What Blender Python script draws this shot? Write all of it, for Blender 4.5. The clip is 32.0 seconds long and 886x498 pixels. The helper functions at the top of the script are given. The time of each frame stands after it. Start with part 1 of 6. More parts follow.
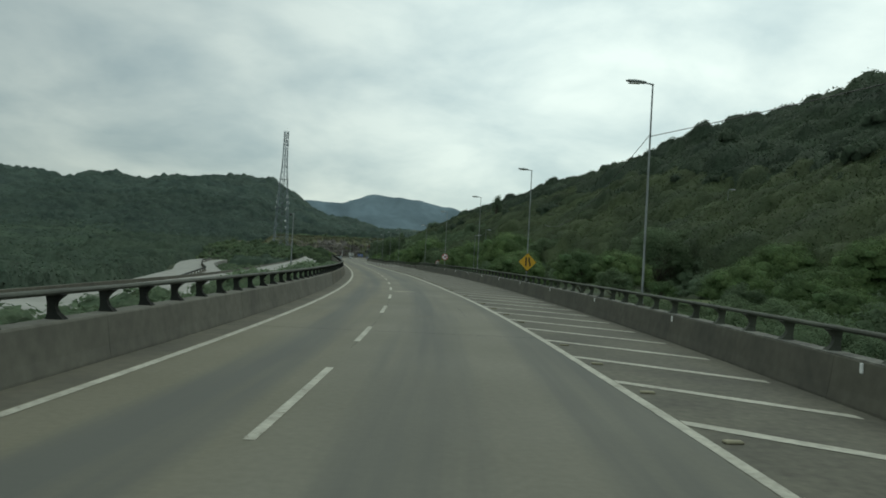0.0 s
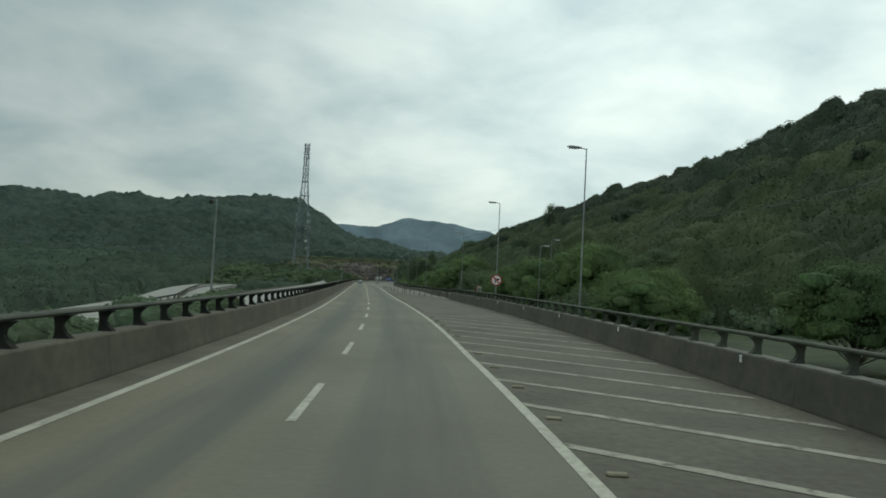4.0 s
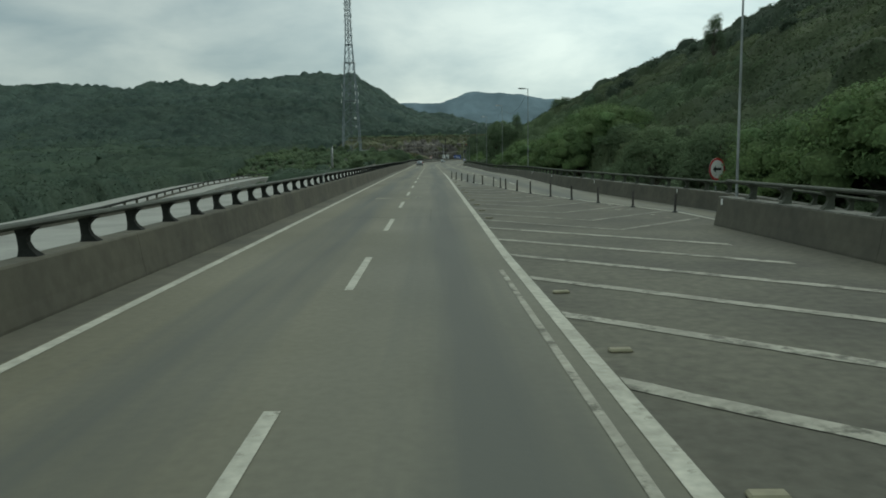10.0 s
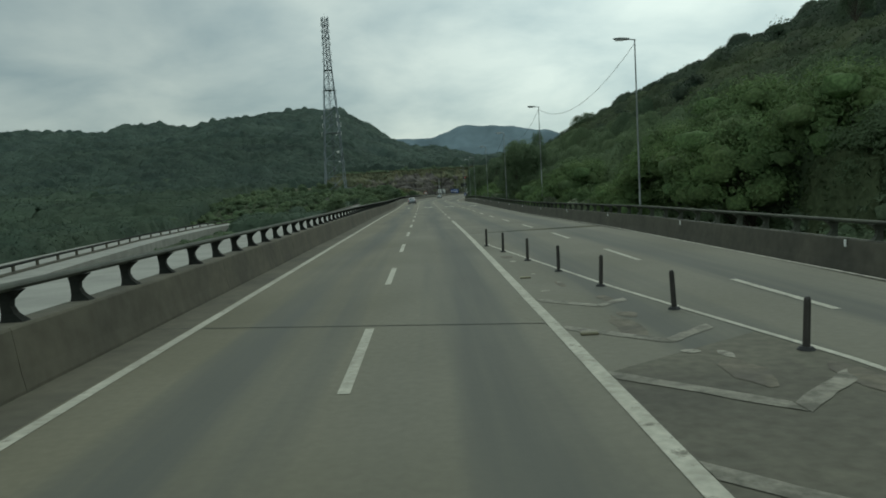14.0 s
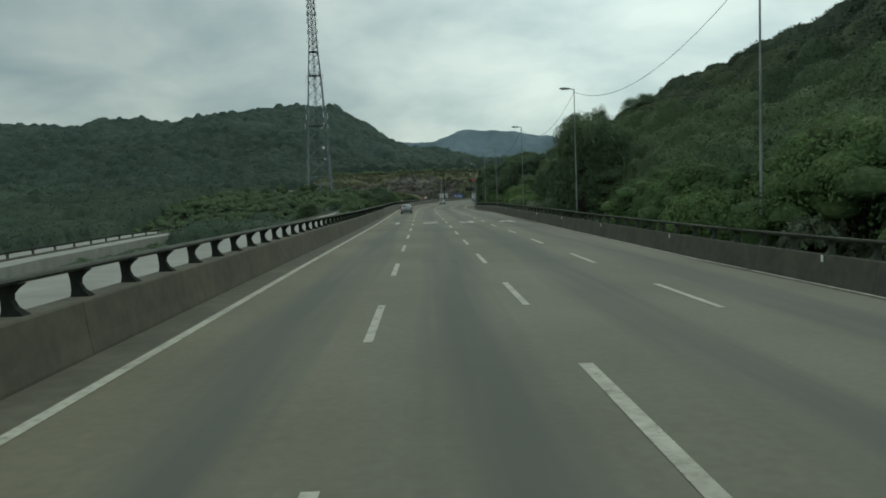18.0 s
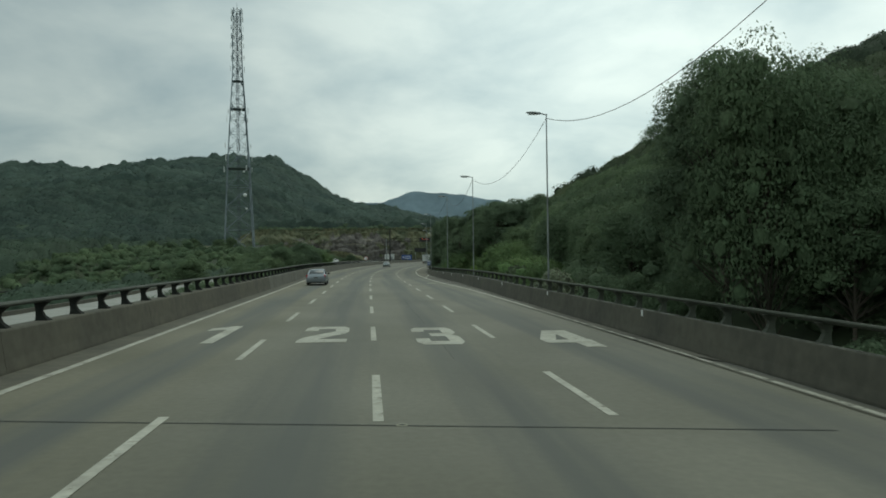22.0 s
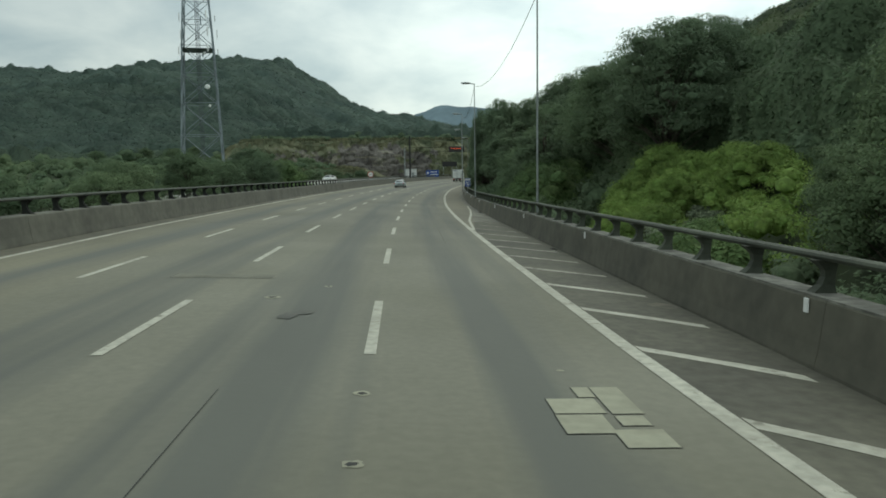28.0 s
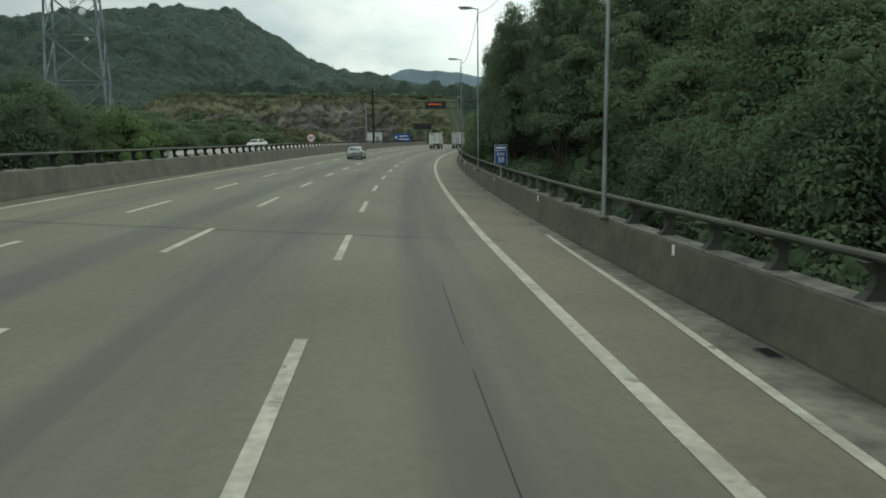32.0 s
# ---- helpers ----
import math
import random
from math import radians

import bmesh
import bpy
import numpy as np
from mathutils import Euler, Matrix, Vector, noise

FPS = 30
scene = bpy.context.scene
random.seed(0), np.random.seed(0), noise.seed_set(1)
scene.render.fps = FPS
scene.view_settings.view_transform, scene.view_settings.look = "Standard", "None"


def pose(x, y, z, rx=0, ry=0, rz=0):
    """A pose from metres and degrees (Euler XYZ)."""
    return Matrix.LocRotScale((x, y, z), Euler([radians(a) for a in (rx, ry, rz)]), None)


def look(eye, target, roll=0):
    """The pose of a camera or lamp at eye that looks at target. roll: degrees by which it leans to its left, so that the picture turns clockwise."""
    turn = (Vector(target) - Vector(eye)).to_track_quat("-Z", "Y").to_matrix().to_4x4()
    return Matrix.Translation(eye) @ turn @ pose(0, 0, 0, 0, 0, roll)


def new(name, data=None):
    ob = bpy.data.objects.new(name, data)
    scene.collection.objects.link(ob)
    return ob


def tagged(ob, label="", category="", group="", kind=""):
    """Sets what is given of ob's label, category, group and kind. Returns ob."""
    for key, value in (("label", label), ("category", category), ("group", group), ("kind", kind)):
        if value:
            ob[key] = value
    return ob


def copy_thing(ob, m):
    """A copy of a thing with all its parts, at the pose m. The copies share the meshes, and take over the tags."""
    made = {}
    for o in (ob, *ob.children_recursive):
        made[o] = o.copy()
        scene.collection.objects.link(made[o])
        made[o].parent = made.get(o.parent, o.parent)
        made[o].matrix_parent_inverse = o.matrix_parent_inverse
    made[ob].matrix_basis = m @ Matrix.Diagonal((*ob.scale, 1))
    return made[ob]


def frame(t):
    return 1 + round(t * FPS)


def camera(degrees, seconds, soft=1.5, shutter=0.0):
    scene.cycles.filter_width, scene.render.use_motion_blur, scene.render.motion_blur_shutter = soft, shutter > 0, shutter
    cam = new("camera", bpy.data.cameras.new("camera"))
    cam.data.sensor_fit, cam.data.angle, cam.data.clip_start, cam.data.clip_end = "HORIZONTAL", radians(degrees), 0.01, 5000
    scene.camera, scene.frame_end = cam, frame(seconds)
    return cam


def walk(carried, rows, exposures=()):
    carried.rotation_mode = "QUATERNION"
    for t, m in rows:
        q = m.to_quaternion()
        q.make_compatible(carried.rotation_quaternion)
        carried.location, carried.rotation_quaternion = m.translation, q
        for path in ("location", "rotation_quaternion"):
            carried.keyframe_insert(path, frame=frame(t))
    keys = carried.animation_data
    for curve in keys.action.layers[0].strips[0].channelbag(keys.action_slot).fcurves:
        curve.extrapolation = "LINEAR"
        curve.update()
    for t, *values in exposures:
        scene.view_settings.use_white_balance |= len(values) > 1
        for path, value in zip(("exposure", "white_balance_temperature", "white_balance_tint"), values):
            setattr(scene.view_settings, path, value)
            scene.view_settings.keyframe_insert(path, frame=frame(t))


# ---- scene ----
cam = camera(62.1, 32.0, 1.75)
# seconds, place in metres, yaw, pitch and roll in degrees
ROWS = [
    (0.0, -6.61, 2.46, 2.51, -8.56, 0.76, -3.13),
    (0.5, -5.53, 9.04, 2.51, -8.62, 0.46, -2.66),
    (1.0, -4.49, 15.71, 2.51, -9.07, 0.89, -2.47),
    (1.5, -3.47, 22.76, 2.51, -8.64, 1.29, -1.76),
    (2.0, -2.56, 29.70, 2.52, -8.11, 1.39, -1.61),
    (2.5, -1.88, 35.98, 2.51, -7.44, 1.82, -1.75),
    (3.0, -1.31, 42.10, 2.50, -6.30, 1.83, -2.76),
    (3.5, -0.77, 48.53, 2.50, -6.21, 2.21, -3.15),
    (5.5, 0.77, 75.24, 2.51, -4.20, 2.80, -2.17),
    (6.0, 1.03, 81.71, 2.51, -4.23, 3.08, -2.27),
    (6.5, 1.23, 88.03, 2.50, -3.82, 2.96, -2.02),
    (7.0, 1.40, 94.26, 2.50, -3.00, 3.22, -1.45),
    (7.5, 1.53, 100.31, 2.48, -1.22, 1.14, -1.05),
    (8.0, 1.64, 106.40, 2.47, -1.37, -1.31, 0.05),
    (8.5, 1.69, 112.78, 2.48, -1.36, -4.22, 0.73),
    (9.0, 1.70, 119.22, 2.49, -1.23, -5.55, 1.50),
    (9.5, 1.67, 125.59, 2.48, -0.94, -7.24, 1.62),
    (10.0, 1.63, 131.83, 2.47, -0.62, -7.22, 0.92),
    (10.5, 1.61, 137.72, 2.47, 0.23, -6.66, 1.54),
    (11.0, 1.58, 143.53, 2.48, 0.46, -6.64, 1.28),
    (11.5, 1.55, 149.51, 2.50, 0.39, -3.65, 1.77),
    (12.0, 1.48, 155.55, 2.52, 0.26, -4.60, 2.57),
    (12.5, 1.34, 161.61, 2.51, -0.37, -4.16, 3.02),
    (13.0, 1.20, 167.76, 2.51, -0.43, -5.04, 2.87),
    (13.5, 1.11, 174.05, 2.52, -0.79, -4.00, 2.76),
    (14.0, 1.03, 180.43, 2.54, -1.11, -4.58, 3.19),
    (14.5, 0.96, 186.90, 2.54, -1.49, -4.88, 2.77),
    (16.5, 0.73, 213.28, 2.54, -1.16, -3.81, 3.17),
    (17.0, 0.70, 219.72, 2.52, -1.27, -3.54, 2.93),
    (17.5, 0.66, 226.05, 2.49, -0.98, -3.75, 3.26),
    (18.0, 0.67, 232.33, 2.46, -1.15, -4.21, 2.22),
    (18.5, 0.76, 238.60, 2.43, -1.88, -2.57, 2.39),
    (19.0, 0.88, 244.86, 2.40, -2.55, -2.79, 2.09),
    (19.5, 0.95, 251.11, 2.39, -2.73, -3.50, 2.12),
    (20.0, 1.07, 257.38, 2.36, -3.69, -1.86, 1.82),
    (20.5, 1.40, 263.74, 2.31, -4.21, -2.18, 1.78),
    (21.0, 1.79, 270.03, 2.26, -4.53, -2.50, 2.24),
    (21.5, 2.13, 276.06, 2.25, -4.81, -1.39, 2.31),
    (22.0, 2.49, 281.98, 2.25, -5.22, 0.50, 0.74),
    (22.5, 2.89, 287.83, 2.22, -5.08, 0.97, 0.44),
    (23.0, 3.31, 293.74, 2.18, -5.37, 1.27, -0.50),
    (23.5, 3.73, 299.94, 2.17, -5.60, 1.06, -0.47),
    (24.0, 4.14, 306.02, 2.15, -5.79, 1.30, -0.39),
    (24.5, 4.53, 311.55, 2.14, -5.36, 1.10, 0.27),
    (25.0, 4.89, 316.89, 2.12, -5.35, 0.15, 0.56),
    (25.5, 5.20, 322.21, 2.10, -5.66, -5.60, 0.75),
    (27.5, 6.00, 343.52, 2.01, -2.42, -6.44, 1.17),
    (28.0, 6.13, 349.58, 1.98, -3.03, -5.97, 0.82),
    (28.5, 6.24, 356.21, 1.94, -2.97, -5.43, 1.25),
    (29.0, 6.33, 362.81, 1.90, -3.20, -5.10, 1.74),
    (29.5, 6.42, 368.78, 1.88, -3.34, -4.35, 1.67),
    (30.0, 6.52, 374.67, 1.85, -2.58, -3.90, 0.54),
    (30.5, 6.63, 381.00, 1.78, -3.66, -4.75, 1.45),
    (31.0, 6.73, 387.29, 1.71, -5.23, -5.78, 1.08),
    (31.5, 6.82, 393.10, 1.66, -5.47, -7.51, 0.93),
    (32.0, 6.91, 398.77, 1.61, -5.69, -8.62, 0.61),
]
walk(cam, [(t, pose(x, y, z, 90 + pitch, roll, yaw)) for t, x, y, z, yaw, pitch, roll in ROWS],
     exposures=[(0, 0.0, 6560, -4), (7, 0.0, 6540, -3), (8.0, 0.05, 6480, -5), (9, 0.15, 6500, -4), (10, 0.05, 6500, -5), (11, -0.02, 6470, -7), (12, -0.06, 6470, -8), (14, -0.1, 6500, -6), (17, -0.12, 6510, -6), (20, -0.04, 6520, -6), (25, 0.0, 6580, -1), (28, 0.36, 6640, -1), (30, 0.2, 6740, -6), (31, 0.25, 6740, -4), (32, 0.36, 6800, -1)])

# the road's plan: curvature of the lane line every 40 m, from 60 m before the start
BEND = [0.003429, 0.002844, 0.002258, 0.001671, 0.000935, 0.000143, -5.4e-05, 0.000104, -8e-06, 0.000106, -7.8e-05, -0.000629, -0.000931, -0.001102, -0.001172, -0.001162, -0.001092, -0.000983, -0.000849, -0.000701, -0.000548, -0.000393]

# ---- light ----
world = bpy.data.worlds.new("overcast_sky")
scene.world = world
world.use_nodes = True
wn, wl = world.node_tree.nodes, world.node_tree.links
wn.clear()
SUN_UP, SUN_ROUND = radians(48), radians(28)
sky = wn.new("ShaderNodeTexSky")
sky.sky_type, sky.sun_disc, sky.sun_elevation, sky.sun_rotation = "NISHITA", False, SUN_UP, SUN_ROUND
sky.air_density, sky.dust_density, sky.ozone_density = 1.0, 2.0, 1.0
wc = wn.new("ShaderNodeTexCoord")
sep = wn.new("ShaderNodeSeparateXYZ")
wl.new(wc.outputs["Generated"], sep.inputs[0])
# clouds lie on a flat layer overhead: the direction divided by its height
flat = wn.new("ShaderNodeMath"); flat.operation = "ADD"; flat.inputs[1].default_value = 0.3
top = wn.new("ShaderNodeMath"); top.operation = "MAXIMUM"; top.inputs[1].default_value = 0.0
wl.new(sep.outputs["Z"], top.inputs[0]); wl.new(top.outputs[0], flat.inputs[0])
div = wn.new("ShaderNodeVectorMath"); div.operation = "DIVIDE"
comb = wn.new("ShaderNodeCombineXYZ")
for k in range(3):
    wl.new(flat.outputs[0], comb.inputs[k])
wl.new(wc.outputs["Generated"], div.inputs[0]); wl.new(comb.outputs[0], div.inputs[1])
cl = wn.new("ShaderNodeTexNoise")
cl.inputs["Scale"].default_value, cl.inputs["Detail"].default_value, cl.inputs["Roughness"].default_value = 2.3, 8.0, 0.52
cl.inputs["Distortion"].default_value = 0.2
wl.new(div.outputs[0], cl.inputs["Vector"])
ramp = wn.new("ShaderNodeValToRGB")
ramp.color_ramp.elements[0].position, ramp.color_ramp.elements[0].color = 0.33, (0.46, 0.552, 0.602, 1)
ramp.color_ramp.elements[1].position, ramp.color_ramp.elements[1].color = 0.65, (0.81, 0.866, 0.868, 1)
wl.new(cl.outputs["Fac"], ramp.inputs[0])
bg_cloud = wn.new("ShaderNodeBackground"); bg_cloud.inputs["Strength"].default_value = 0.90
wl.new(ramp.outputs[0], bg_cloud.inputs["Color"])
# the cloud layer is thinner and brighter round the sun
dot = wn.new("ShaderNodeVectorMath"); dot.operation = "DOT_PRODUCT"
dot.inputs[1].default_value = (math.sin(SUN_ROUND) * math.cos(SUN_UP), math.cos(SUN_ROUND) * math.cos(SUN_UP), math.sin(SUN_UP))
wl.new(wc.outputs["Generated"], dot.inputs[0])
near = wn.new("ShaderNodeMapRange"); near.interpolation_type = "SMOOTHSTEP"
near.inputs["From Min"].default_value, near.inputs["From Max"].default_value = 0.55, 1.0
near.inputs["To Min"].default_value, near.inputs["To Max"].default_value = 1.0, 1.28
wl.new(dot.outputs["Value"], near.inputs["Value"])
# and thicker and greyer in the north-west
bank = wn.new("ShaderNodeVectorMath"); bank.operation = "DOT_PRODUCT"
bank.inputs[1].default_value = (-math.sin(radians(52)) * 0.985, math.cos(radians(52)) * 0.985, 0.17)
wl.new(wc.outputs["Generated"], bank.inputs[0])
thick = wn.new("ShaderNodeMapRange"); thick.interpolation_type = "SMOOTHSTEP"
thick.inputs["From Min"].default_value, thick.inputs["From Max"].default_value = 0.38, 0.96
thick.inputs["To Min"].default_value, thick.inputs["To Max"].default_value = 1.0, 0.62
wl.new(bank.outputs["Value"], thick.inputs["Value"])
lit = wn.new("ShaderNodeMath"); lit.operation = "MULTIPLY"
wl.new(near.outputs[0], lit.inputs[0]); wl.new(thick.outputs[0], lit.inputs[1]); wl.new(lit.outputs[0], bg_cloud.inputs["Strength"])
bg_sky = wn.new("ShaderNodeBackground"); bg_sky.inputs["Strength"].default_value = 0.10
wl.new(sky.outputs[0], bg_sky.inputs["Color"])
mixw = wn.new("ShaderNodeMixShader"); mixw.inputs[0].default_value = 0.86
wl.new(bg_sky.outputs[0], mixw.inputs[1]); wl.new(bg_cloud.outputs[0], mixw.inputs[2])
wo = wn.new("ShaderNodeOutputWorld")
wl.new(mixw.outputs[0], wo.inputs[0])
sun = new("sun", bpy.data.lights.new("sun", "SUN"))
sun.data.energy, sun.data.angle, sun.data.color = 0.45, radians(50), (1.0, 0.96, 0.9)
sun.matrix_world = look((0, 0, 0), (-math.sin(SUN_ROUND) * math.cos(SUN_UP), -math.cos(SUN_ROUND) * math.cos(SUN_UP), -math.sin(SUN_UP)))


# ---- materials ----
def mat(name, colour, rough=0.8, vary=0.15, big=0.15, small=6.0, large=0.25, bump=0.15, metal=0.0, spec=0.4, tint=None, per="none", amp=0.2):
    """A surface with variation at two scales, in world metres. tint: a second colour that the large stains go to. per: island or object, for a random tone."""
    m = bpy.data.materials.new(name)
    m.use_nodes = True
    N, L = m.node_tree.nodes, m.node_tree.links
    b = N["Principled BSDF"]
    b.inputs["Roughness"].default_value, b.inputs["Metallic"].default_value, b.inputs["Specular IOR Level"].default_value = rough, metal, spec
    geo = N.new("ShaderNodeNewGeometry")
    n1, n2 = N.new("ShaderNodeTexNoise"), N.new("ShaderNodeTexNoise")
    n1.inputs["Scale"].default_value, n1.inputs["Detail"].default_value = small, 6
    n2.inputs["Scale"].default_value, n2.inputs["Detail"].default_value = large, 5
    L.new(geo.outputs["Position"], n1.inputs["Vector"]); L.new(geo.outputs["Position"], n2.inputs["Vector"])
    c = colour
    mix = N.new("ShaderNodeMix"); mix.data_type = "RGBA"
    mix.inputs["A"].default_value = (*c, 1)
    mix.inputs["B"].default_value = (*(tint or [v * (1 - 2.5 * big) for v in c]), 1)
    rp = N.new("ShaderNodeMapRange"); rp.inputs["From Min"].default_value, rp.inputs["From Max"].default_value = 0.38, 0.68
    L.new(n2.outputs["Fac"], rp.inputs["Value"]); L.new(rp.outputs[0], mix.inputs["Factor"])
    hsv = N.new("ShaderNodeHueSaturation")
    vr = N.new("ShaderNodeMapRange"); vr.inputs["From Min"].default_value, vr.inputs["From Max"].default_value = 0.25, 0.75
    vr.inputs["To Min"].default_value, vr.inputs["To Max"].default_value = 1 - vary, 1 + vary
    L.new(n1.outputs["Fac"], vr.inputs["Value"])
    L.new(mix.outputs["Result"], hsv.inputs["Color"])
    if per != "none":
        src = geo.outputs["Random Per Island"] if per == "island" else N.new("ShaderNodeObjectInfo").outputs["Random"]
        pr = N.new("ShaderNodeMapRange"); pr.inputs["To Min"].default_value, pr.inputs["To Max"].default_value = 1 - amp, 1 + amp
        L.new(src, pr.inputs["Value"])
        mul = N.new("ShaderNodeMath"); mul.operation = "MULTIPLY"
        L.new(pr.outputs[0], mul.inputs[0]); L.new(vr.outputs[0], mul.inputs[1]); L.new(mul.outputs[0], hsv.inputs["Value"])
        ph = N.new("ShaderNodeMapRange"); ph.inputs["To Min"].default_value, ph.inputs["To Max"].default_value = 0.488, 0.51
        L.new(src, ph.inputs["Value"]); L.new(ph.outputs[0], hsv.inputs["Hue"])
    else:
        L.new(vr.outputs[0], hsv.inputs["Value"])
    L.new(hsv.outputs[0], b.inputs["Base Color"])
    if bump:
        bp = N.new("ShaderNodeBump"); bp.inputs["Strength"].default_value, bp.inputs["Distance"].default_value = bump, 0.02
        L.new(n1.outputs["Fac"], bp.inputs["Height"]); L.new(bp.outputs[0], b.inputs["Normal"])
    return m


def leafy(name, colour, tint, cell, amp=0.06, gap_shade=0.82, small=0.16, relief=0.25):
    """Foliage: leaf-sized cells of varied tone, edges darkened as painted shade of leaf gaps, crown-sized patches, a
    tone for each spray.
    """
    m = mat(name, colour, 0.8, 0.25, 0.2, small, small * 0.3, 0.0, tint=tint, per="island", amp=amp, spec=0.15)
    N, L = m.node_tree.nodes, m.node_tree.links
    b = N["Principled BSDF"]
    base = b.inputs["Base Color"].links[0].from_socket
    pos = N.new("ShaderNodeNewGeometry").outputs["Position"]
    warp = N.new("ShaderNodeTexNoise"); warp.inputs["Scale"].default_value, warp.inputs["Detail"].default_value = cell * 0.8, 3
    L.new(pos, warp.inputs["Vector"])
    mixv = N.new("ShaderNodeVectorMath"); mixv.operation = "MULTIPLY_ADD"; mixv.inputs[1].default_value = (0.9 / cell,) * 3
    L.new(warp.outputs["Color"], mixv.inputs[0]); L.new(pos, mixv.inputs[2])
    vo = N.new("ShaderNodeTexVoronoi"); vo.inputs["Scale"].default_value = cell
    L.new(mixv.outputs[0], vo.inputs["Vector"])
    # shade between the leaves is painted in: colour darkens towards cell edges
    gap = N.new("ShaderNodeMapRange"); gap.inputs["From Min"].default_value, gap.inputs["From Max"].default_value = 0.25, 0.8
    gap.inputs["To Min"].default_value, gap.inputs["To Max"].default_value = 1.15, gap_shade
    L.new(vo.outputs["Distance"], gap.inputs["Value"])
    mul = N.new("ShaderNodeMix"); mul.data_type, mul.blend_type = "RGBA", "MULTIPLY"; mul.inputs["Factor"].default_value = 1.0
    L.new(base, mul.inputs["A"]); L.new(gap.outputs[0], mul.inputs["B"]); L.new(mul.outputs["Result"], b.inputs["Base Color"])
    inv = N.new("ShaderNodeMath"); inv.operation = "SUBTRACT"; inv.inputs[0].default_value = 1.0
    L.new(vo.outputs["Distance"], inv.inputs[1])
    bp = N.new("ShaderNodeBump"); bp.inputs["Strength"].default_value, bp.inputs["Distance"].default_value = relief, 0.5 / cell
    L.new(inv.outputs[0], bp.inputs["Height"]); L.new(bp.outputs[0], b.inputs["Normal"])
    thin = N.new("ShaderNodeBsdfTranslucent"); L.new(mul.outputs["Result"], thin.inputs["Color"])
    both = N.new("ShaderNodeMixShader"); both.inputs[0].default_value = 0.42
    L.new(b.outputs[0], both.inputs[1]); L.new(thin.outputs[0], both.inputs[2])
    L.new(both.outputs[0], N["Material Output"].inputs["Surface"])
    return m


def glow(name, colour, strength):
    m = bpy.data.materials.new(name)
    m.use_nodes = True
    b = m.node_tree.nodes["Principled BSDF"]
    b.inputs["Base Color"].default_value = (0.02, 0.01, 0.01, 1)
    b.inputs["Emission Color"].default_value, b.inputs["Emission Strength"].default_value = (*colour, 1), strength
    return m


def pavement(name, light, dark, lanes):
    """Concrete with tyre-worn bands along the lanes (from the UV: metres across, metres along), oil drips, slab tones and grain."""
    m = mat(name, light, 0.8, 0.1, 0.1, 7.0, 0.16, 0.12, tint=[light[0] * 0.8, light[1] * 0.8, light[2] * 0.76])
    N, L = m.node_tree.nodes, m.node_tree.links
    b = N["Principled BSDF"]
    base = b.inputs["Base Color"].links[0].from_socket
    uv = N.new("ShaderNodeUVMap"); uv.uv_map = "road"
    sp = N.new("ShaderNodeSeparateXYZ"); L.new(uv.outputs[0], sp.inputs[0])
    # rubber and oil: one dark band along the middle of each lane
    ph = N.new("ShaderNodeMath"); ph.operation = "MULTIPLY_ADD"; ph.inputs[1].default_value, ph.inputs[2].default_value = 2 * math.pi / lanes, -0.35
    L.new(sp.outputs["X"], ph.inputs[0])
    cs = N.new("ShaderNodeMath"); cs.operation = "COSINE"; L.new(ph.outputs[0], cs.inputs[0])
    st = N.new("ShaderNodeVectorMath"); st.operation = "MULTIPLY"; st.inputs[1].default_value = (1.1, 0.035, 1)
    L.new(uv.outputs[0], st.inputs[0])
    ns = N.new("ShaderNodeTexNoise"); ns.inputs["Scale"].default_value, ns.inputs["Detail"].default_value = 1.0, 6
    L.new(st.outputs[0], ns.inputs["Vector"])
    ad = N.new("ShaderNodeMath"); ad.operation = "MULTIPLY_ADD"; ad.inputs[1].default_value = -0.19
    L.new(cs.outputs[0], ad.inputs[0]); L.new(ns.outputs["Fac"], ad.inputs[2])
    mr = N.new("ShaderNodeMapRange"); mr.inputs["From Min"].default_value, mr.inputs["From Max"].default_value = 0.42, 0.74
    L.new(ad.outputs[0], mr.inputs["Value"])
    mx = N.new("ShaderNodeMix"); mx.data_type = "RGBA"; mx.inputs["B"].default_value = (*dark, 1)
    # the outer lane is sandier than the others
    sand = N.new("ShaderNodeMapRange"); sand.inputs["From Min"].default_value, sand.inputs["From Max"].default_value = 0.6, -1.2
    L.new(sp.outputs["X"], sand.inputs["Value"])
    sm = N.new("ShaderNodeMix"); sm.data_type, sm.blend_type = "RGBA", "MULTIPLY"; sm.inputs["B"].default_value = (1.04, 1.01, 0.93, 1)
    L.new(sand.outputs[0], sm.inputs["Factor"]); L.new(base, sm.inputs["A"])
    L.new(mr.outputs[0], mx.inputs["Factor"]); L.new(sm.outputs["Result"], mx.inputs["A"])
    # broad blotches, and a paler tone on the spans before the bend
    sb = N.new("ShaderNodeVectorMath"); sb.operation = "MULTIPLY"; sb.inputs[1].default_value = (0.34, 0.11, 1)
    L.new(uv.outputs[0], sb.inputs[0])
    nb = N.new("ShaderNodeTexNoise"); nb.inputs["Scale"].default_value, nb.inputs["Detail"].default_value = 1.0, 7
    L.new(sb.outputs[0], nb.inputs["Vector"])
    tb = N.new("ShaderNodeMapRange"); tb.inputs["From Min"].default_value, tb.inputs["From Max"].default_value = 0.3, 0.7
    tb.inputs["To Min"].default_value, tb.inputs["To Max"].default_value = 0.9, 1.1
    L.new(nb.outputs["Fac"], tb.inputs["Value"])
    span_tone = N.new("ShaderNodeValToRGB")
    keys = ((0.0, 1.0), (0.44, 1.0), (0.5, 1.14), (0.56, 1.16), (0.6, 1.0))
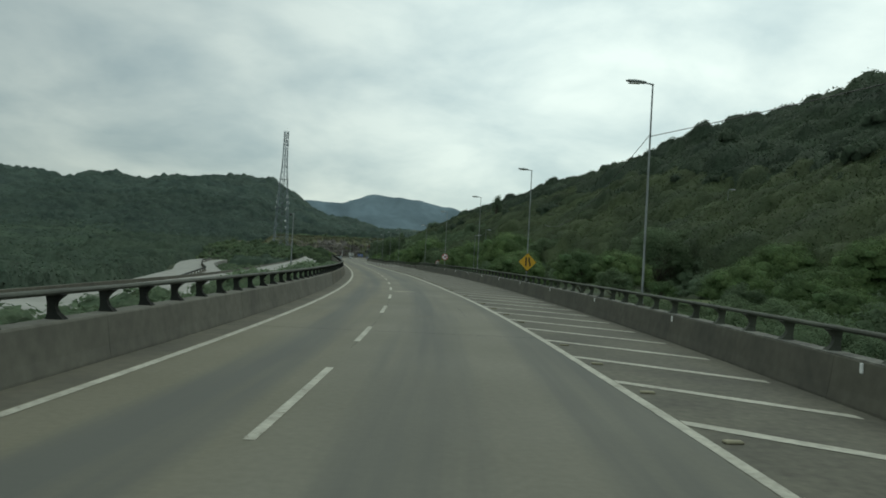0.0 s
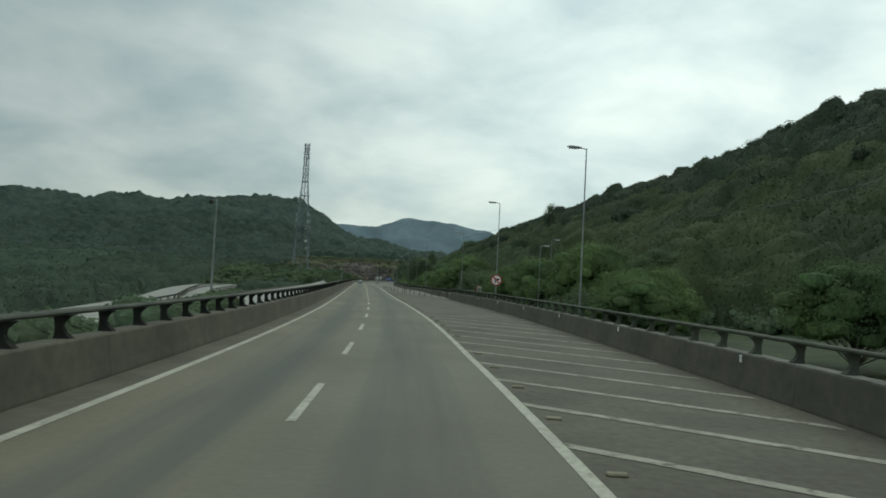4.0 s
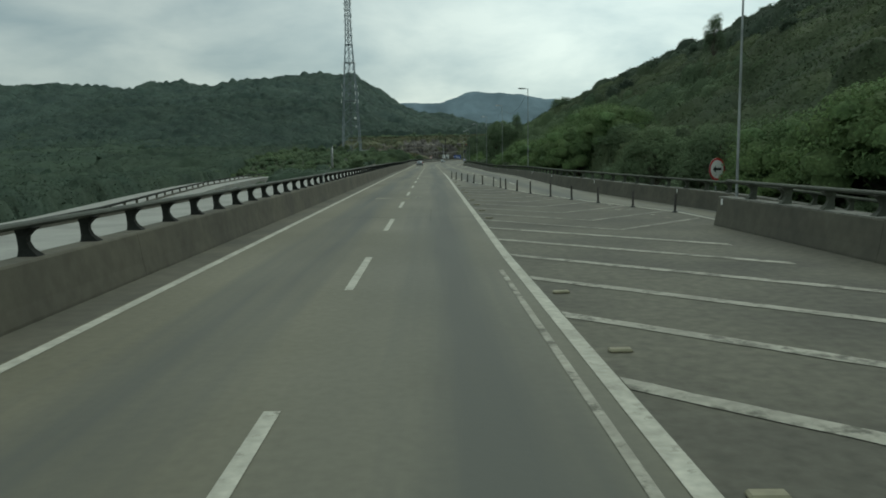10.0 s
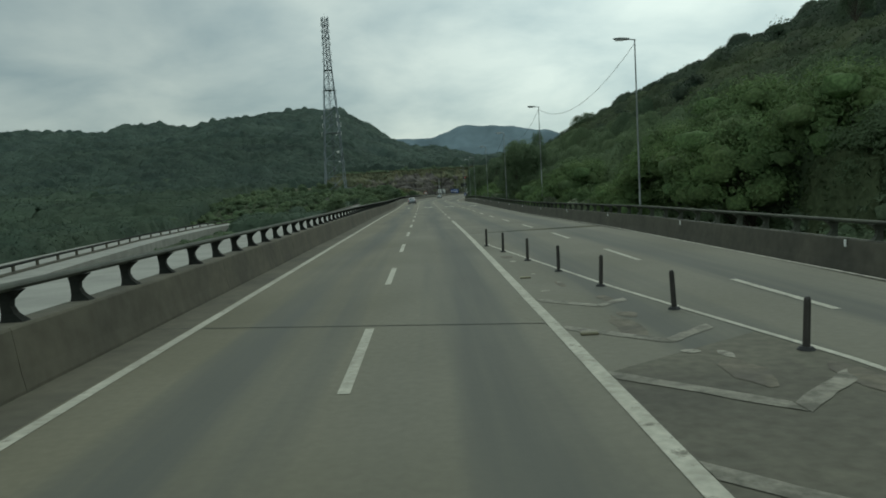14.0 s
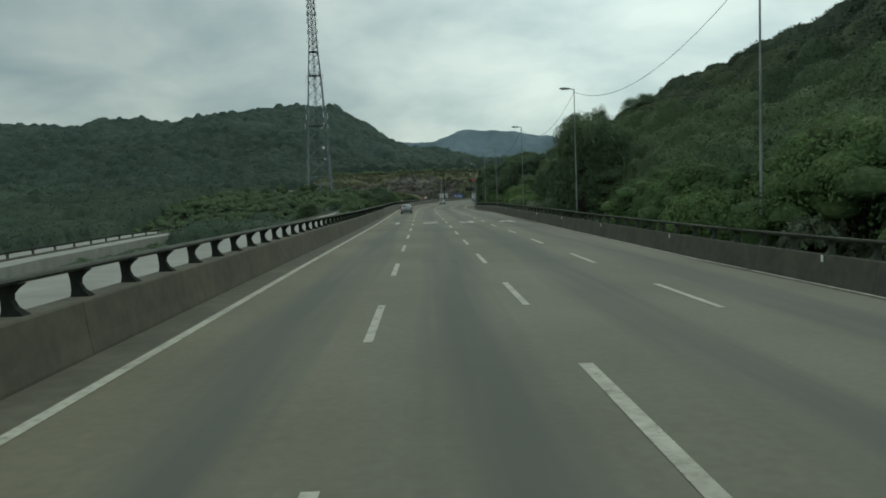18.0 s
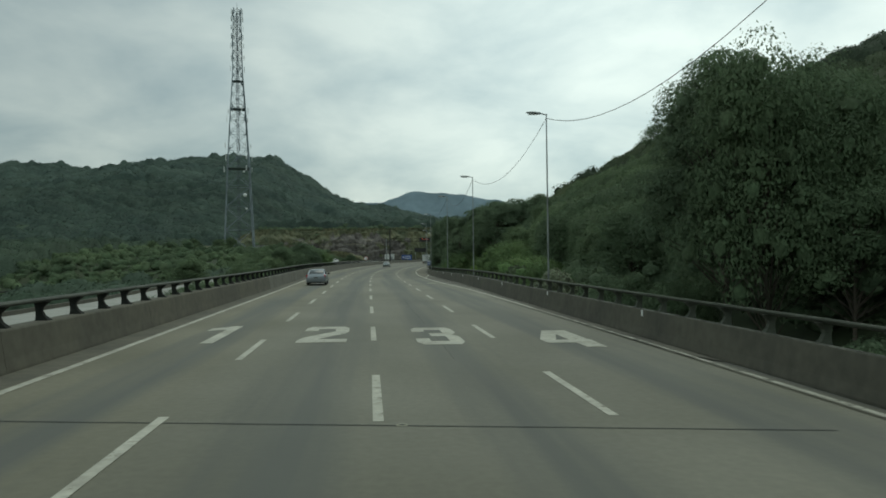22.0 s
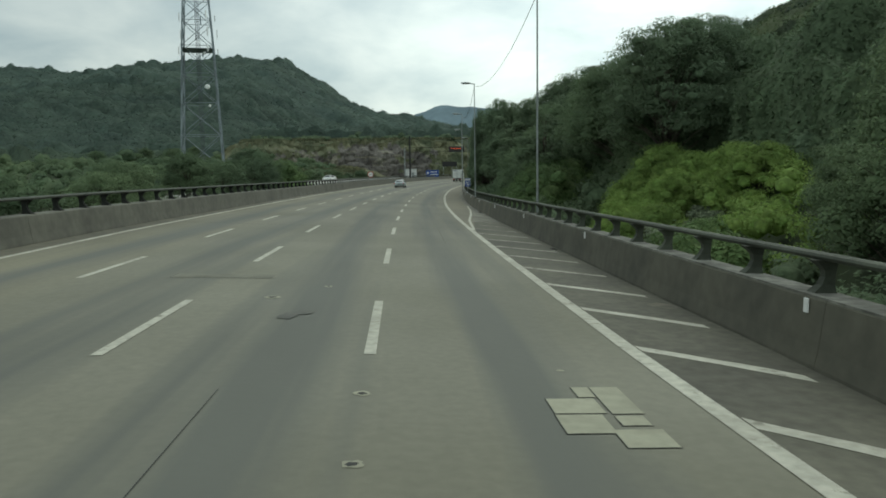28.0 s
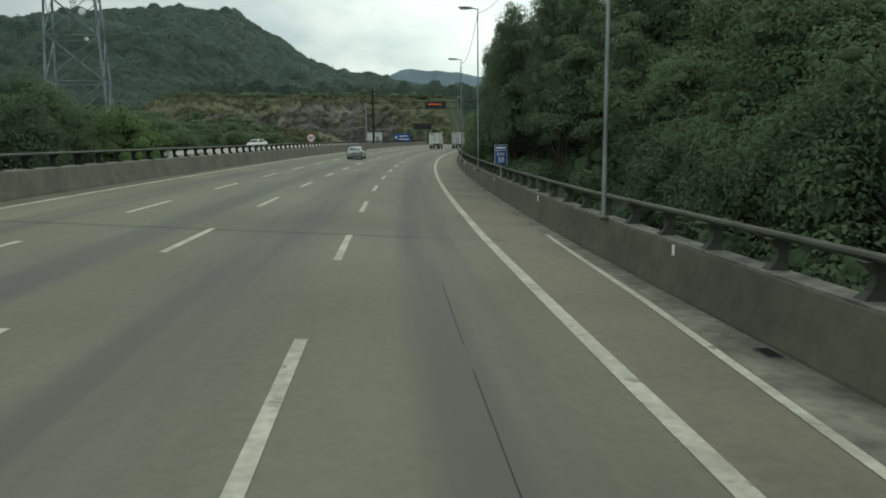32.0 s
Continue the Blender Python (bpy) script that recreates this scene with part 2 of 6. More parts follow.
    for k_, (at_, v_) in enumerate(keys):
        el = span_tone.color_ramp.elements[k_] if k_ < 2 else span_tone.color_ramp.elements.new(at_)
        el.position, el.color = at_, (v_ / 1.2,) * 3 + (1,)
    far = N.new("ShaderNodeMapRange"); far.inputs["From Min"].default_value, far.inputs["From Max"].default_value = 0.0, 660.0
    L.new(sp.outputs["Y"], far.inputs["Value"]); L.new(far.outputs[0], span_tone.inputs[0])
    tone = N.new("ShaderNodeMath"); tone.operation = "MULTIPLY"
    L.new(span_tone.outputs[0], tone.inputs[0]); L.new(tb.outputs[0], tone.inputs[1])
    lift_ = N.new("ShaderNodeMath"); lift_.operation = "MULTIPLY"; lift_.inputs[1].default_value = 1.2
    L.new(tone.outputs[0], lift_.inputs[0])
    fin = N.new("ShaderNodeMix"); fin.data_type, fin.blend_type = "RGBA", "MULTIPLY"; fin.inputs["Factor"].default_value = 1.0
    L.new(mx.outputs["Result"], fin.inputs["A"]); L.new(lift_.outputs[0], fin.inputs["B"])
    L.new(fin.outputs["Result"], b.inputs["Base Color"])
    return m


def chipped(name, paint, under, tint, gone, cell, soft=0.05):
    """Road paint worn through to the pavement in ragged flakes; gone: the share that is lost."""
    m = mat(name, paint, 0.82, 0.22, 0.2, 7.0, 0.9, 0.12, tint=tint)
    N, L = m.node_tree.nodes, m.node_tree.links
    b = N["Principled BSDF"]
    base = b.inputs["Base Color"].links[0].from_socket
    pos = N.new("ShaderNodeNewGeometry").outputs["Position"]
    no = N.new("ShaderNodeTexNoise"); no.inputs["Scale"].default_value, no.inputs["Detail"].default_value, no.inputs["Roughness"].default_value = cell, 9, 0.68
    L.new(pos, no.inputs["Vector"])
    cut = 0.34 + 0.32 * gone
    cm = N.new("ShaderNodeMapRange"); cm.inputs["From Min"].default_value, cm.inputs["From Max"].default_value = cut - soft, cut + soft
    L.new(no.outputs["Fac"], cm.inputs["Value"])
    mx = N.new("ShaderNodeMix"); mx.data_type = "RGBA"; mx.inputs["A"].default_value = (*under, 1)
    L.new(cm.outputs[0], mx.inputs["Factor"]); L.new(base, mx.inputs["B"]); L.new(mx.outputs["Result"], b.inputs["Base Color"])
    return m


ROAD = pavement("concrete_pavement", (0.154, 0.147, 0.113), (0.092, 0.093, 0.079), 3.6)
GORE = mat("weathered_asphalt", (0.119, 0.112, 0.085), 0.9, 0.25, 0.2, 5.0, 0.3, 0.4, tint=(0.077, 0.072, 0.057))
LEFTWALL = mat("sandy_stained_concrete", (0.12, 0.111, 0.083), 0.9, 0.18, 0.25, 3.0, 0.4, 0.3, tint=(0.085, 0.08, 0.062))
LEFTRAIL = mat("chalky_green_paint", (0.07, 0.077, 0.06), 0.75, 0.2, 0.2, 12.0, 0.8, 0.1)
POSTM = mat("sooty_cast_iron", (0.024, 0.026, 0.022), 0.9, 0.2, 0.2, 12.0, 0.8, 0.1, spec=0.2)
WALL = mat("stained_concrete", (0.099, 0.093, 0.071), 0.9, 0.18, 0.25, 3.0, 0.5, 0.3, tint=(0.069, 0.066, 0.052))
PALEWALL = mat("washed_concrete", (0.155, 0.15, 0.122), 0.9, 0.18, 0.25, 3.0, 0.5, 0.3, tint=(0.115, 0.111, 0.092))
RAILM = mat("dull_green_paint", (0.058, 0.066, 0.046), 0.75, 0.2, 0.2, 12.0, 0.8, 0.1)
PAINT = chipped("worn_white_paint", (0.445, 0.43, 0.36), (0.17, 0.162, 0.128), (0.33, 0.316, 0.262), 0.1, 2.6)
FADED = chipped("faded_white_paint", (0.34, 0.325, 0.268), (0.12, 0.114, 0.09), (0.24, 0.228, 0.186), 0.3, 1.9)
WORN = chipped("nearly_gone_paint", (0.26, 0.246, 0.2), (0.106, 0.101, 0.08), (0.18, 0.17, 0.138), 0.42, 1.5, 0.07)
DIRT = mat("sandy_grit", (0.155, 0.14, 0.106), 0.95, 0.35, 0.2, 6.0, 1.5, 0.4, tint=(0.09, 0.082, 0.07))
JOINT = mat("rubber_joint", (0.045, 0.045, 0.042), 0.9, 0.2)
STEEL = mat("galvanised_steel", (0.30, 0.32, 0.32), 0.5, 0.12, 0.15, 5.0, 0.8, 0.05, metal=0.5)
TOWER = mat("weathered_tower_steel", (0.25, 0.29, 0.31), 0.6, 0.15, 0.2, 2.0, 0.3, 0.0, metal=0.3)
WHITE = mat("white_enamel", (0.75, 0.75, 0.73), 0.4, 0.05, 0.05)
RED = mat("red_enamel", (0.42, 0.03, 0.03), 0.5, 0.08, 0.08)
BLACK = mat("black_enamel", (0.015, 0.015, 0.015), 0.5, 0.1)
YELLOW = mat("yellow_reflective_sheet", (0.62, 0.36, 0.02), 0.45, 0.06, 0.08)
BLUE = mat("blue_reflective_sheet", (0.02, 0.07, 0.30), 0.45, 0.06, 0.08)
DARK = mat("dark_plastic", (0.02, 0.02, 0.02), 0.6, 0.1)
RUBBER = mat("tyre_rubber", (0.02, 0.02, 0.02), 0.85, 0.15)
SILVER = mat("silver_car_paint", (0.38, 0.42, 0.43), 0.28, 0.02, 0.03, metal=0.55, bump=0)
GLASS = mat("tinted_glass", (0.02, 0.03, 0.035), 0.08, 0.02, 0.02, spec=0.8, bump=0)
LAMPRED = mat("red_lens", (0.42, 0.015, 0.025), 0.2, 0.05, 0.05, bump=0)
BOXW = mat("white_painted_panel", (0.62, 0.63, 0.61), 0.5, 0.05, 0.12, 3.0, 0.6, 0.03)
GROUND = mat("undergrowth_soil", (0.05, 0.065, 0.03), 0.95, 0.35, 0.2, 0.8, 0.05, 0.6, tint=(0.035, 0.05, 0.024))
GRASS = mat("dry_grass", (0.142, 0.14, 0.08), 0.95, 0.3, 0.2, 2.0, 0.12, 0.4, tint=(0.07, 0.086, 0.05))
ROCK = mat("cut_rock", (0.145, 0.131, 0.117), 0.95, 0.35, 0.2, 0.9, 0.12, 0.9, tint=(0.082, 0.074, 0.069))
PALEROCK = mat("weathered_rock", (0.235, 0.215, 0.17), 0.95, 0.4, 0.2, 1.2, 0.25, 0.9, tint=(0.085, 0.084, 0.062))
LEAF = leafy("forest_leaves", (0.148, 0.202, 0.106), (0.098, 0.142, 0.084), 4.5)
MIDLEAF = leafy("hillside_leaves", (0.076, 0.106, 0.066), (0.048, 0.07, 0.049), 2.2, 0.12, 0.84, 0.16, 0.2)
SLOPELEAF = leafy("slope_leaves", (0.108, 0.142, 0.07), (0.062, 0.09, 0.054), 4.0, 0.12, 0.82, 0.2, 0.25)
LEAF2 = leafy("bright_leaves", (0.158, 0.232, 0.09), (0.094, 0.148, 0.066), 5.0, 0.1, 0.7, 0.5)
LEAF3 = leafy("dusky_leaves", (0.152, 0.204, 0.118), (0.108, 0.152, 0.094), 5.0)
# bluer than the near leaves: the valley's distance haze is in the colour
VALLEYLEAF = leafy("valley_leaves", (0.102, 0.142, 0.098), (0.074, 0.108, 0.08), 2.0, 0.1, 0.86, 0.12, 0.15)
# sun on the bright bushes is put into this lighter leaf colour
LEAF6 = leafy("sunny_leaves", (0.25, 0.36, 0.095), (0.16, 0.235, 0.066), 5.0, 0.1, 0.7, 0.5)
# whitish for pale leaves, and for sky reflected on glossy ones, painted in
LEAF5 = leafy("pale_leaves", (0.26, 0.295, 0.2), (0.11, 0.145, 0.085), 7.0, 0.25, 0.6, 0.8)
# haze over the ridge forest is mixed into this bluer green
FARLEAF = leafy("hazed_forest", (0.1, 0.14, 0.112), (0.072, 0.106, 0.09), 0.8, 0.1, 0.88, 0.1, 0.12)
BARK = mat("grey_bark", (0.10, 0.085, 0.065), 0.9, 0.3, 0.2, 6.0, 0.8, 0.5)
# the haze of distance is put into the mountain's blue-grey colour
MOUNT = mat("mountain_haze_blue", (0.17, 0.225, 0.255), 1.0, 0.1, 0.15, 0.02, 0.003, 0.0, spec=0.0)
LAWN = mat("rough_lawn", (0.095, 0.125, 0.045), 0.95, 0.25, 0.2, 3.0, 0.15, 0.4, tint=(0.075, 0.09, 0.035))
BROWN = mat("sandy_worn_concrete", (0.172, 0.157, 0.115), 0.88, 0.12, 0.15, 6.0, 0.35, 0.15, tint=(0.132, 0.121, 0.093))
GUTTER = mat("crumbling_pale_concrete", (0.2, 0.19, 0.155), 0.92, 0.35, 0.2, 4.0, 0.7, 0.4, tint=(0.095, 0.09, 0.073))
COPING = mat("pale_chipped_concrete", (0.21, 0.205, 0.178), 0.92, 0.4, 0.2, 5.0, 1.4, 0.4, tint=(0.1, 0.097, 0.084))
PATCH = mat("pale_repair_concrete", (0.32, 0.31, 0.232), 0.85, 0.12, 0.1, 6.0, 0.9, 0.15)
PATCH2 = mat("dull_repair_concrete", (0.162, 0.156, 0.12), 0.85, 0.12, 0.15, 6.0, 0.9, 0.15)
PATCH3 = mat("sandy_repair_concrete", (0.205, 0.194, 0.145), 0.88, 0.15, 0.15, 6.0, 0.9, 0.2)
PATCH4 = mat("yellowed_repair_concrete", (0.25, 0.222, 0.14), 0.88, 0.15, 0.15, 6.0, 0.9, 0.2)
# sunlight on the dry concrete is put into this paler base colour
PALEROAD = mat("sunlit_pale_concrete", (0.3, 0.296, 0.266), 0.85, 0.08, 0.1, 5.0, 0.3, 0.1)
STUD = mat("dirty_stud_resin", (0.25, 0.23, 0.15), 0.7, 0.2, 0.2)
VMS = glow("amber_display", (1.0, 0.14, 0.05), 0.7)

# ---- the road's frame ----
DS, S0 = 2.0, -60.0
GRID = S0 + DS * np.arange(420)
_k = np.interp(GRID, S0 + 40.0 * np.arange(len(BEND)), BEND)
HEAD = np.concatenate([[0], np.cumsum((_k[1:] + _k[:-1]) / 2 * DS)])
HEAD -= np.interp(130, GRID, HEAD)
_x = np.concatenate([[0], np.cumsum(-(np.sin(HEAD[1:]) + np.sin(HEAD[:-1])) / 2 * DS)])
_y = np.concatenate([[0], np.cumsum((np.cos(HEAD[1:]) + np.cos(HEAD[:-1])) / 2 * DS)])
LX, LY = _x - np.interp(130, GRID, _x), _y - np.interp(130, GRID, _y) + 130
SK = [220, 260, 300, 340, 380, 420, 460]
BANK = [0, 0.0183, 0.0106, 0.0135, 0.0437, 0.0594, 0.0581]
DROP = [0, -0.19, -0.30, -0.37, -0.53, -0.80, -0.87]


def zroad(s, o):
    """The pavement's height: the grade, the bank in the bend, and the fall of the right-hand lanes."""
    side = np.interp(s, [118, 150, 168, 190, 280, 330, 360], [-2.4, -1.1, -0.5, -0.35, -0.35, -0.15, 0]) * np.clip((o - np.interp(s, [156, 166, 180], [13.0, 12.0, 11.4])) / 1.3, 0, 1.2)
    return np.interp(s, SK, DROP) - np.interp(s, SK, BANK) * (o - 3.5) + side


def at(s, o, h=0.0):
    """World place of a point s metres along the lane line, o metres to its right, h above the pavement."""
    a = np.interp(s, GRID, HEAD)
    return Vector((float(np.interp(s, GRID, LX) + o * np.cos(a)), float(np.interp(s, GRID, LY) + o * np.sin(a)), float(zroad(s, o) + h)))


def spot(s, o, h=0.0, turn=0.0):
    """Pose of a thing on the road: its y along the road."""
    p = at(s, o, h)
    return Matrix.Translation(p) @ Matrix.Rotation(float(np.interp(s, GRID, HEAD)) + radians(turn), 4, "Z")


def line(keys):
    """A piecewise straight offset along the road."""
    xs, ys = zip(*keys)
    return lambda s: float(np.interp(s, xs, ys))


EDGE_E = line([(-60, 8.6), (0, 7.1), (20, 6.1), (40, 5.29), (60, 4.5), (80, 4.11), (100, 4.0), (125, 3.72), (150, 3.38), (800, 3.35)])
EDGE_G = line([(150, 16.6), (162, 15.4), (180, 12.8), (196, 11.3), (240, 11.35), (330, 11.3), (360, 10.85), (800, 10.8)])
WALL_L = lambda s: -4.6
WALL_1 = line([(-60, 10.4), (60, 10.7), (110, 11.5), (128, 11.6), (156, 11.1)])
WALL_2 = line([(120, 24.2), (150, 19.3), (165, 17.0), (180, 14.6), (196, 12.6), (215, 12.6), (306, 12.4), (330, 12.35), (357, 12.95), (382, 13.35), (800, 13.35)])
GORE_R = line([(156, 11.9), (162, 11.7), (171, 9.4), (178.7, 7.95), (185, 7.05), (190, 6.68), (194.3, 6.0), (198, 5.45), (213, 3.75), (222, 3.4)])
OTHER = line([(-200, -19), (40, -18.5), (130, -17), (268, -16), (400, -15.6), (470, -19), (620, -19)])
OTHERZ = line([(-200, -1.1), (60, -1.1), (130, -1.4), (350, -1.4), (490, 0.2), (620, 0.4)])

VALLEY_X = lambda y: np.interp(y, [-60, 100, 150, 232, 290, 345, 405, 480], [-35, -35, -38, -46, -57, -66, -72, -74])


# ---- building helpers ----
def mesh_of(name, verts, faces, material, smooth=False):
    me = bpy.data.meshes.new(name)
    me.from_pydata([tuple(v) for v in verts], [], faces)
    me.materials.append(material)
    if smooth:
        me.polygons.foreach_set("use_smooth", [True] * len(me.polygons))
    me.update()
    return me


def part(name, bm, material, parent=None, label=""):
    """Links a bmesh, or a mesh, as one object under a thing or a part."""
    if isinstance(bm, bmesh.types.BMesh):
        bmesh.ops.recalc_face_normals(bm, faces=bm.faces)
        me = bpy.data.meshes.new(name)
        bm.to_mesh(me)
        bm.free()
        me.materials.append(material)
    else:
        me = bm
    ob = new(name, me)
    if parent is not None:
        ob.parent = parent
    if label:
        ob["label"] = label
    return ob


def box(bm, size, m=Matrix(), bevel=0.0):
    g = bmesh.ops.create_cube(bm, size=1.0, matrix=m @ Matrix.Diagonal((*size, 1)))
    if bevel:
        bmesh.ops.bevel(bm, geom=list({e for v in g["verts"] for e in v.link_edges}), offset=bevel, segments=1, affect="EDGES")
    return bm


def tube(bm, path, radii, sides=8):
    """A tapered round bar through the points."""
    rings = []
    path = [Vector(p) for p in path]
    for i, p in enumerate(path):
        d = (path[min(i + 1, len(path) - 1)] - path[max(i - 1, 0)]).normalized()
        u = d.orthogonal().normalized() if abs(d.z) > 0.9 else d.cross(Vector((0, 0, 1))).normalized()
        v = d.cross(u)
        r = radii[i] if hasattr(radii, "__len__") else radii
        rings.append([bm.verts.new(p + r * (math.cos(2 * math.pi * k / sides) * u + math.sin(2 * math.pi * k / sides) * v)) for k in range(sides)])
    for a, b in zip(rings, rings[1:]):
        for k in range(sides):
            bm.faces.new((a[k], a[(k + 1) % sides], b[(k + 1) % sides], b[k]))
    bm.faces.new(rings[0][::-1]); bm.faces.new(rings[-1])
    return bm


def disc(bm, radius, depth, m=Matrix(), sides=32, r2=None):
    bmesh.ops.create_cone(bm, cap_ends=True, segments=sides, radius1=radius, radius2=radius if r2 is None else r2, depth=depth, matrix=m)
    return bm


def prism(bm, outline, depth, m=Matrix()):
    """An outline in x and z, extruded along y."""
    a = [bm.verts.new(m @ Vector((x, -depth / 2, z))) for x, z in outline]
    b = [bm.verts.new(m @ Vector((x, depth / 2, z))) for x, z in outline]
    bm.faces.new(a); bm.faces.new(b[::-1])
    for k in range(len(a)):
        bm.faces.new((a[k], b[k], b[(k + 1) % len(a)], a[(k + 1) % len(a)]))
    return bm


def ribbon(name, s0, s1, left, right, h, material, cols=1, step=2.0, parent=None, uv=False, thick=0.0):
    """A strip of pavement between two offsets."""
    n = max(1, int(math.ceil((s1 - s0) / step)))
    verts, faces, uvs = [], [], []
    for i in range(n + 1):
        s = s0 + (s1 - s0) * i / n
        a, b = left(s), right(s)
        for j in range(cols + 1):
            o = a + (b - a) * j / cols
            verts.append(at(s, o, h)); uvs.append((o, s))
    w = cols + 1
    for i in range(n):
        for j in range(cols):
            faces.append((i * w + j, i * w + j + 1, (i + 1) * w + j + 1, (i + 1) * w + j))
    me = mesh_of(name, verts, faces, material)
    if uv:
        lay = me.uv_layers.new(name="road")
        lay.data.foreach_set("uv", [c for l in me.loops for c in uvs[l.vertex_index]])
    return part(name, me, material, parent)


def sweep(name, s0, s1, off, profile, material, parent=None, step=2.0, base=None):
    """A closed profile of (across, up) carried along the road."""
    n = max(1, int(math.ceil((s1 - s0) / step)))
    verts, faces, w = [], [], len(profile)
    for i in range(n + 1):
        s = s0 + (s1 - s0) * i / n
        o = off(s)
        for a, h in profile:
            p = at(s, o + a, h)
            if base is not None:
                p.z = base(s) + h
            verts.append(p)
    for i in range(n):
        for j in range(w):
            faces.append((i * w + j, i * w + (j + 1) % w, (i + 1) * w + (j + 1) % w, (i + 1) * w + j))
    faces.append(tuple(range(w))[::-1]); faces.append(tuple(n * w + j for j in range(w)))
    return part(name, mesh_of(name, verts, faces, material), material, parent)


def thing(name, label, category, group="", kind=""):
    return tagged(new(name), label, category, group, kind)


# ---- the ground ----
def smooth(a, b, v):
    t = np.clip((v - a) / (b - a), 0, 1)
    return t * t * (3 - 2 * t)


def wobble(x, y, size, seed):
    """A smooth random height of about -1 to 1 at that size."""
    r = np.random.RandomState(seed)
    out = np.zeros(np.broadcast(x, y).shape)
    for k in range(5):
        a, p = r.rand() * 2 * math.pi, r.rand() * 6.3
        f = 2 * math.pi / (size * (0.6 + 0.9 * r.rand()))
        out = out + np.sin(f * (np.cos(a) * x + np.sin(a) * y) + p)
    return out / 2.6


RIDGE_X = [-900, -401, -328, -286, -234, -189, -117, -86, -60, -43, -28, -14, 5, 25, 45, 65, 100, 150, 400]
RIDGE_Z = [62, 77, 66, 78, 71, 81, 84, 82.5, 65, 55.5, 48.5, 40, 36.5, 33.5, 30, 27.5, 27, 28, 27]


def road_x(y):
    return np.interp(y, LY, LX) + np.maximum(y - LY[-1], 0) * 0.3


def terrain(x, y):
    dx = x - road_x(y)
    z = -3.2 + 0.3 * wobble(x, y, 40, 1)
    z = z - 3.6 * smooth(-22, -32, dx) * smooth(-100, -70, y) * smooth(480, 440, y)
    # the hillside that climbs from the right-hand barrier
    foot = np.interp(y, [-100, 20, 100, 150, 215, 330, 700], [34, 38, 36, 26, 19, 17, 17])
    r = np.maximum(dx - foot, 0)
    hill = 70 * np.tanh(r * np.interp(y, [0, 100, 200], [0.6, 0.58, 0.50]) / 70) * np.interp(y, [-300, 0, 700, 1000, 1400], [0.9, 1.0, 1.0, 0.8, 0.5])
    hill = hill * (1 - 0.35 * smooth(170, 420, r)) + np.minimum(r / 30, 1) * (1.6 * wobble(x, y, 75, 2) + 0.8 * wobble(x, y, 28, 3))
    hill = hill * (1 + 0.1 * smooth(84, 106, dx) * smooth(272, 222, y))
    z = z + hill + 1.6 * smooth(15.5, 20, dx) + 0.9 * smooth(11, 15, dx) * smooth(125, 95, y)
    # the wooded ridge on the left, with its shoulder running down to the saddle ahead
    y0 = np.interp(x, [-400, -120, 0, 60], [500, 560, 640, 700])
    left = np.interp(x, RIDGE_X, RIDGE_Z) * smooth(0, 1, (y - y0) / (1000 - y0))
    left = left * (1 - 0.6 * smooth(1100, 1700, y)) + smooth(0, 200, y - y0) * (3 * wobble(x, y, 90, 4) + 1.2 * wobble(x, y, 35, 5))
    z = np.maximum(z, left - 3 - 9 * (1 - smooth(0, 3, left)))
    # the bank below the mast and the ledge above the cut rock
    z = z + 7.0 * smooth(-30, -46, dx) * smooth(430, 520, y) * (y < 1000)
    ledge = smooth(-66, -56, x) * smooth(4, 14, y - (626 + 0.42 * (x + 60))) * smooth(-9, -14, dx) 
    z = np.where(ledge > 0, np.maximum(z, -3 + 17.8 * ledge + 0.04 * np.maximum(y - 640, 0)), z)
    return z


def spread(lo, hi, near_lo, near_hi, step, far):
    a = list(np.arange(near_lo, near_hi + 0.1, step))
    k, d = near_hi, step
    while k < hi:
        d *= far; k = min(hi, k + d); a.append(k)
    k, d = near_lo, step
    while k > lo:
        d *= far; k = max(lo, k - d); a.insert(0, k)
    return np.array(a)


gx, gy = spread(-4800, 4800, -90, 190, 5.0, 1.16), spread(-900, 4900, -30, 720, 6.0, 1.12)
MX, MY = np.meshgrid(gx, gy)
MZ = terrain(MX, MY)
w = len(gx)
gverts = np.stack([MX.ravel(), MY.ravel(), MZ.ravel()], 1)
gfaces = [(i * w + j, i * w + j + 1, (i + 1) * w + j + 1, (i + 1) * w + j) for i in range(len(gy) - 1) for j in range(w - 1)]
ground = part("ground", mesh_of("ground", gverts, gfaces, GROUND, True), GROUND)
ground.data.materials.append(GRASS)
ground.data.materials.append(LAWN)
cen = gverts[np.array(gfaces)].mean(1)
gdx = cen[:, 0] - road_x(cen[:, 1])
dry = ((cen[:, 1] > 585) & (cen[:, 1] < 800) & (gdx < -22) & (cen[:, 0] > -70 - 0.1 * (cen[:, 1] - 470)))
ground.data.polygons.foreach_set("material_index", np.where((cen[:, 1] > -60) & (cen[:, 1] < 92) & (gdx > 11) & (gdx < 36), 2, dry.astype(int)))
tagged(ground, "wooded valley floor and hillsides of dark soil and undergrowth", "ground", kind="structure")

# the far plateau mountain
mx = np.linspace(-1500, 2600, 240)
prof = np.interp(mx, [-1500, -900, -320, -160, -50, 50, 117, 173, 228, 300, 500, 570, 690, 760, 1000, 1600, 2600],
                 [150, 230, 288, 305, 299, 303, 331, 355, 364, 357, 345, 324, 311, 292, 250, 220, 120])
prof = prof + 3 * wobble(mx, 0, 120, 7) + 1.2 * wobble(mx, 0, 30, 8)
mverts, mfaces = [], []
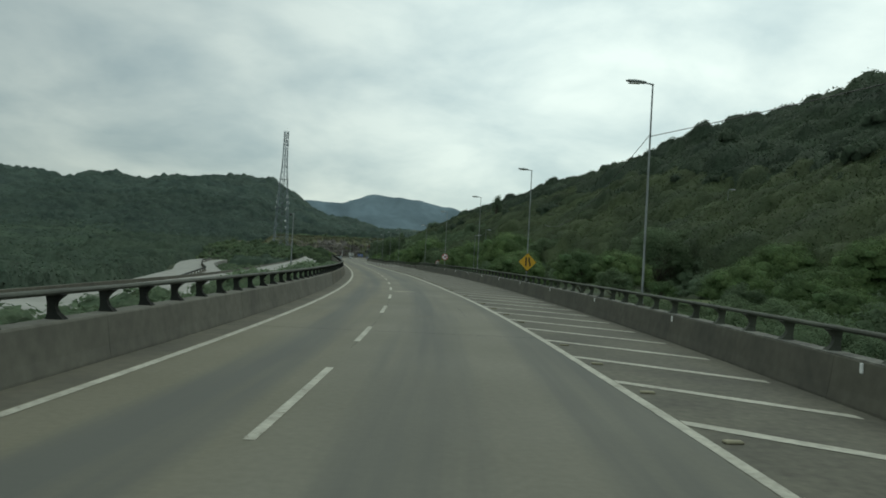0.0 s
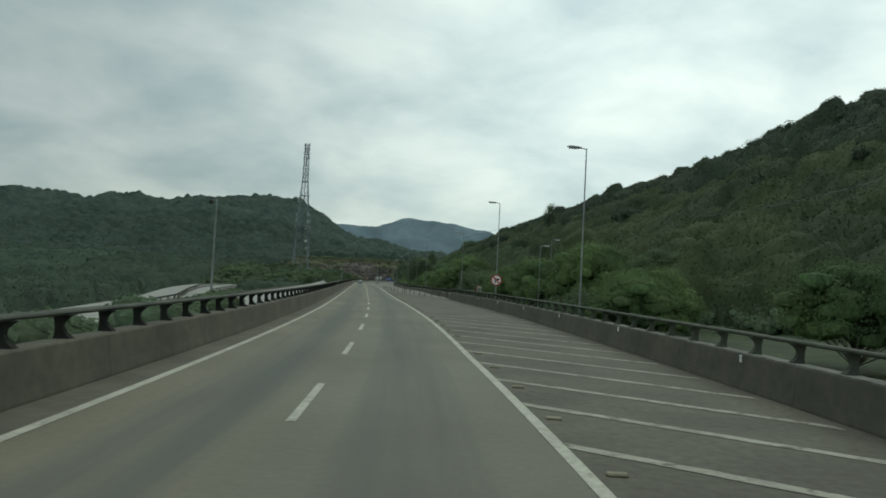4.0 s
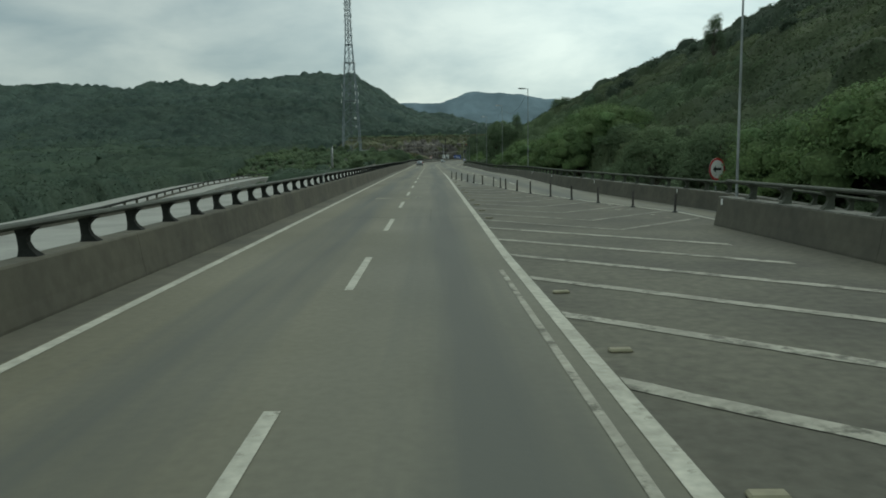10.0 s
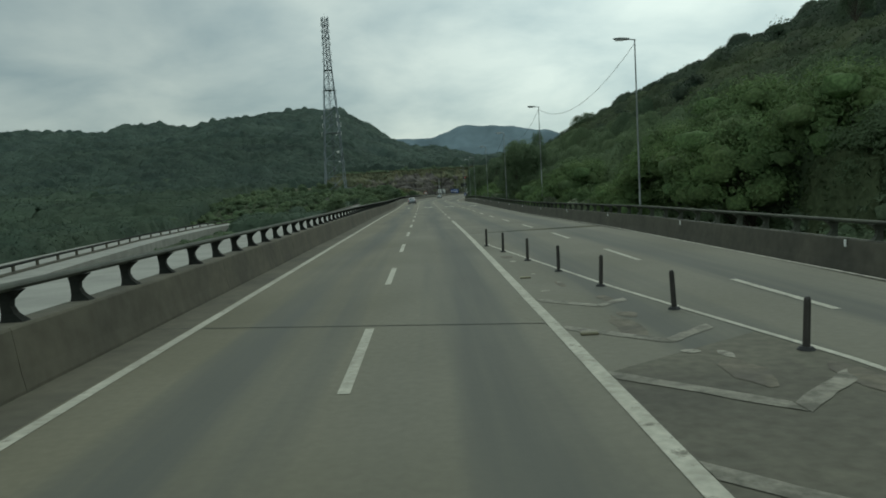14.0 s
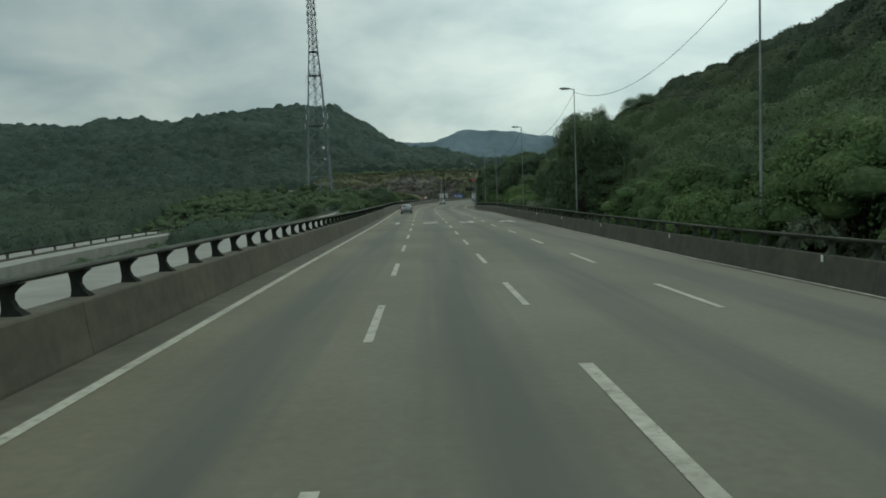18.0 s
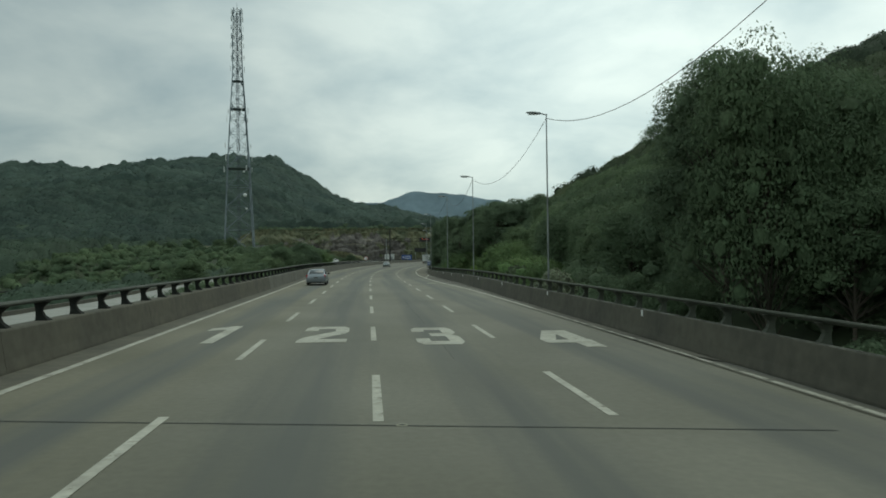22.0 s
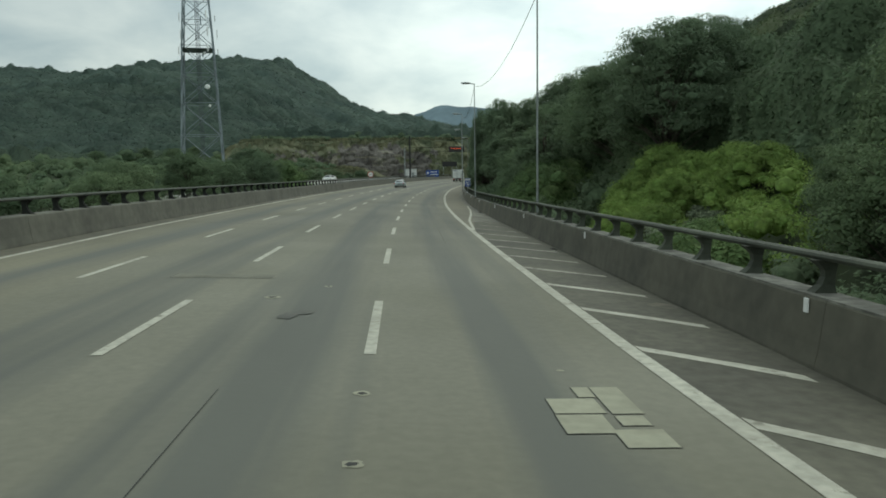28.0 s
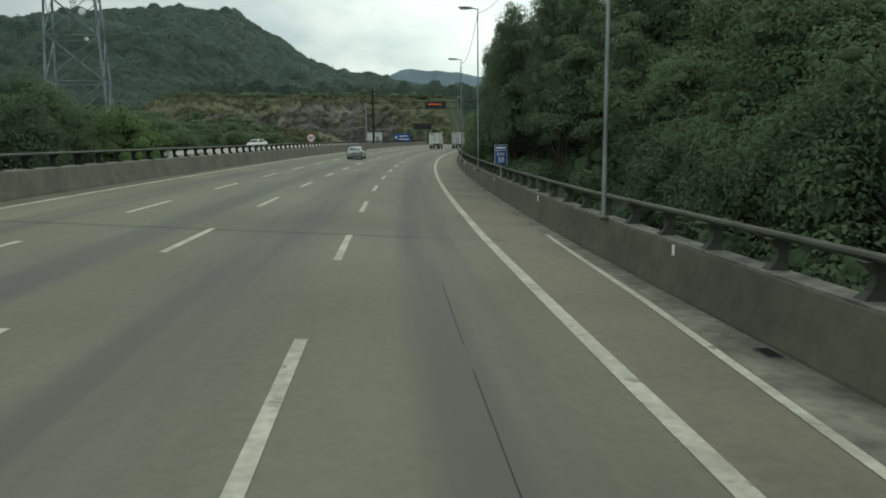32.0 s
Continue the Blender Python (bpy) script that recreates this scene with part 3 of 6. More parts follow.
for i, (xx, zz) in enumerate(zip(mx, prof)):
    for k, (f, dy) in enumerate([(0.0, -900), (0.35, -420), (0.72, -150), (0.93, -40), (1.0, 0), (0.6, 350)]):
        mverts.append((xx + (6 * wobble(xx, dy, 60, 9) if 0 < k < 4 else 0), 4400 + dy + (25 * wobble(xx, dy, 130, 10)), -10 + (zz + 10) * f))
for i in range(len(mx) - 1):
    for k in range(5):
        mfaces.append((i * 6 + k, (i + 1) * 6 + k, (i + 1) * 6 + k + 1, i * 6 + k + 1))
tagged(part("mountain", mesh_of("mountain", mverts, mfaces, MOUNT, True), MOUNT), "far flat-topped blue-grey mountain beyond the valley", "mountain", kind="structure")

# cut rock above the bend: a rough face with ledges
rv, rf, NU, NV = [], [], 190, 34
for i in range(NU):
    for j in range(NV):
        a, b = i / (NU - 1), j / (NV - 1)
        px, py = -66 + 112 * a, 622 + 0.42 * 112 * a
        lift = np.sin(min(1, a * 9, (1 - a) * 9) * math.pi / 2)
        zz = -3 + b * (17.6 + 1.2 * float(wobble(px, 0.0, 24, 11))) * lift
        joint = noise.noise(Vector((px * 0.45, zz * 0.1, 1)))
        bench = 0.45 + 0.12 * noise.noise(Vector((px * 0.12, 3, 0)))
        crest = 0.78 + 0.2 * noise.noise(Vector((px * 0.16, 9, 0))) + 0.08 * noise.noise(Vector((px * 0.7, 5, 0)))
        back = 3.2 * b + 2.6 * min(1, max(0, (b - crest) / 0.09)) + (1.5 if b > bench else 0) + 1.9 * joint + 1.0 * noise.noise(Vector((px * 0.9, zz * 0.5, 4))) + 0.5 * noise.noise(Vector((px * 2.3, zz * 1.4, 8))) + (2.5 * b if not -45 < px < 21 else 0)
        rv.append((px - 0.38 * back, py + 0.92 * back, zz))
for i in range(NU - 1):
    for j in range(NV - 1):
        rf.append((i * NV + j, (i + 1) * NV + j, (i + 1) * NV + j + 1, i * NV + j + 1))
rock = part("rock_face", mesh_of("rock_face", rv, rf, ROCK), ROCK)
rock.data.materials.append(GRASS)
rock.data.materials.append(PALEROCK)
for f in rock.data.polygons:
    q = f.center
    edge = 3.0 * noise.noise(Vector((q.x * 0.22, q.z * 0.3, 2))) + 1.2 * noise.noise(Vector((q.x * 0.8, q.z * 0.8, 5)))
    patchy = noise.noise(Vector((q.x * 0.3, q.z * 0.35, 7)))
    bare = -20 < q.x + edge < 4 and q.z + edge < 13.5 or 4 <= q.x + edge < 20 and q.z + edge < 11.0 and patchy < 0.25 or -46 < q.x + edge < -20 and q.z + edge < 10.0 and patchy < 0.05
    f.material_index = (2 if (q.x < -20 and patchy < -0.1) or noise.noise(Vector((q.x * 0.15, q.z * 0.9, 11))) > 0.3 else 0) if bare else 1
tagged(rock, "rough grey-brown cut rock face in a grassy bank beside the bend", "rock face", kind="structure")

# ---- the carriageway ----
S_END = 640
road = ribbon("road", -40, S_END, lambda s: -4.62, lambda s: max(EDGE_E(s) + 0.1, WALL_2(s)) if s > 222 else max(EDGE_E(s) + 0.1, GORE_R(s) if s > 190 else 0), 0, ROAD, 12, 2.0, uv=True)
tagged(road, "worn pale concrete motorway carriageway with dark tyre bands", "road", kind="structure")
# the gore and the slip road on the right
gore = ribbon("gore_pavement", -40, 222, lambda s: EDGE_E(s) + 0.1, lambda s: WALL_1(s) + 0.1 if s < 156 else max(GORE_R(s), EDGE_E(s) + 0.12), -0.001, GORE, 6)
tagged(gore, "dark weathered asphalt gore between carriageway and slip road", "pavement", kind="structure")
slip = ribbon("slip_road", 118, 222, lambda s: WALL_1(s) + 0.6 if s < 156 else GORE_R(s), lambda s: WALL_2(s) + 0.05, -0.002, ROAD, 6, uv=True)
tagged(slip, "pale concrete slip road joining beside the bollards", "road", kind="structure")
SHOULDER = lambda s: EDGE_G(s) + float(np.interp(s, [384, 392, 404, 412], [0.1, 0.65, 1.45, 2.0]))
shoulder = ribbon("shoulder", 300, 394, SHOULDER, lambda s: WALL_2(s) + 0.1, 0.004, GORE, 2)
gutter = ribbon("gutter", 394, S_END, SHOULDER, lambda s: WALL_2(s) + 0.1, 0.004, GUTTER, 2)
tagged(gutter, "crumbling pale concrete gutter along the foot of the barrier", "pavement", kind="structure")
strip_ = ribbon("hard_strip", 386, S_END, lambda s: EDGE_G(s) + 0.1, SHOULDER, 0.003, BROWN, 2)
tagged(strip_, "sandy brown concrete strip between the two edge lines", "pavement", kind="structure")
tagged(shoulder, "dirty dark hard shoulder along the barrier", "pavement", kind="structure")
verge = ribbon("left_shoulder", -40, S_END, lambda s: -4.62, lambda s: -3.78, 0.004, LEFTWALL, 1)
tagged(verge, "dirty dark strip between edge line and barrier", "pavement", kind="structure")
under = sweep("viaduct_deck", -40, S_END, lambda s: 0, [(-5.4, -0.02), (-5.4, -0.9), (13.0, -1.2), (13.0, -0.5)], WALL)
tagged(under, "concrete edge of the viaduct deck", "deck", kind="structure")
other = ribbon("opposite_road", -60, 600, lambda s: OTHER(s) - 5.2, lambda s: -12.2, 0, PALEROAD, 3, 4.0, uv=True)
for v in other.data.vertices:
    v.co.z = OTHERZ(float(np.interp(v.co.y, LY, GRID)))
tagged(other, "pale concrete opposite carriageway beyond the valley strip", "road", kind="structure")

# expansion joints, one at the end of each span, and the saw-cut joint along the lanes
joints = thing("expansion_joints", "dark rubber expansion joints across the carriageway", "joint", kind="structure")
for s in (26.65, 53.5, 98.6, 131.3, 161.8, 194.5, 228.6, 261.7, 293.5, 324.9, 354.0, 386.1, 419.2, 451.5, 484.0):
    skew = float(np.interp(s, [27, 100, 162, 194, 262, 330, 386], [0.08, -0.08, -0.13, -0.24, -0.2, -0.1, 0.0]))
    hi = EDGE_E(s) + 0.1 if s < 200 else EDGE_G(s) + 0.6
    vs = []
    for q in np.linspace(-4.6, hi, 9):
        vs += [at(s + skew * q, q, 0.006), at(s + skew * q + 0.05, q, 0.006)]
    part("joint", mesh_of("joint", vs, [(2 * k, 2 * k + 2, 2 * k + 3, 2 * k + 1) for k in range(8)], JOINT), JOINT, joints)
cuts = thing("lane_cuts", "thin dark saw-cut joints along the lanes", "joint", kind="structure")
rc = random.Random(4)
for o, a, b in ((1.05, 120, 135), (5.3, 300, 325), (9.2, 378, 386), (0.04, 22, 46), (3.68, 34, 41), (5.37, 354, 358), (9.15, 400, 412.4), (1.51, 160, 166), (1.0, 96, 118)):
    s = a
    while s < b:
        e = min(b, s + rc.uniform(4, 9))
        ribbon("cut", s, e, lambda q: o - 0.006 + 0.02 * math.sin(q * 0.23), lambda q: o + 0.006 + 0.02 * math.sin(q * 0.23), 0.005, JOINT, 1, 0.7, cuts)
        s = e + rc.uniform(0.1, 1.6)

# ---- painted lines ----
marks = thing("edge_lines", "worn white edge lines along the carriageway", "road marking", kind="structure")
ribbon("edge_line", -40, S_END, lambda s: -3.73, lambda s: -3.53, 0.008, PAINT, 1, 2.0, marks)
ribbon("edge_line", -40, 243, lambda s: EDGE_E(s) - 0.11, lambda s: EDGE_E(s) + 0.11, 0.008, PAINT, 1, 2.0, marks)
ribbon("edge_line", 160, 318, lambda s: EDGE_G(s) - 0.07, lambda s: EDGE_G(s) + 0.07, 0.008, FADED, 1, 2.0, marks)
ribbon("edge_line", 318, S_END, lambda s: EDGE_G(s) - 0.1, lambda s: EDGE_G(s) + 0.14, 0.008, PAINT, 1, 2.0, marks)
ribbon("edge_line", 158, 214, lambda s: GORE_R(s) + 0.02, lambda s: GORE_R(s) + 0.14, 0.008, PAINT, 1, 2.0, marks)
ribbon("edge_line", 386, 421, lambda s: float(np.interp(s, [386, 394.7, 403.6, 411, 421], [10.95, 11.36, 12.1, 12.55, 12.85])), lambda s: float(np.interp(s, [386, 394.7, 403.6, 411, 421], [11.08, 11.52, 12.26, 12.7, 12.98])), 0.012, PAINT, 1, 2.0, marks)
dashes = thing("lane_dashes", "worn white broken lane lines", "road marking", kind="structure")
for first, period, o, lo, hi in ((16.94, 11.08, 0.0, -3, 54), (264.6, 11.06, 3.35, -1, 32), (309.2, 11.0, 7.07, -10, 28)):
    for k in range(lo, hi):
        s = first + k * (period if k >= 0 or o < 7 else 11.38)
        oo = o
        s += float(np.interp(s, [195, 207, 230], [2.6, 1.0, 0])) if o > 7 else 0
        if o > 7 and s < 290:
            oo = float(np.interp(s, [190, 198, 207, 240, 275], [9.3, 8.5, 7.8, 7.45, 7.25]))
        early = o == 0 and k == 0
        ribbon("dash", s - 4.95 if early else s - 4.5, s + 1.5 if early else s, lambda q: oo - 0.085, lambda q: oo + 0.085, 0.008, PAINT, 1, 2.3, dashes)
hatch = thing("hatch_stripes", "faded white slanting stripes across the gore", "road marking", kind="structure")


rw_ = random.Random(23)


def stripe(s, a, b, slope, width, material):
    m = max(6, int(abs(b - a) / 0.3))
    vs, fs = [], []
    for i in range(m + 1):
        o = a + (b - a) * i / m
        q = s - slope * (o - a)
        vs += [at(q + rw_.uniform(-0.03, 0.03), o, 0.009), at(q + width + rw_.uniform(-0.03, 0.03), o, 0.009)]
    fs = [(2 * i, 2 * i + 2, 2 * i + 3, 2 * i + 1) for i in range(m)]
    part("stripe", mesh_of("stripe", vs, fs, material), material, hatch)


ROWS_AT = line([(-6, -9.45), (5, 34.4), (9, 50.9), (13, 66.7), (20, 93.2), (22, 101.4), (25, 114.1), (28, 126.4), (31, 139.3), (36, 156.6)])
for k in range(-6, 37):
    s = ROWS_AT(k)
    a = EDGE_E(s) + 0.12
    slope = float(np.interp(s, [20, 60, 97, 122], [0.67, 0.75, 0.88, 0.94]))
    b = min(WALL_1(s) - 0.4, a + (s + 40) * 2)
    stripe(s, a, b if s < 150 else min(b, a + 6), slope, 0.4, PAINT if s < 60 else FADED)
# the ghost of an older edge line beside the new one
ribbon("edge_line", 136, 147.5, lambda s: EDGE_E(s) - 0.42, lambda s: EDGE_E(s) - 0.31, 0.007, FADED, 1, 2.0, marks)
for k in range(12):
    s = 159.8 + 3.32 * k
    a, g = EDGE_E(s) + 0.12, GORE_R(s)
    mid_o = (a + g) / 2
    stripe(s, a, mid_o, 1.1, 0.4, WORN)
    tip = s - 1.1 * (mid_o - a)
    stripe(tip, mid_o + 0.02, GORE_R(tip + 2) - 0.25, -0.96, 0.36, WORN)

# grit gathered along the bollards and the barrier's foot
rd_ = random.Random(14)
for n_, (lo_s, hi_s, off) in enumerate([(160, 212, lambda q: GORE_R(q) - rd_.uniform(0.3, 1.8))] * 60 + [(385, 470, lambda q: WALL_2(q) - rd_.uniform(0.1, 0.45))] * 12 + [(322, 384, lambda q: WALL_2(q) - rd_.uniform(0.1, 0.3))] * 8):
    q = rd_.uniform(lo_s, hi_s)
    o = off(q)
    if o < EDGE_E(q) + 0.4:
        continue
    lx, ly = rd_.uniform(0.3, 1.2), rd_.uniform(0.1, 0.35)
    skin = DIRT
    if n_ % 2:
        lx, ly, skin = rd_.uniform(0.08, 0.3), rd_.uniform(0.05, 0.16), FADED
    pts = []
    for t in np.linspace(0, 2 * math.pi, 13, endpoint=False):
        r = rd_.uniform(0.75, 1.08)
        pts.append(at(q + lx * r * math.cos(t), o + ly * r * math.sin(t), 0.006))
    top_ = at(q, o, 0.012)
    tagged(part("grit_patch", mesh_of("grit_patch", pts + [top_], [(m_, (m_ + 1) % 13, 13) for m_ in range(13)], skin), skin), "thin patch of sandy grit on the pavement" if skin is DIRT else "pale flake of old paint on the pavement", "grit patch" if skin is DIRT else "paint flake", "grit patches" if skin is DIRT else "paint flakes")
for s in [326.7 + 3.43 * k for k in range(-1, 7)] + [349.7 + 3.4 * k for k in range(14)]:
    a = EDGE_G(s) + 0.16 if s < 386 else float(np.interp(s, [386, 394.7, 403.6], [11.1, 11.6, 12.3]))
    stripe(s, a, WALL_2(s) - 0.3, 1.0, 0.34, PAINT if s < 367 else FADED if s < 384 else WORN)


FIGURES = {}
FIGURES["1"] = [[(0.1, 0), (0.5, 0), (0.5, 1), (0.15, 1), (-0.5, 0.84), (-0.5, 0.68), (0.1, 0.78)]]
FIGURES["2"] = [[(-0.5, 0), (0.5, 0), (0.5, 0.18), (-0.1, 0.18), (0.42, 0.5), (0.5, 0.62), (0.5, 0.87), (0.38, 1), (-0.38, 1), (-0.5, 0.88), (-0.5, 0.7), (-0.2, 0.7), (-0.2, 0.83), (0.18, 0.83), (0.2, 0.66), (-0.42, 0.28), (-0.5, 0.15)]]
FIGURES["3"] = [[(-0.5, 0.32), (-0.5, 0.12), (-0.38, 0), (0.38, 0), (0.5, 0.12), (0.5, 0.42), (0.38, 0.53), (0.5, 0.63), (0.5, 0.88), (0.38, 1), (-0.38, 1), (-0.5, 0.88), (-0.5, 0.72), (-0.2, 0.72), (-0.2, 0.84), (0.2, 0.84), (0.2, 0.62), (-0.12, 0.62), (-0.12, 0.45), (0.2, 0.45), (0.2, 0.17), (-0.2, 0.17), (-0.2, 0.32)]]
FIGURES["4"] = [[(-0.5, 0.44), (-0.5, 0.24), (0.5, 0.24), (0.5, 0.4), (-0.2, 0.4), (0.1, 0.78), (0.1, 1), (-0.06, 1)], [(0.07, 0), (0.47, 0), (0.47, 1), (0.07, 1)]]


def digit(text, s, o, length, width):
    bm = bmesh.new()
    for k, outline in enumerate(FIGURES[text]):
        bm.faces.new([bm.verts.new(at(s + y * length, o + x * width, 0.01 + 0.003 * k)) for x, y in outline])
    tagged(part("lane_number", bm, PAINT), "worn white figure %s painted on the concrete lane" % text, "road marking", "lane numbers")


for text, s, o, length, width in (("1", 304.2, -1.85, 5.4, 0.95), ("2", 304.0, 1.78, 5.0, 1.5), ("3", 303.1, 5.35, 5.1, 1.42), ("4", 302.0, 9.16, 4.7, 1.5)):
    digit(text, s, o, length, width)

# repairs in the concrete
repairs = thing("concrete_repairs", "pale rectangular repair patches in the concrete", "repair patch", kind="structure")
for s, e, a, b, m in ((175.15, 176.5, -1.8, -0.2, PATCH3), (174.92, 175.56, -0.15, 0.28, PATCH4), (174.8, 176.68, 0.34, 1.0, PATCH2), (176.32, 176.56, 0.55, 0.98, PATCH),
                      (357.02, 357.55, 9.13, 9.68, PATCH), (357.0, 358.0, 9.74, 10.08, PATCH), (357.6, 358.0, 9.52, 9.72, PATCH), (356.4, 356.98, 9.12, 9.62, PATCH), (356.62, 356.92, 9.74, 10.04, PATCH), (356.0, 356.5, 9.6, 10.1, PATCH),
                      (54.3, 54.79, 0.2, 0.8, PATCH), (54.8, 55.5, 0.5, 1.65, PATCH), (367.3, 368.0, 2.0, 4.4, PATCH2), (33.5, 34.0, 1.0, 2.2, PATCH2)):
    ribbon("patch", s, e, lambda q: a, lambda q: b, 0.006 + 0.003 * (m is PATCH), m, 1, 1.0, repairs)
    if s < 100:
        continue
    ribbon("patch_seam", s - 0.014, s, lambda q: a - 0.012, lambda q: b + 0.012, 0.007, JOINT, 1, 1.0, repairs)
    ribbon("patch_seam", s, e, lambda q: a - 0.012, lambda q: a, 0.007, JOINT, 1, 1.0, repairs)

# spalled spots in the concrete: a pale broken rim round a dark hollow
rs_ = random.Random(52)
for q, o, lx, ly, hollow in ((357.8, 7.06, 0.1, 0.11, 1), (355.7, 7.07, 0.1, 0.11, 1), (364.57, 4.89, 0.16, 0.17, 1), (366.11, 5.88, 0.12, 0.1, 1), (358.8, 9.57, 0.05, 0.05, 0), (325.52, 10.9, 0.1, 0.09, 1), (324.79, 9.46, 0.05, 0.05, 0),
                             (129.06, 3.23, 0.13, 0.09, 0), (130.34, 3.23, 0.14, 0.09, 0), (128.36, -0.13, 0.09, 0.05, 1), (174.61, 0.05, 0.07, 0.07, 1), (293.0, 3.7, 0.09, 0.1, 1), (132.4, -1.2, 0.08, 0.2, 1), (127.8, -2.04, 0.1, 0.12, 1)):
    spot_ = thing("worn_spot", "spalled pale spot in the concrete lane" if not hollow else "spalled pale spot with a dark hollow in the concrete lane", "worn spot", "worn spots")
    for name_, k_, skin, h_ in (("rim", 1.0, PATCH, 0.006), ("hollow", 0.55, JOINT, 0.009))[:1 + hollow]:
        ring = [at(q + lx * k_ * rs_.uniform(0.7, 1.15) * math.cos(t), o + ly * k_ * rs_.uniform(0.7, 1.15) * math.sin(t), h_) for t in np.linspace(0, 2 * math.pi, 14, endpoint=False)]
        part(name_, mesh_of(name_, ring + [at(q, o, h_ + 0.002)], [(m_, (m_ + 1) % 14, 14) for m_ in range(14)], skin), skin, spot_)

# oil and dirt smudges
STAIN = mat("oily_smudge", (0.098, 0.097, 0.08), 0.7, 0.25, 0.2, 5.0, 1.2, 0.1)
for q, o, lx, ly in ((362.5, 5.5, 0.3, 0.16), (362.9, 5.75, 0.22, 0.2), (132.6, -0.6, 0.12, 0.6), (132.3, -1.9, 0.1, 0.7), (128.0, -2.3, 0.35, 0.2), (127.4, -1.8, 0.5, 0.14), (127.0, -2.6, 0.4, 0.16), (325.4, 10.8, 0.22, 0.1), (175.7, 0.75, 0.35, 0.2), (349.0, 2.4, 0.5, 0.12)):
    ring = [at(q + lx * rs_.uniform(0.65, 1.2) * math.cos(t), o + ly * rs_.uniform(0.65, 1.2) * math.sin(t), 0.013) for t in np.linspace(0, 2 * math.pi, 16, endpoint=False)]
    tagged(part("road_stain", mesh_of("road_stain", ring + [at(q, o, 0.014)], [(m_, (m_ + 1) % 16, 16) for m_ in range(16)], STAIN), STAIN), "dark oily smudge on the concrete lane", "stain", "road stains")

# gully covers at the barrier's foot
for q in (408.0, 376.2, 441.0):
    gully = thing("gully_cover", "dark iron gully cover in the gutter beside the barrier", "drain cover", "gully covers")
    part("rim", box(bmesh.new(), (0.22, 0.42, 0.012), Matrix.Translation((0, 0, 0.006)), 0.003), JOINT, gully)
    for k in range(6):
        part("bar", box(bmesh.new(), (0.17, 0.032, 0.01), Matrix.Translation((0, -0.16 + 0.064 * k, 0.017)), 0.002), POSTM, gully)
    p = at(q, WALL_2(q) - 0.2, 0.006)
    gully.matrix_basis = Matrix.Translation(p) @ Matrix.Rotation(float(np.interp(q, GRID, HEAD)), 4, "Z")

# ---- barriers ----
PROFILE = [(0.0, -0.3), (0.0, 0.05), (0.05, 0.3), (0.13, 0.91), (0.16, 0.95), (0.6, 0.95), (0.64, 0.9), (0.66, -0.3)]


def post_mesh(side):
    """A cast post: a broad foot, a waisted neck that leans outwards, and a saddle under the tube."""
    bm = bmesh.new()
    rings = []
    for h, near_edge, far_edge, wid in ((0.0, -0.2, 0.15, 0.12), (0.05, -0.14, 0.14, 0.1), (0.13, -0.05, 0.14, 0.075), (0.24, 0.0, 0.15, 0.065), (0.33, -0.01, 0.16, 0.065), (0.41, -0.08, 0.17, 0.08), (0.48, -0.17, 0.17, 0.11)):
        rings.append([bm.verts.new((side * a, b * wid, h)) for a, b in ((near_edge, -1), (far_edge, -1), (far_edge, 1), (near_edge, 1))])
    for a, b in zip(rings, rings[1:]):
        for k in range(4):
            bm.faces.new((a[k], a[(k + 1) % 4], b[(k + 1) % 4], b[k]))
    bm.faces.new(rings[0][::-1]); bm.faces.new(rings[-1])
    bmesh.ops.recalc_face_normals(bm, faces=bm.faces)
    me = bpy.data.meshes.new("post"); bm.to_mesh(me); bm.free()
    me.materials.append(POSTM if side < 0 else RAILM)
    return me


POSTS = {1: post_mesh(1), -1: post_mesh(-1)}


def barrier(name, label, s0, s1, off, side, parapet=10.8, gap=2.16):
    top = thing(name, label, "barrier", kind="structure")
    prof = [(side * a, h) for a, h in PROFILE]
    s = s0
    while s < s1 - 0.5:
        sweep("wall_panel", s, min(s + parapet - 0.012, s1), off, prof, LEFTWALL if (side > 0 and s > 394) or (side < 0 and 58 < s < 332) else WALL if side > 0 else PALEWALL, top, 2.7)
        s += parapet
    if side > 0:
        s = s0
        while s < s1 - 0.5:
            sweep("coping", s, min(s + parapet - 0.02, s1), off, [(0.145, 0.93), (0.14, 0.966), (0.615, 0.966), (0.61, 0.93)], COPING, top, 2.7)
            s += parapet
    tubeprof = [(side * 0.42 + 0.1 * math.cos(a), 1.47 + 0.06 * math.sin(a)) for a in np.linspace(0, 2 * math.pi, 10, endpoint=False)]
    s = s0
    while s < s1 - 0.5:
        sweep("rail", s, min(s + 32.4, s1), off, tubeprof, RAILM if side > 0 else LEFTRAIL, top, 2.16)
        s += 32.4
    s, n = s0 + 0.6, 0
    while s < s1 - 0.2:
        ob = part("post", POSTS[side], POSTM if side < 0 else RAILM, top)
        ob.matrix_basis = spot(s, off(s) + side * 0.42, 0.945)
        s += gap
    if side < 0:
        return top
    s, every = (134.3, 13.23) if s0 > 100 else (s0 + 6.5, 11.6)
    refl = bmesh.new(); box(refl, (0.03, 0.1, 0.2), bevel=0.006)
    while s < s1:
        ob = part("reflector", refl if s < s0 + 10 else ob.data, WHITE, top, "small white reflector plate")
        ob.matrix_basis = spot(s, off(s) + 0.09, 0.81)
        s += every
    return top


barrier("barrier_left", "stained concrete parapet with dark cast posts and a tube rail", -36, 620, WALL_L, -1)
barrier("barrier_gore", "stained concrete parapet with posts and tube rail beside the gore", -36, 156.5, WALL_1, 1)
barrier("barrier_right", "stained concrete parapet with dark posts and tube rail under trees", 132, 600, WALL_2, 1)
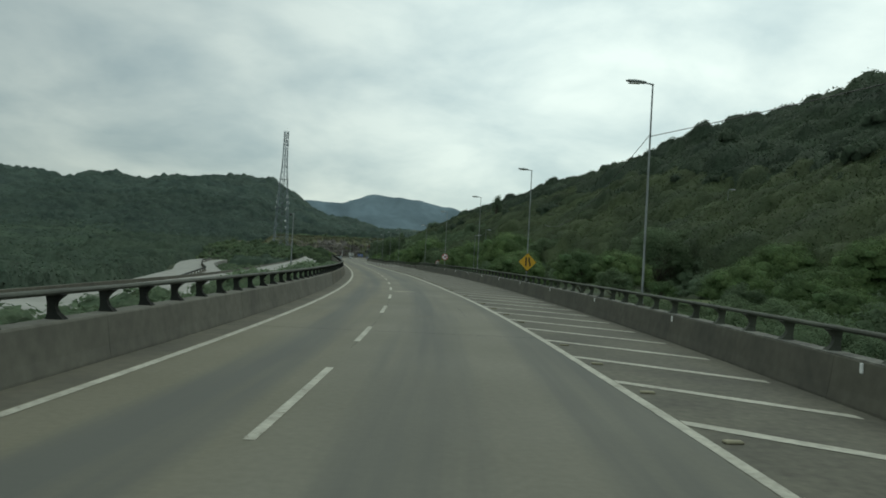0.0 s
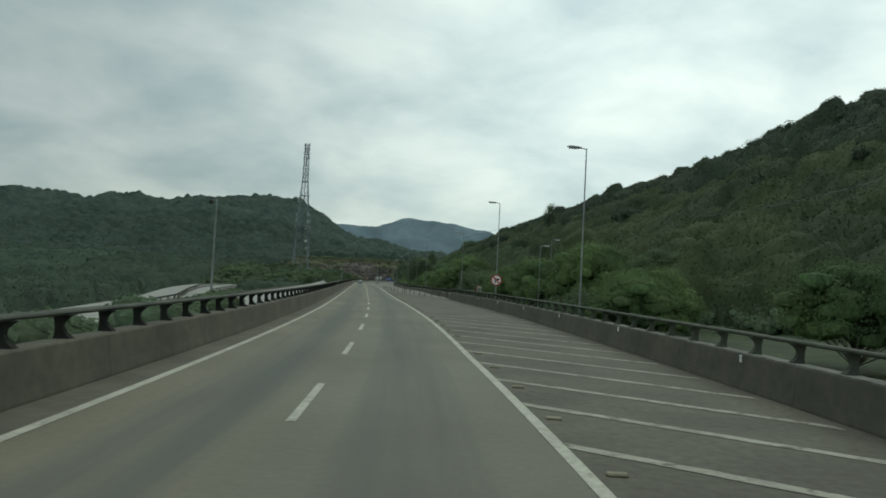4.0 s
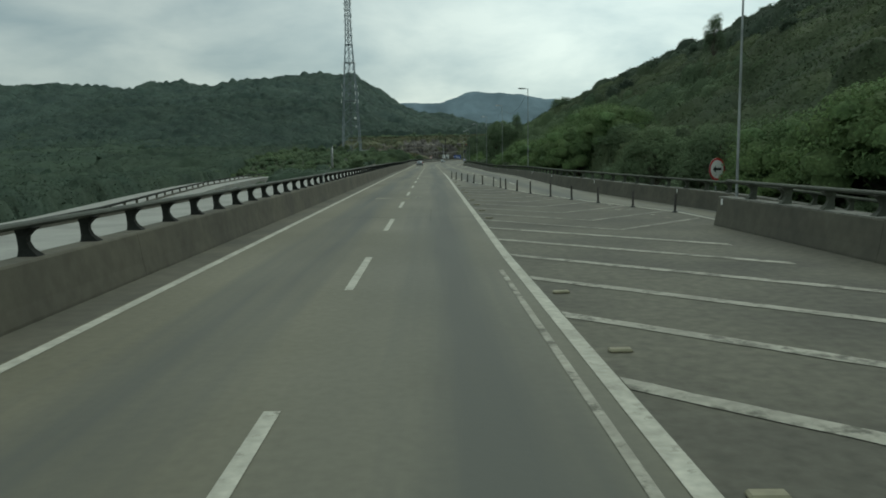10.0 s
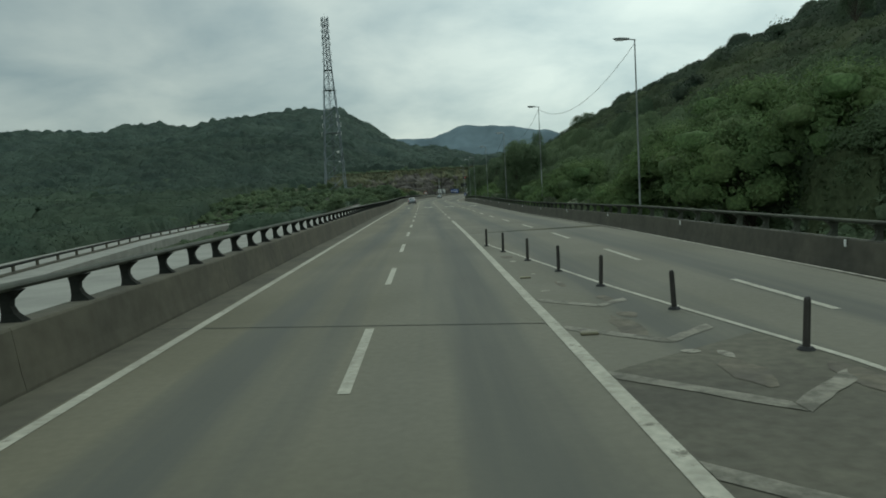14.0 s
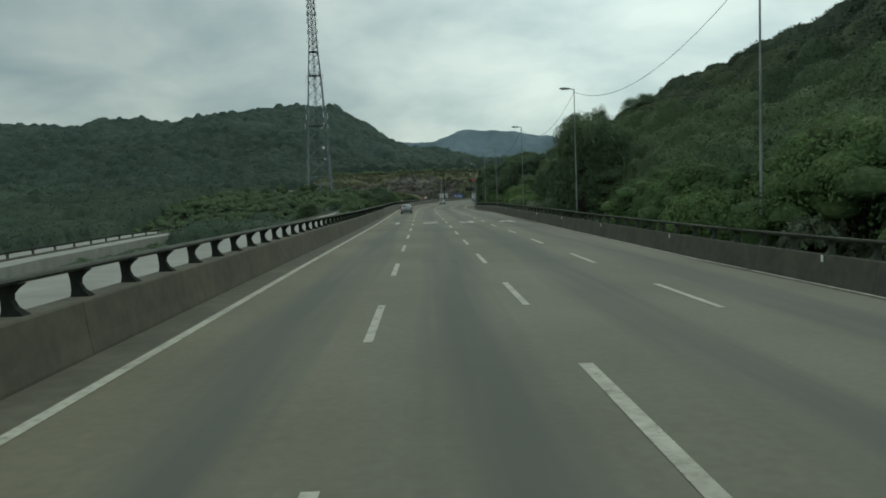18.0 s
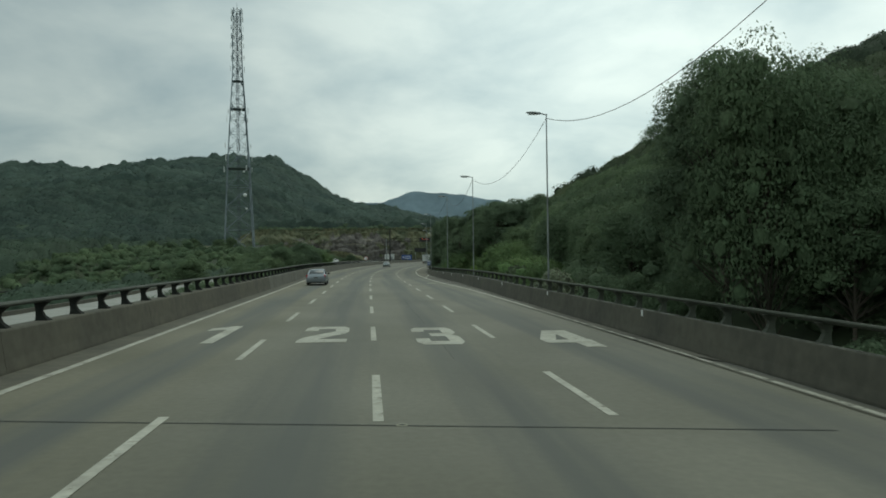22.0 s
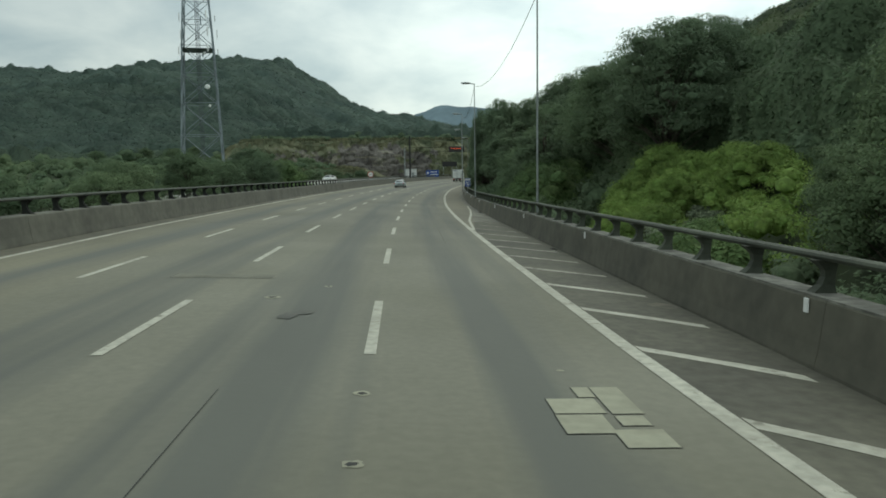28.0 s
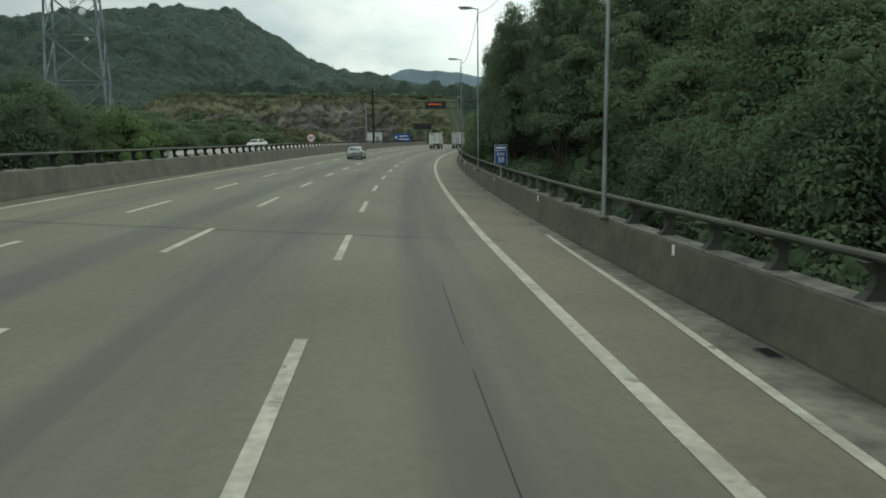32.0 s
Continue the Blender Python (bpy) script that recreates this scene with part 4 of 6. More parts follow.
# the opposite carriageway's low kerb wall, and the lower road down in the valley
opp = thing("barrier_opposite", "low stained kerb wall of the opposite carriageway", "barrier", kind="structure")
sweep("wall_panel", -60, 600, lambda q: OTHER(q) - 5.0, [(-0.2, -0.8), (-0.14, 0.3), (0.14, 0.3), (0.2, -0.8)], WALL, opp, 6.0, base=OTHERZ)
VZ = -5.0
vy = np.arange(-60, 481, 5.0)
vx = VALLEY_X(vy)
vv, vf = [], []
for q, e in zip(vx, vy):
    vv += [(q - 7.5, e, VZ), (q + 7.0, e, VZ), (q + 7.0, e, VZ - 2.5), (q - 7.5, e, VZ - 2.5)]
for k in range(len(vy) - 1):
    for m_ in range(4):
        vf.append((4 * k + m_, 4 * k + (m_ + 1) % 4, 4 * k + 4 + (m_ + 1) % 4, 4 * k + 4 + m_))
me = mesh_of("valley_road", vv, vf, PALEROAD)
tagged(part("valley_road", me, PALEROAD), "pale concrete road curving through the valley below", "road", kind="structure")
vrail = thing("valley_barrier", "dark rail on spaced posts along the valley road", "barrier", kind="structure")
for e in np.arange(-50, 470, 9.0):
    q = float(VALLEY_X(e)) + 2.0
    part("post", box(bmesh.new(), (0.3, 0.45, 1.5), Matrix.Translation((q, e, VZ + 0.4)), 0.04), WALL, vrail)
bm = bmesh.new(); tube(bm, [(float(VALLEY_X(e)) + 2.0, e, VZ + 1.15) for e in np.arange(-56, 475, 8.0)], 0.2, 6); part("rail", bm, POSTM, vrail)
bm = bmesh.new(); tube(bm, [(float(VALLEY_X(e)) + 2.0, e, VZ + 0.1) for e in np.arange(-56, 475, 8.0)], 0.26, 6); part("kerb", bm, WALL, vrail)

# ---- bollards and studs ----
bm = bmesh.new(); tube(bm, [(0, 0, -0.02), (0, 0, 0.72), (0, 0, 0.76)], [0.052, 0.048, 0.03], 10)
bm2 = bmesh.new(); disc(bm2, 0.13, 0.05, Matrix.Translation((0, 0, 0.025)), 12, 0.09)
bollard = thing("bollard", "thin dark flexible post on the gore edge", "bollard", "bollards along the gore")
part("shaft", bm, mat("grey_post_plastic", (0.05, 0.045, 0.04), 0.7, 0.2, 0.2), bollard)
part("foot", bm2, DARK, bollard)
rb = random.Random(8)
for k, s in enumerate((162.0, 165.3, 168.6, 171.7, 175.0, 178.7, 182.0, 185.2, 187.5, 190.6, 194.4, 198.1, 201.6, 205.2, 209.0, 212.3)):
    m = spot(s, GORE_R(s) - 0.12, 0.0) @ pose(0, 0, 0, rb.uniform(-3, 3), rb.uniform(-3, 3), 0)
    if k == 0:
        bollard.matrix_basis = m
    else:
        copy_thing(bollard, m)
bm = bmesh.new(); box(bm, (0.3, 0.14, 0.055), Matrix.Translation((0, 0, 0.02)), 0.02)
stud = tagged(part("road_stud", bm, STUD), "worn yellowish raised road stud beside the edge line", "road stud", "road studs along the gore")
for k in range(52):
    s = -2.5 + 3.98 * k
    if rb.random() < 0.18 and k:
        continue
    m = spot(s, EDGE_E(s) + 0.42, 0.0, rb.uniform(-8, 8))
    if k == 0:
        stud.matrix_basis = m
    else:
        copy_thing(stud, m)

# ---- lamp posts ----
def lamp_post():
    top = thing("street_lamp", "tall grey steel lamp post with a flat lamp head", "street lamp", "street lamps along the barrier")
    bm = bmesh.new(); tube(bm, [(0, 0, 0.0), (0, 0, 0.4), (0, 0, 5), (0, 0, 9.6)], [0.064, 0.057, 0.046, 0.034], 10)
    part("pole", bm, STEEL, top)
    bm = bmesh.new(); tube(bm, [(0.05, 0, 9.55), (-0.2, 0, 9.6), (-0.5, 0, 9.63)], [0.035, 0.035, 0.03], 8)
    part("arm", bm, STEEL, top)
    bm = bmesh.new()
    rings = []
    for x, a, b, z in ((-0.3, 0.05, 0.05, 9.63), (-0.45, 0.11, 0.075, 9.64), (-0.8, 0.15, 0.085, 9.66), (-1.1, 0.12, 0.06, 9.67), (-1.2, 0.05, 0.03, 9.67)):
        rings.append([bm.verts.new((x, a * math.cos(t), z + b * math.sin(t))) for t in np.linspace(0, 2 * math.pi, 10, endpoint=False)])
    for a, b in zip(rings, rings[1:]):
        for k in range(10):
            bm.faces.new((a[k], a[(k + 1) % 10], b[(k + 1) % 10], b[k]))
    bm.faces.new(rings[0]); bm.faces.new(rings[-1][::-1])
    part("lamp_head", bm, STEEL, top)
    bm = bmesh.new(); box(bm, (0.5, 0.2, 0.04), Matrix.Translation((-0.82, 0, 9.575)), 0.012)
    part("lens", bm, WHITE, top)
    bm = bmesh.new(); box(bm, (0.22, 0.22, 0.08), Matrix.Translation((0, 0, 0.02)), 0.02)
    part("base", bm, WALL, top, "concrete footing in the parapet")
    return top


lamp = lamp_post()
LAMPS = [(34.4, 11.4, 10.8), (65.3, 11.75, 10.5), (98.6, 12.75, 10.8), (128.4, 12.65, 10.5), (221.9, 13.3, 10.2), (260.0, 13.9, 11.1), (292.6, 13.7, 10.9), (324.2, 13.7, 10.8), (352.3, 13.3, 10.3), (385.0, 14.0, 11.4), (416.6, 13.4, 11.0), (445.5, 13.2, 10.6), (468.0, 13.3, 9.9), (505.0, 13.5, 10.3), (540.0, 13.5, 10.3)]


def lamp_spot(s, o, high):
    m = spot(s, o, 0)
    m.translation.z = float(np.interp(s, SK, DROP) - np.interp(s, SK, BANK) * (o - 3.5)) + 0.95
    return m @ Matrix.Diagonal((1, 1, (high - 0.95) / 9.66, 1))


lamp.matrix_basis = lamp_spot(*LAMPS[0])
for row in LAMPS[1:]:
    copy_thing(lamp, lamp_spot(*row))
copy_thing(lamp, Matrix.Translation((0, 0, -1.25)) @ lamp_spot(159.9, 13.25, 10.61))
for s, o, z in ((146.2, 21.3, 7.4), (162.5, 26.9, 9.3), (110, 54, 15.6)):
    m = spot(s, o, 0, 180); m.translation.z = z - 9.66
    copy_thing(lamp, m)
cctv = thing("camera_mast", "slim grey mast with a dome camera beside the far parapet", "mast")
bm = bmesh.new(); tube(bm, [(0, 0, 0), (0, 0, 4), (0, 0, 8.6)], [0.1, 0.085, 0.06], 8); part("pole", bm, STEEL, cctv)
bm = bmesh.new(); tube(bm, [(0, 0, 8.5), (-0.35, 0, 8.5)], 0.03, 6); part("arm", bm, STEEL, cctv)
bm = bmesh.new(); bmesh.ops.create_icosphere(bm, subdivisions=2, radius=0.18, matrix=Matrix.Translation((-0.45, 0, 8.32))); part("dome", bm, DARK, cctv)
p = at(116.2, -12.7); cctv.matrix_basis = Matrix.Translation((p.x, p.y, -0.4))


# ---- cables ----
def cable(a, b, sag, name="cable", label="thin black overhead cable sagging between lamp posts"):
    a, b = Vector(a), Vector(b)
    bm = bmesh.new()
    tube(bm, [a.lerp(b, t) - Vector((0, 0, sag * 4 * t * (1 - t))) for t in np.linspace(0, 1, 17)], 0.016, 4)
    return tagged(part(name, bm, BLACK), label, "cable", "overhead cables")


for a, b, sag in zip(LAMPS[4:], LAMPS[5:], (1.8, 1.9, 2.05, 1.75, 1.7, 1.2, 1.2, 1.0, 1.0, 1.2)):
    cable(lamp_spot(*a) @ Vector((0, 0, 9.55)), lamp_spot(*b) @ Vector((0, 0, 9.55)), sag)
post_ = at(34.4, 11.4)
cable((post_.x, post_.y, 8.5), (25.0, 111.2, 8.6), 1.75, label="thin black cable from a lamp post into the trees ahead")
cable((post_.x, post_.y, 8.4), (12.2, -6.5, 8.2), 0.25, label="thin black cable from a lamp post back along the barrier")
cable(at(159.9, 13.25, 9.2), at(190, 60, 27), 0.8, label="thin black cable from a lamp post to the wooded hill")


# ---- signs ----
def sign(name, label, s, o, h, turn=0.0):
    top = thing(name, label, "road sign")
    top.matrix_basis = spot(s, o, h, turn)
    return top


def figure(top, body, size, x, z, y, material):
    """Flat lettering from the built-in font on a sign's face."""
    cu = bpy.data.curves.new("figure", "FONT"); cu.body, cu.align_x, cu.size, cu.extrude = body, "CENTER", size, 0.004
    tmp = bpy.data.objects.new("figure", cu); me = bpy.data.meshes.new_from_object(tmp); bpy.data.objects.remove(tmp)
    me.transform(pose(x, y, z, 90, 0, 0)); me.materials.append(material)
    part("figure", me, material, top)


def plate_disc(top, radius, rim=RED):
    q = Matrix.Rotation(radians(90), 4, "X")
    part("back", disc(bmesh.new(), radius, 0.02, Matrix.Translation((0, 0.012, 0)) @ q), STEEL, top)
    part("rim", disc(bmesh.new(), radius, 0.012, Matrix.Translation((0, -0.006, 0)) @ q), rim, top, "red rim" if rim is RED else "white rim")
    part("face", disc(bmesh.new(), radius * 0.8, 0.012, Matrix.Translation((0, -0.012, 0)) @ q), WHITE, top, "white face")


def mark(top, outline, y=-0.024, material=None, name="symbol"):
    return part(name, prism(bmesh.new(), outline, 0.008, Matrix.Translation((0, y, 0))), material or BLACK, top)


top = sign("warning_sign", "yellow diamond road-narrows sign on the lamp post", 65.1, 11.75, 2.62)
R = 0.8
part("back", prism(bmesh.new(), [(0, -R), (R, 0), (0, R), (-R, 0)], 0.02), STEEL, top)
part("border", prism(bmesh.new(), [(0, -R), (R, 0), (0, R), (-R, 0)], 0.01, Matrix.Translation((0, -0.016, 0))), BLACK, top, "black border line")
part("face", prism(bmesh.new(), [(0, -R * 0.955), (R * 0.955, 0), (0, R * 0.955), (-R * 0.955, 0)], 0.01, Matrix.Translation((0, -0.024, 0))), YELLOW, top, "yellow face")
mark(top, [(-0.2, -0.38), (-0.08, -0.38), (-0.08, 0.4), (-0.2, 0.4)], -0.034)
mark(top, [(0.16, -0.36), (0.28, -0.36), (0.28, -0.1), (0.18, 0.12), (0.18, 0.4), (0.06, 0.4), (0.06, 0.1), (0.16, -0.12)], -0.034)
top = sign("no_turn_sign", "round white no-right-turn sign with red rim on the lamp post", 128.2, 12.62, 2.85)
plate_disc(top, 0.56)
mark(top, [(-0.17, -0.3), (-0.06, -0.3), (-0.06, 0.02), (0.12, 0.02), (0.12, -0.08), (0.34, 0.08), (0.12, 0.24), (0.12, 0.13), (-0.17, 0.13)])
mark(top, [(-0.36, 0.27), (-0.27, 0.36), (0.36, -0.27), (0.27, -0.36)], -0.034, RED, "slash")
ARROW = [(-0.36, 0.0), (-0.12, 0.2), (-0.12, 0.07), (0.36, 0.07), (0.36, -0.07), (-0.12, -0.07), (-0.12, -0.2)]
top = sign("arrow_sign", "round white arrow sign with red rim on a grey post", 174.9, 18.27, 1.98, 28)
plate_disc(top, 0.66); mark(top, ARROW)
part("post", tube(bmesh.new(), [(0, 0.06, 0.55), (0, 0.06, -1.9)], 0.04, 8), STEEL, top)
top = sign("arrow_sign", "round white arrow sign set along the parapet", 175.3, -4.2, 2.5, 97)
plate_disc(top, 0.62, WHITE); mark(top, [(-x, z) for x, z in ARROW][::-1])
part("post", tube(bmesh.new(), [(0, 0.06, 0.5), (0, 0.06, -0.5), (0.07, 0.62, -1.1), (0.07, 0.62, -1.6)], 0.04, 8), STEEL, top)
top = sign("speed_sign", "round white speed limit sign with red rim on the parapet", 493.2, -5.0, 2.1, 3)
plate_disc(top, 0.56)
for body, dx in (("8", -0.155), ("0", 0.155)):
    figure(top, body, 0.57, dx, -0.2, -0.026, BLACK)
part("post", tube(bmesh.new(), [(0, 0.06, 0.5), (0, 0.06, -1.75)], 0.04, 8), STEEL, top)


def blue_sign(label, s, o, h, wid, hei, lines, turn=0.0, posts=1, low=1.2):
    top = sign("guide_sign", label, s, o, h, turn)
    part("panel", box(bmesh.new(), (wid, 0.03, hei), bevel=0.008), BLUE, top)
    for x, z, w_, h_ in lines:
        part("text_bar", box(bmesh.new(), (w_, 0.008, h_), Matrix.Translation((x, -0.022, z))), WHITE, top, "white bar of lettering")
    for k in range(posts):
        x = 0 if posts == 1 else (k - 0.5) * wid * 0.7
        part("post", tube(bmesh.new(), [(x, 0.05, -hei / 2 - low), (x, 0.05, hei / 2)], 0.04, 8), STEEL, top)
    return top


km = blue_sign("small blue kilometre sign with white lettering on the parapet", 437, 13.6, 2.15, 0.64, 0.98, [(0, 0.33, 0.5, 0.1), (0, 0.2, 0.6, 0.025), (0, 0.48, 0.62, 0.02), (-0.31, 0, 0.02, 0.96), (0.31, 0, 0.02, 0.96)], low=0.7)
figure(km, "km", 0.32, 0, -0.07, -0.024, WHITE)
figure(km, "38", 0.38, 0, -0.41, -0.024, WHITE)
blue_sign("wide blue direction sign with white lettering beside the bend", 590.5, -5.9, 1.9, 4.2, 2.2, [(0.45, 0.5, 2.3, 0.24), (0.5, -0.3, 2.5, 0.24), (-1.45, 0.2, 0.55, 0.6)], posts=2, low=2.0)
gan = sign("message_gantry", "dark variable message sign with red lit lettering on a steel gantry", 552, 4.5, 0)
for x in (-11.5, 12):
    part("column", tube(bmesh.new(), [(x, 0, -1), (x, 0, 9.7)], [0.2, 0.16], 10), STEEL, gan)
for z in (8.4, 9.6):
    part("beam", tube(bmesh.new(), [(-11.5, 0, z), (12, 0, z)], 0.055, 8), POSTM, gan)
for k in range(14):
    x = -11.5 + 23.5 * k / 13
    part("lacing", tube(bmesh.new(), [(x, 0, 8.4), (min(12, x + 1.8), 0, 9.6)], 0.03, 6), POSTM, gan)
part("display_box", box(bmesh.new(), (4.2, 0.5, 1.5), Matrix.Translation((2.8, -0.4, 9.0)), 0.04), DARK, gan)
rt = random.Random(3)
x = 1.4
while x < 3.9:
    ww = rt.uniform(0.15, 0.4)
    part("lit_text", box(bmesh.new(), (ww, 0.02, 0.15), Matrix.Translation((x + ww / 2, -0.67, 9.2))), VMS, gan, "red lit lettering")
    x += ww + 0.16

# ---- the mast on the left bank ----
mast = thing("lattice_mast", "tall grey steel lattice telecom mast with antennas", "mast")
BX, BY = -43.6, 537.0
BZ = float(terrain(np.array(BX), np.array(BY))) - 0.3
mast.matrix_basis = Matrix.Translation((BX, BY, BZ)) @ Matrix.Rotation(radians(12), 4, "Z")
MH = 86.5 - BZ


def half(z):
    return float(np.interp(z, [0, 29, 50, 59, MH], [4.9, 3.6, 2.4, 1.65, 1.2]))


for sx in (-1, 1):
    for sy in (-1, 1):
        part("leg", tube(bmesh.new(), [(sx * half(z), sy * half(z), z) for z in (0, 15, 30, 46, 62, MH)], [0.26, 0.24, 0.2, 0.17, 0.14, 0.11], 6), TOWER, mast)
levels = [0]
while levels[-1] < MH - 2:
    levels.append(levels[-1] + max(1.9, 1.7 * half(levels[-1])))
levels[-1] = MH
for a, b in zip(levels, levels[1:]):
    for k in range(4):
        c, d = ((-1, -1), (1, -1), (1, 1), (-1, 1))[k], ((1, -1), (1, 1), (-1, 1), (-1, -1))[k]
        bm = bmesh.new()
        ha, hb = half(a), half(b)
        tube(bm, [(c[0] * ha, c[1] * ha, a), (d[0] * hb, d[1] * hb, b)], 0.075, 4)
        tube(bm, [(d[0] * ha, d[1] * ha, a), (c[0] * hb, c[1] * hb, b)], 0.075, 4)
        tube(bm, [(c[0] * hb, c[1] * hb, b), (d[0] * hb, d[1] * hb, b)], 0.07, 4)
        part("bracing", bm, TOWER, mast)
FEEDER = mat("grey_feeder_cables", (0.12, 0.135, 0.145), 0.7, 0.2)
bm = bmesh.new()
for x in (-0.45, -0.28, 0.0, 0.2, 0.45):
    tube(bm, [(x, 0.2, 0.3), (x, 0.2, MH * 0.5), (x * 0.6, 0.2, MH - 1)], 0.045, 5)
for z in np.arange(1.0, MH - 1, 1.4):
    box(bm, (1.05, 0.05, 0.06), Matrix.Translation((0, 0.26, z)))
part("cable_ladder", bm, FEEDER, mast, "grey ladder of feeder cables")
ra = random.Random(12)
for z, n in ((MH - 0.5, 8), (MH - 3, 7), (MH - 6, 6), (MH - 9, 6), (MH - 12, 5), (MH - 16, 5), (MH - 20, 4), (49, 5), (46, 4), (37, 5), (33, 5), (29, 5)):
    for k in range(n):
        a = 2 * math.pi * (k + ra.random() * 0.4) / n
        r = half(z) * 1.25 + 0.35
        part("antenna", box(bmesh.new(), (0.3, 0.16, ra.uniform(1.4, 2.3)), Matrix.Translation((r * math.cos(a), r * math.sin(a), z)) @ Matrix.Rotation(a + math.pi / 2, 4, "Z"), 0.03), TOWER if k % 2 else WHITE, mast)
dz = 23.3 - BZ
for x, z, r in ((1.9, dz, 0.62), (2.3, dz - 4.5, 0.35), (1.6, dz + 8, 0.35)):
    part("dish", disc(bmesh.new(), r, 0.25, Matrix.Translation((x, -half(z) - 0.2, z)) @ Matrix.Rotation(radians(90), 4, "X"), 20, r * 0.7), WHITE, mast, "white round dish")
for z in (49.3, 58.8, 29.0):
    r = half(z) + 0.2
    part("platform", box(bmesh.new(), (2 * r, 2 * r, 0.05), Matrix.Translation((0, 0, z))), TOWER, mast, "grating platform")
part("top_spike", tube(bmesh.new(), [(0, 0, MH - 1), (0, 0, MH + 3)], [0.05, 0.02], 6), TOWER, mast)

# hut and cabinet beside the mast, the pale building at the bend, the dark pole
def hut(label, x, y, size, colour):
    top = thing("hut", label, "hut")
    z = float(terrain(np.array(x), np.array(y))) - 0.2
    top.matrix_basis = Matrix.Translation((x, y, z))
    part("wall", box(bmesh.new(), size, Matrix.Translation((0, 0, size[2] / 2)), 0.03), colour, top)
    part("roof", box(bmesh.new(), (size[0] + 0.4, size[1] + 0.4, 0.15), Matrix.Translation((0, 0, size[2] + 0.07)), 0.03), WALL, top)
    part("door", box(bmesh.new(), (0.9, 0.05, 2.0), Matrix.Translation((size[0] * 0.2, -size[1] / 2 - 0.02, 1.02))), STEEL, top)
    return top


PALE = mat("pale_plaster", (0.34, 0.36, 0.33), 0.85, 0.1, 0.15, 3.0, 0.5, 0.1)
hut("small pale plastered equipment hut below the mast", -37.5, 548, (4.6, 3.2, 2.9), PALE)
ob = hut("pale plastered roadside building at the bend", 8.4, 600, (4.0, 3.4, 3.2), BOXW); ob.location.z = 0.0
pole = thing("utility_pole", "tall dark utility pole with a crossarm at the bend", "utility pole")
part("shaft", tube(bmesh.new(), [(0, 0, 0), (0, 0, 14)], [0.3, 0.2], 8), BLACK, pole)
part("crossarm", box(bmesh.new(), (1.8, 0.12, 0.14), Matrix.Translation((0, 0, 13.2))), BLACK, pole)
pole.matrix_basis = Matrix.Translation((8.0, 566, -1.5))

board = thing("roadside_board", "dark-backed board on pale steel posts beyond the bend", "road sign")
part("panel", box(bmesh.new(), (5.4, 0.08, 1.8), Matrix.Translation((0, 0, 4.9)), 0.02), DARK, board)
for x in (-2.3, 0.9, 2.5):
    part("post", tube(bmesh.new(), [(x, 0.1, -1.5), (x, 0.1, 5.6)], 0.1, 8), STEEL, board)
for z in (4.4, 5.4):
    part("rail", box(bmesh.new(), (5.2, 0.06, 0.08), Matrix.Translation((0, 0.07, z))), STEEL, board)
board.matrix_basis = Matrix.Translation((23.1, 623.2, 0))

culvert = thing("culvert", "culvert in the bank, a black block for its dark inside, pale concrete frame", "culvert")
# the dark inside is a solid black block; nothing is hollowed out
part("mouth", box(bmesh.new(), (2.6, 0.3, 2.5), Matrix.Translation((0, 0, 1.2))), BLACK, culvert)
for x in (-1.45, 1.45):
    part("jamb", box(bmesh.new(), (0.3, 0.5, 2.8), Matrix.Translation((x, -0.05, 1.3)), 0.03), PALE, culvert)
part("lintel", box(bmesh.new(), (3.2, 0.5, 0.35), Matrix.Translation((0, -0.05, 2.75)), 0.03), PALE, culvert)
for x in (-0.8, 0, 0.8):
    part("bar", tube(bmesh.new(), [(x, -0.2, 0), (x, -0.2, 2.6)], 0.05, 6), STEEL, culvert)
culvert.matrix_basis = Matrix.Translation((-27.5, 612.5, 0.2)) @ Matrix.Rotation(radians(18), 4, "Z")

# ---- plants ----
def ico(level):
    bm = bmesh.new()
    bmesh.ops.create_icosphere(bm, subdivisions=level, radius=1.0)
    v = np.array([tuple(x.co) for x in bm.verts]); f = np.array([[x.index for x in fa.verts] for fa in bm.faces])
    bm.free()
    return v, f


ICO1 = ico(1)


def hearts(shape, centres, radii, rng, rough=0.14, even=0.42):
    """The shaded inner mass of each crown or clump, a lumpy lump well below the outer leaves."""
    v, f = shape
    n = len(centres)
    k = 1 + rough * rng.normal(size=(n, len(v), 1))
    p = centres[:, None, :] + v[None] * radii[:, None, :] * k
    return p.reshape(-1, 3), (f[None] + (np.arange(n) * len(v))[:, None, None]).reshape(-1, 3), np.tile(v * 0.6 + np.array([0, 0, even]), (n, 1))


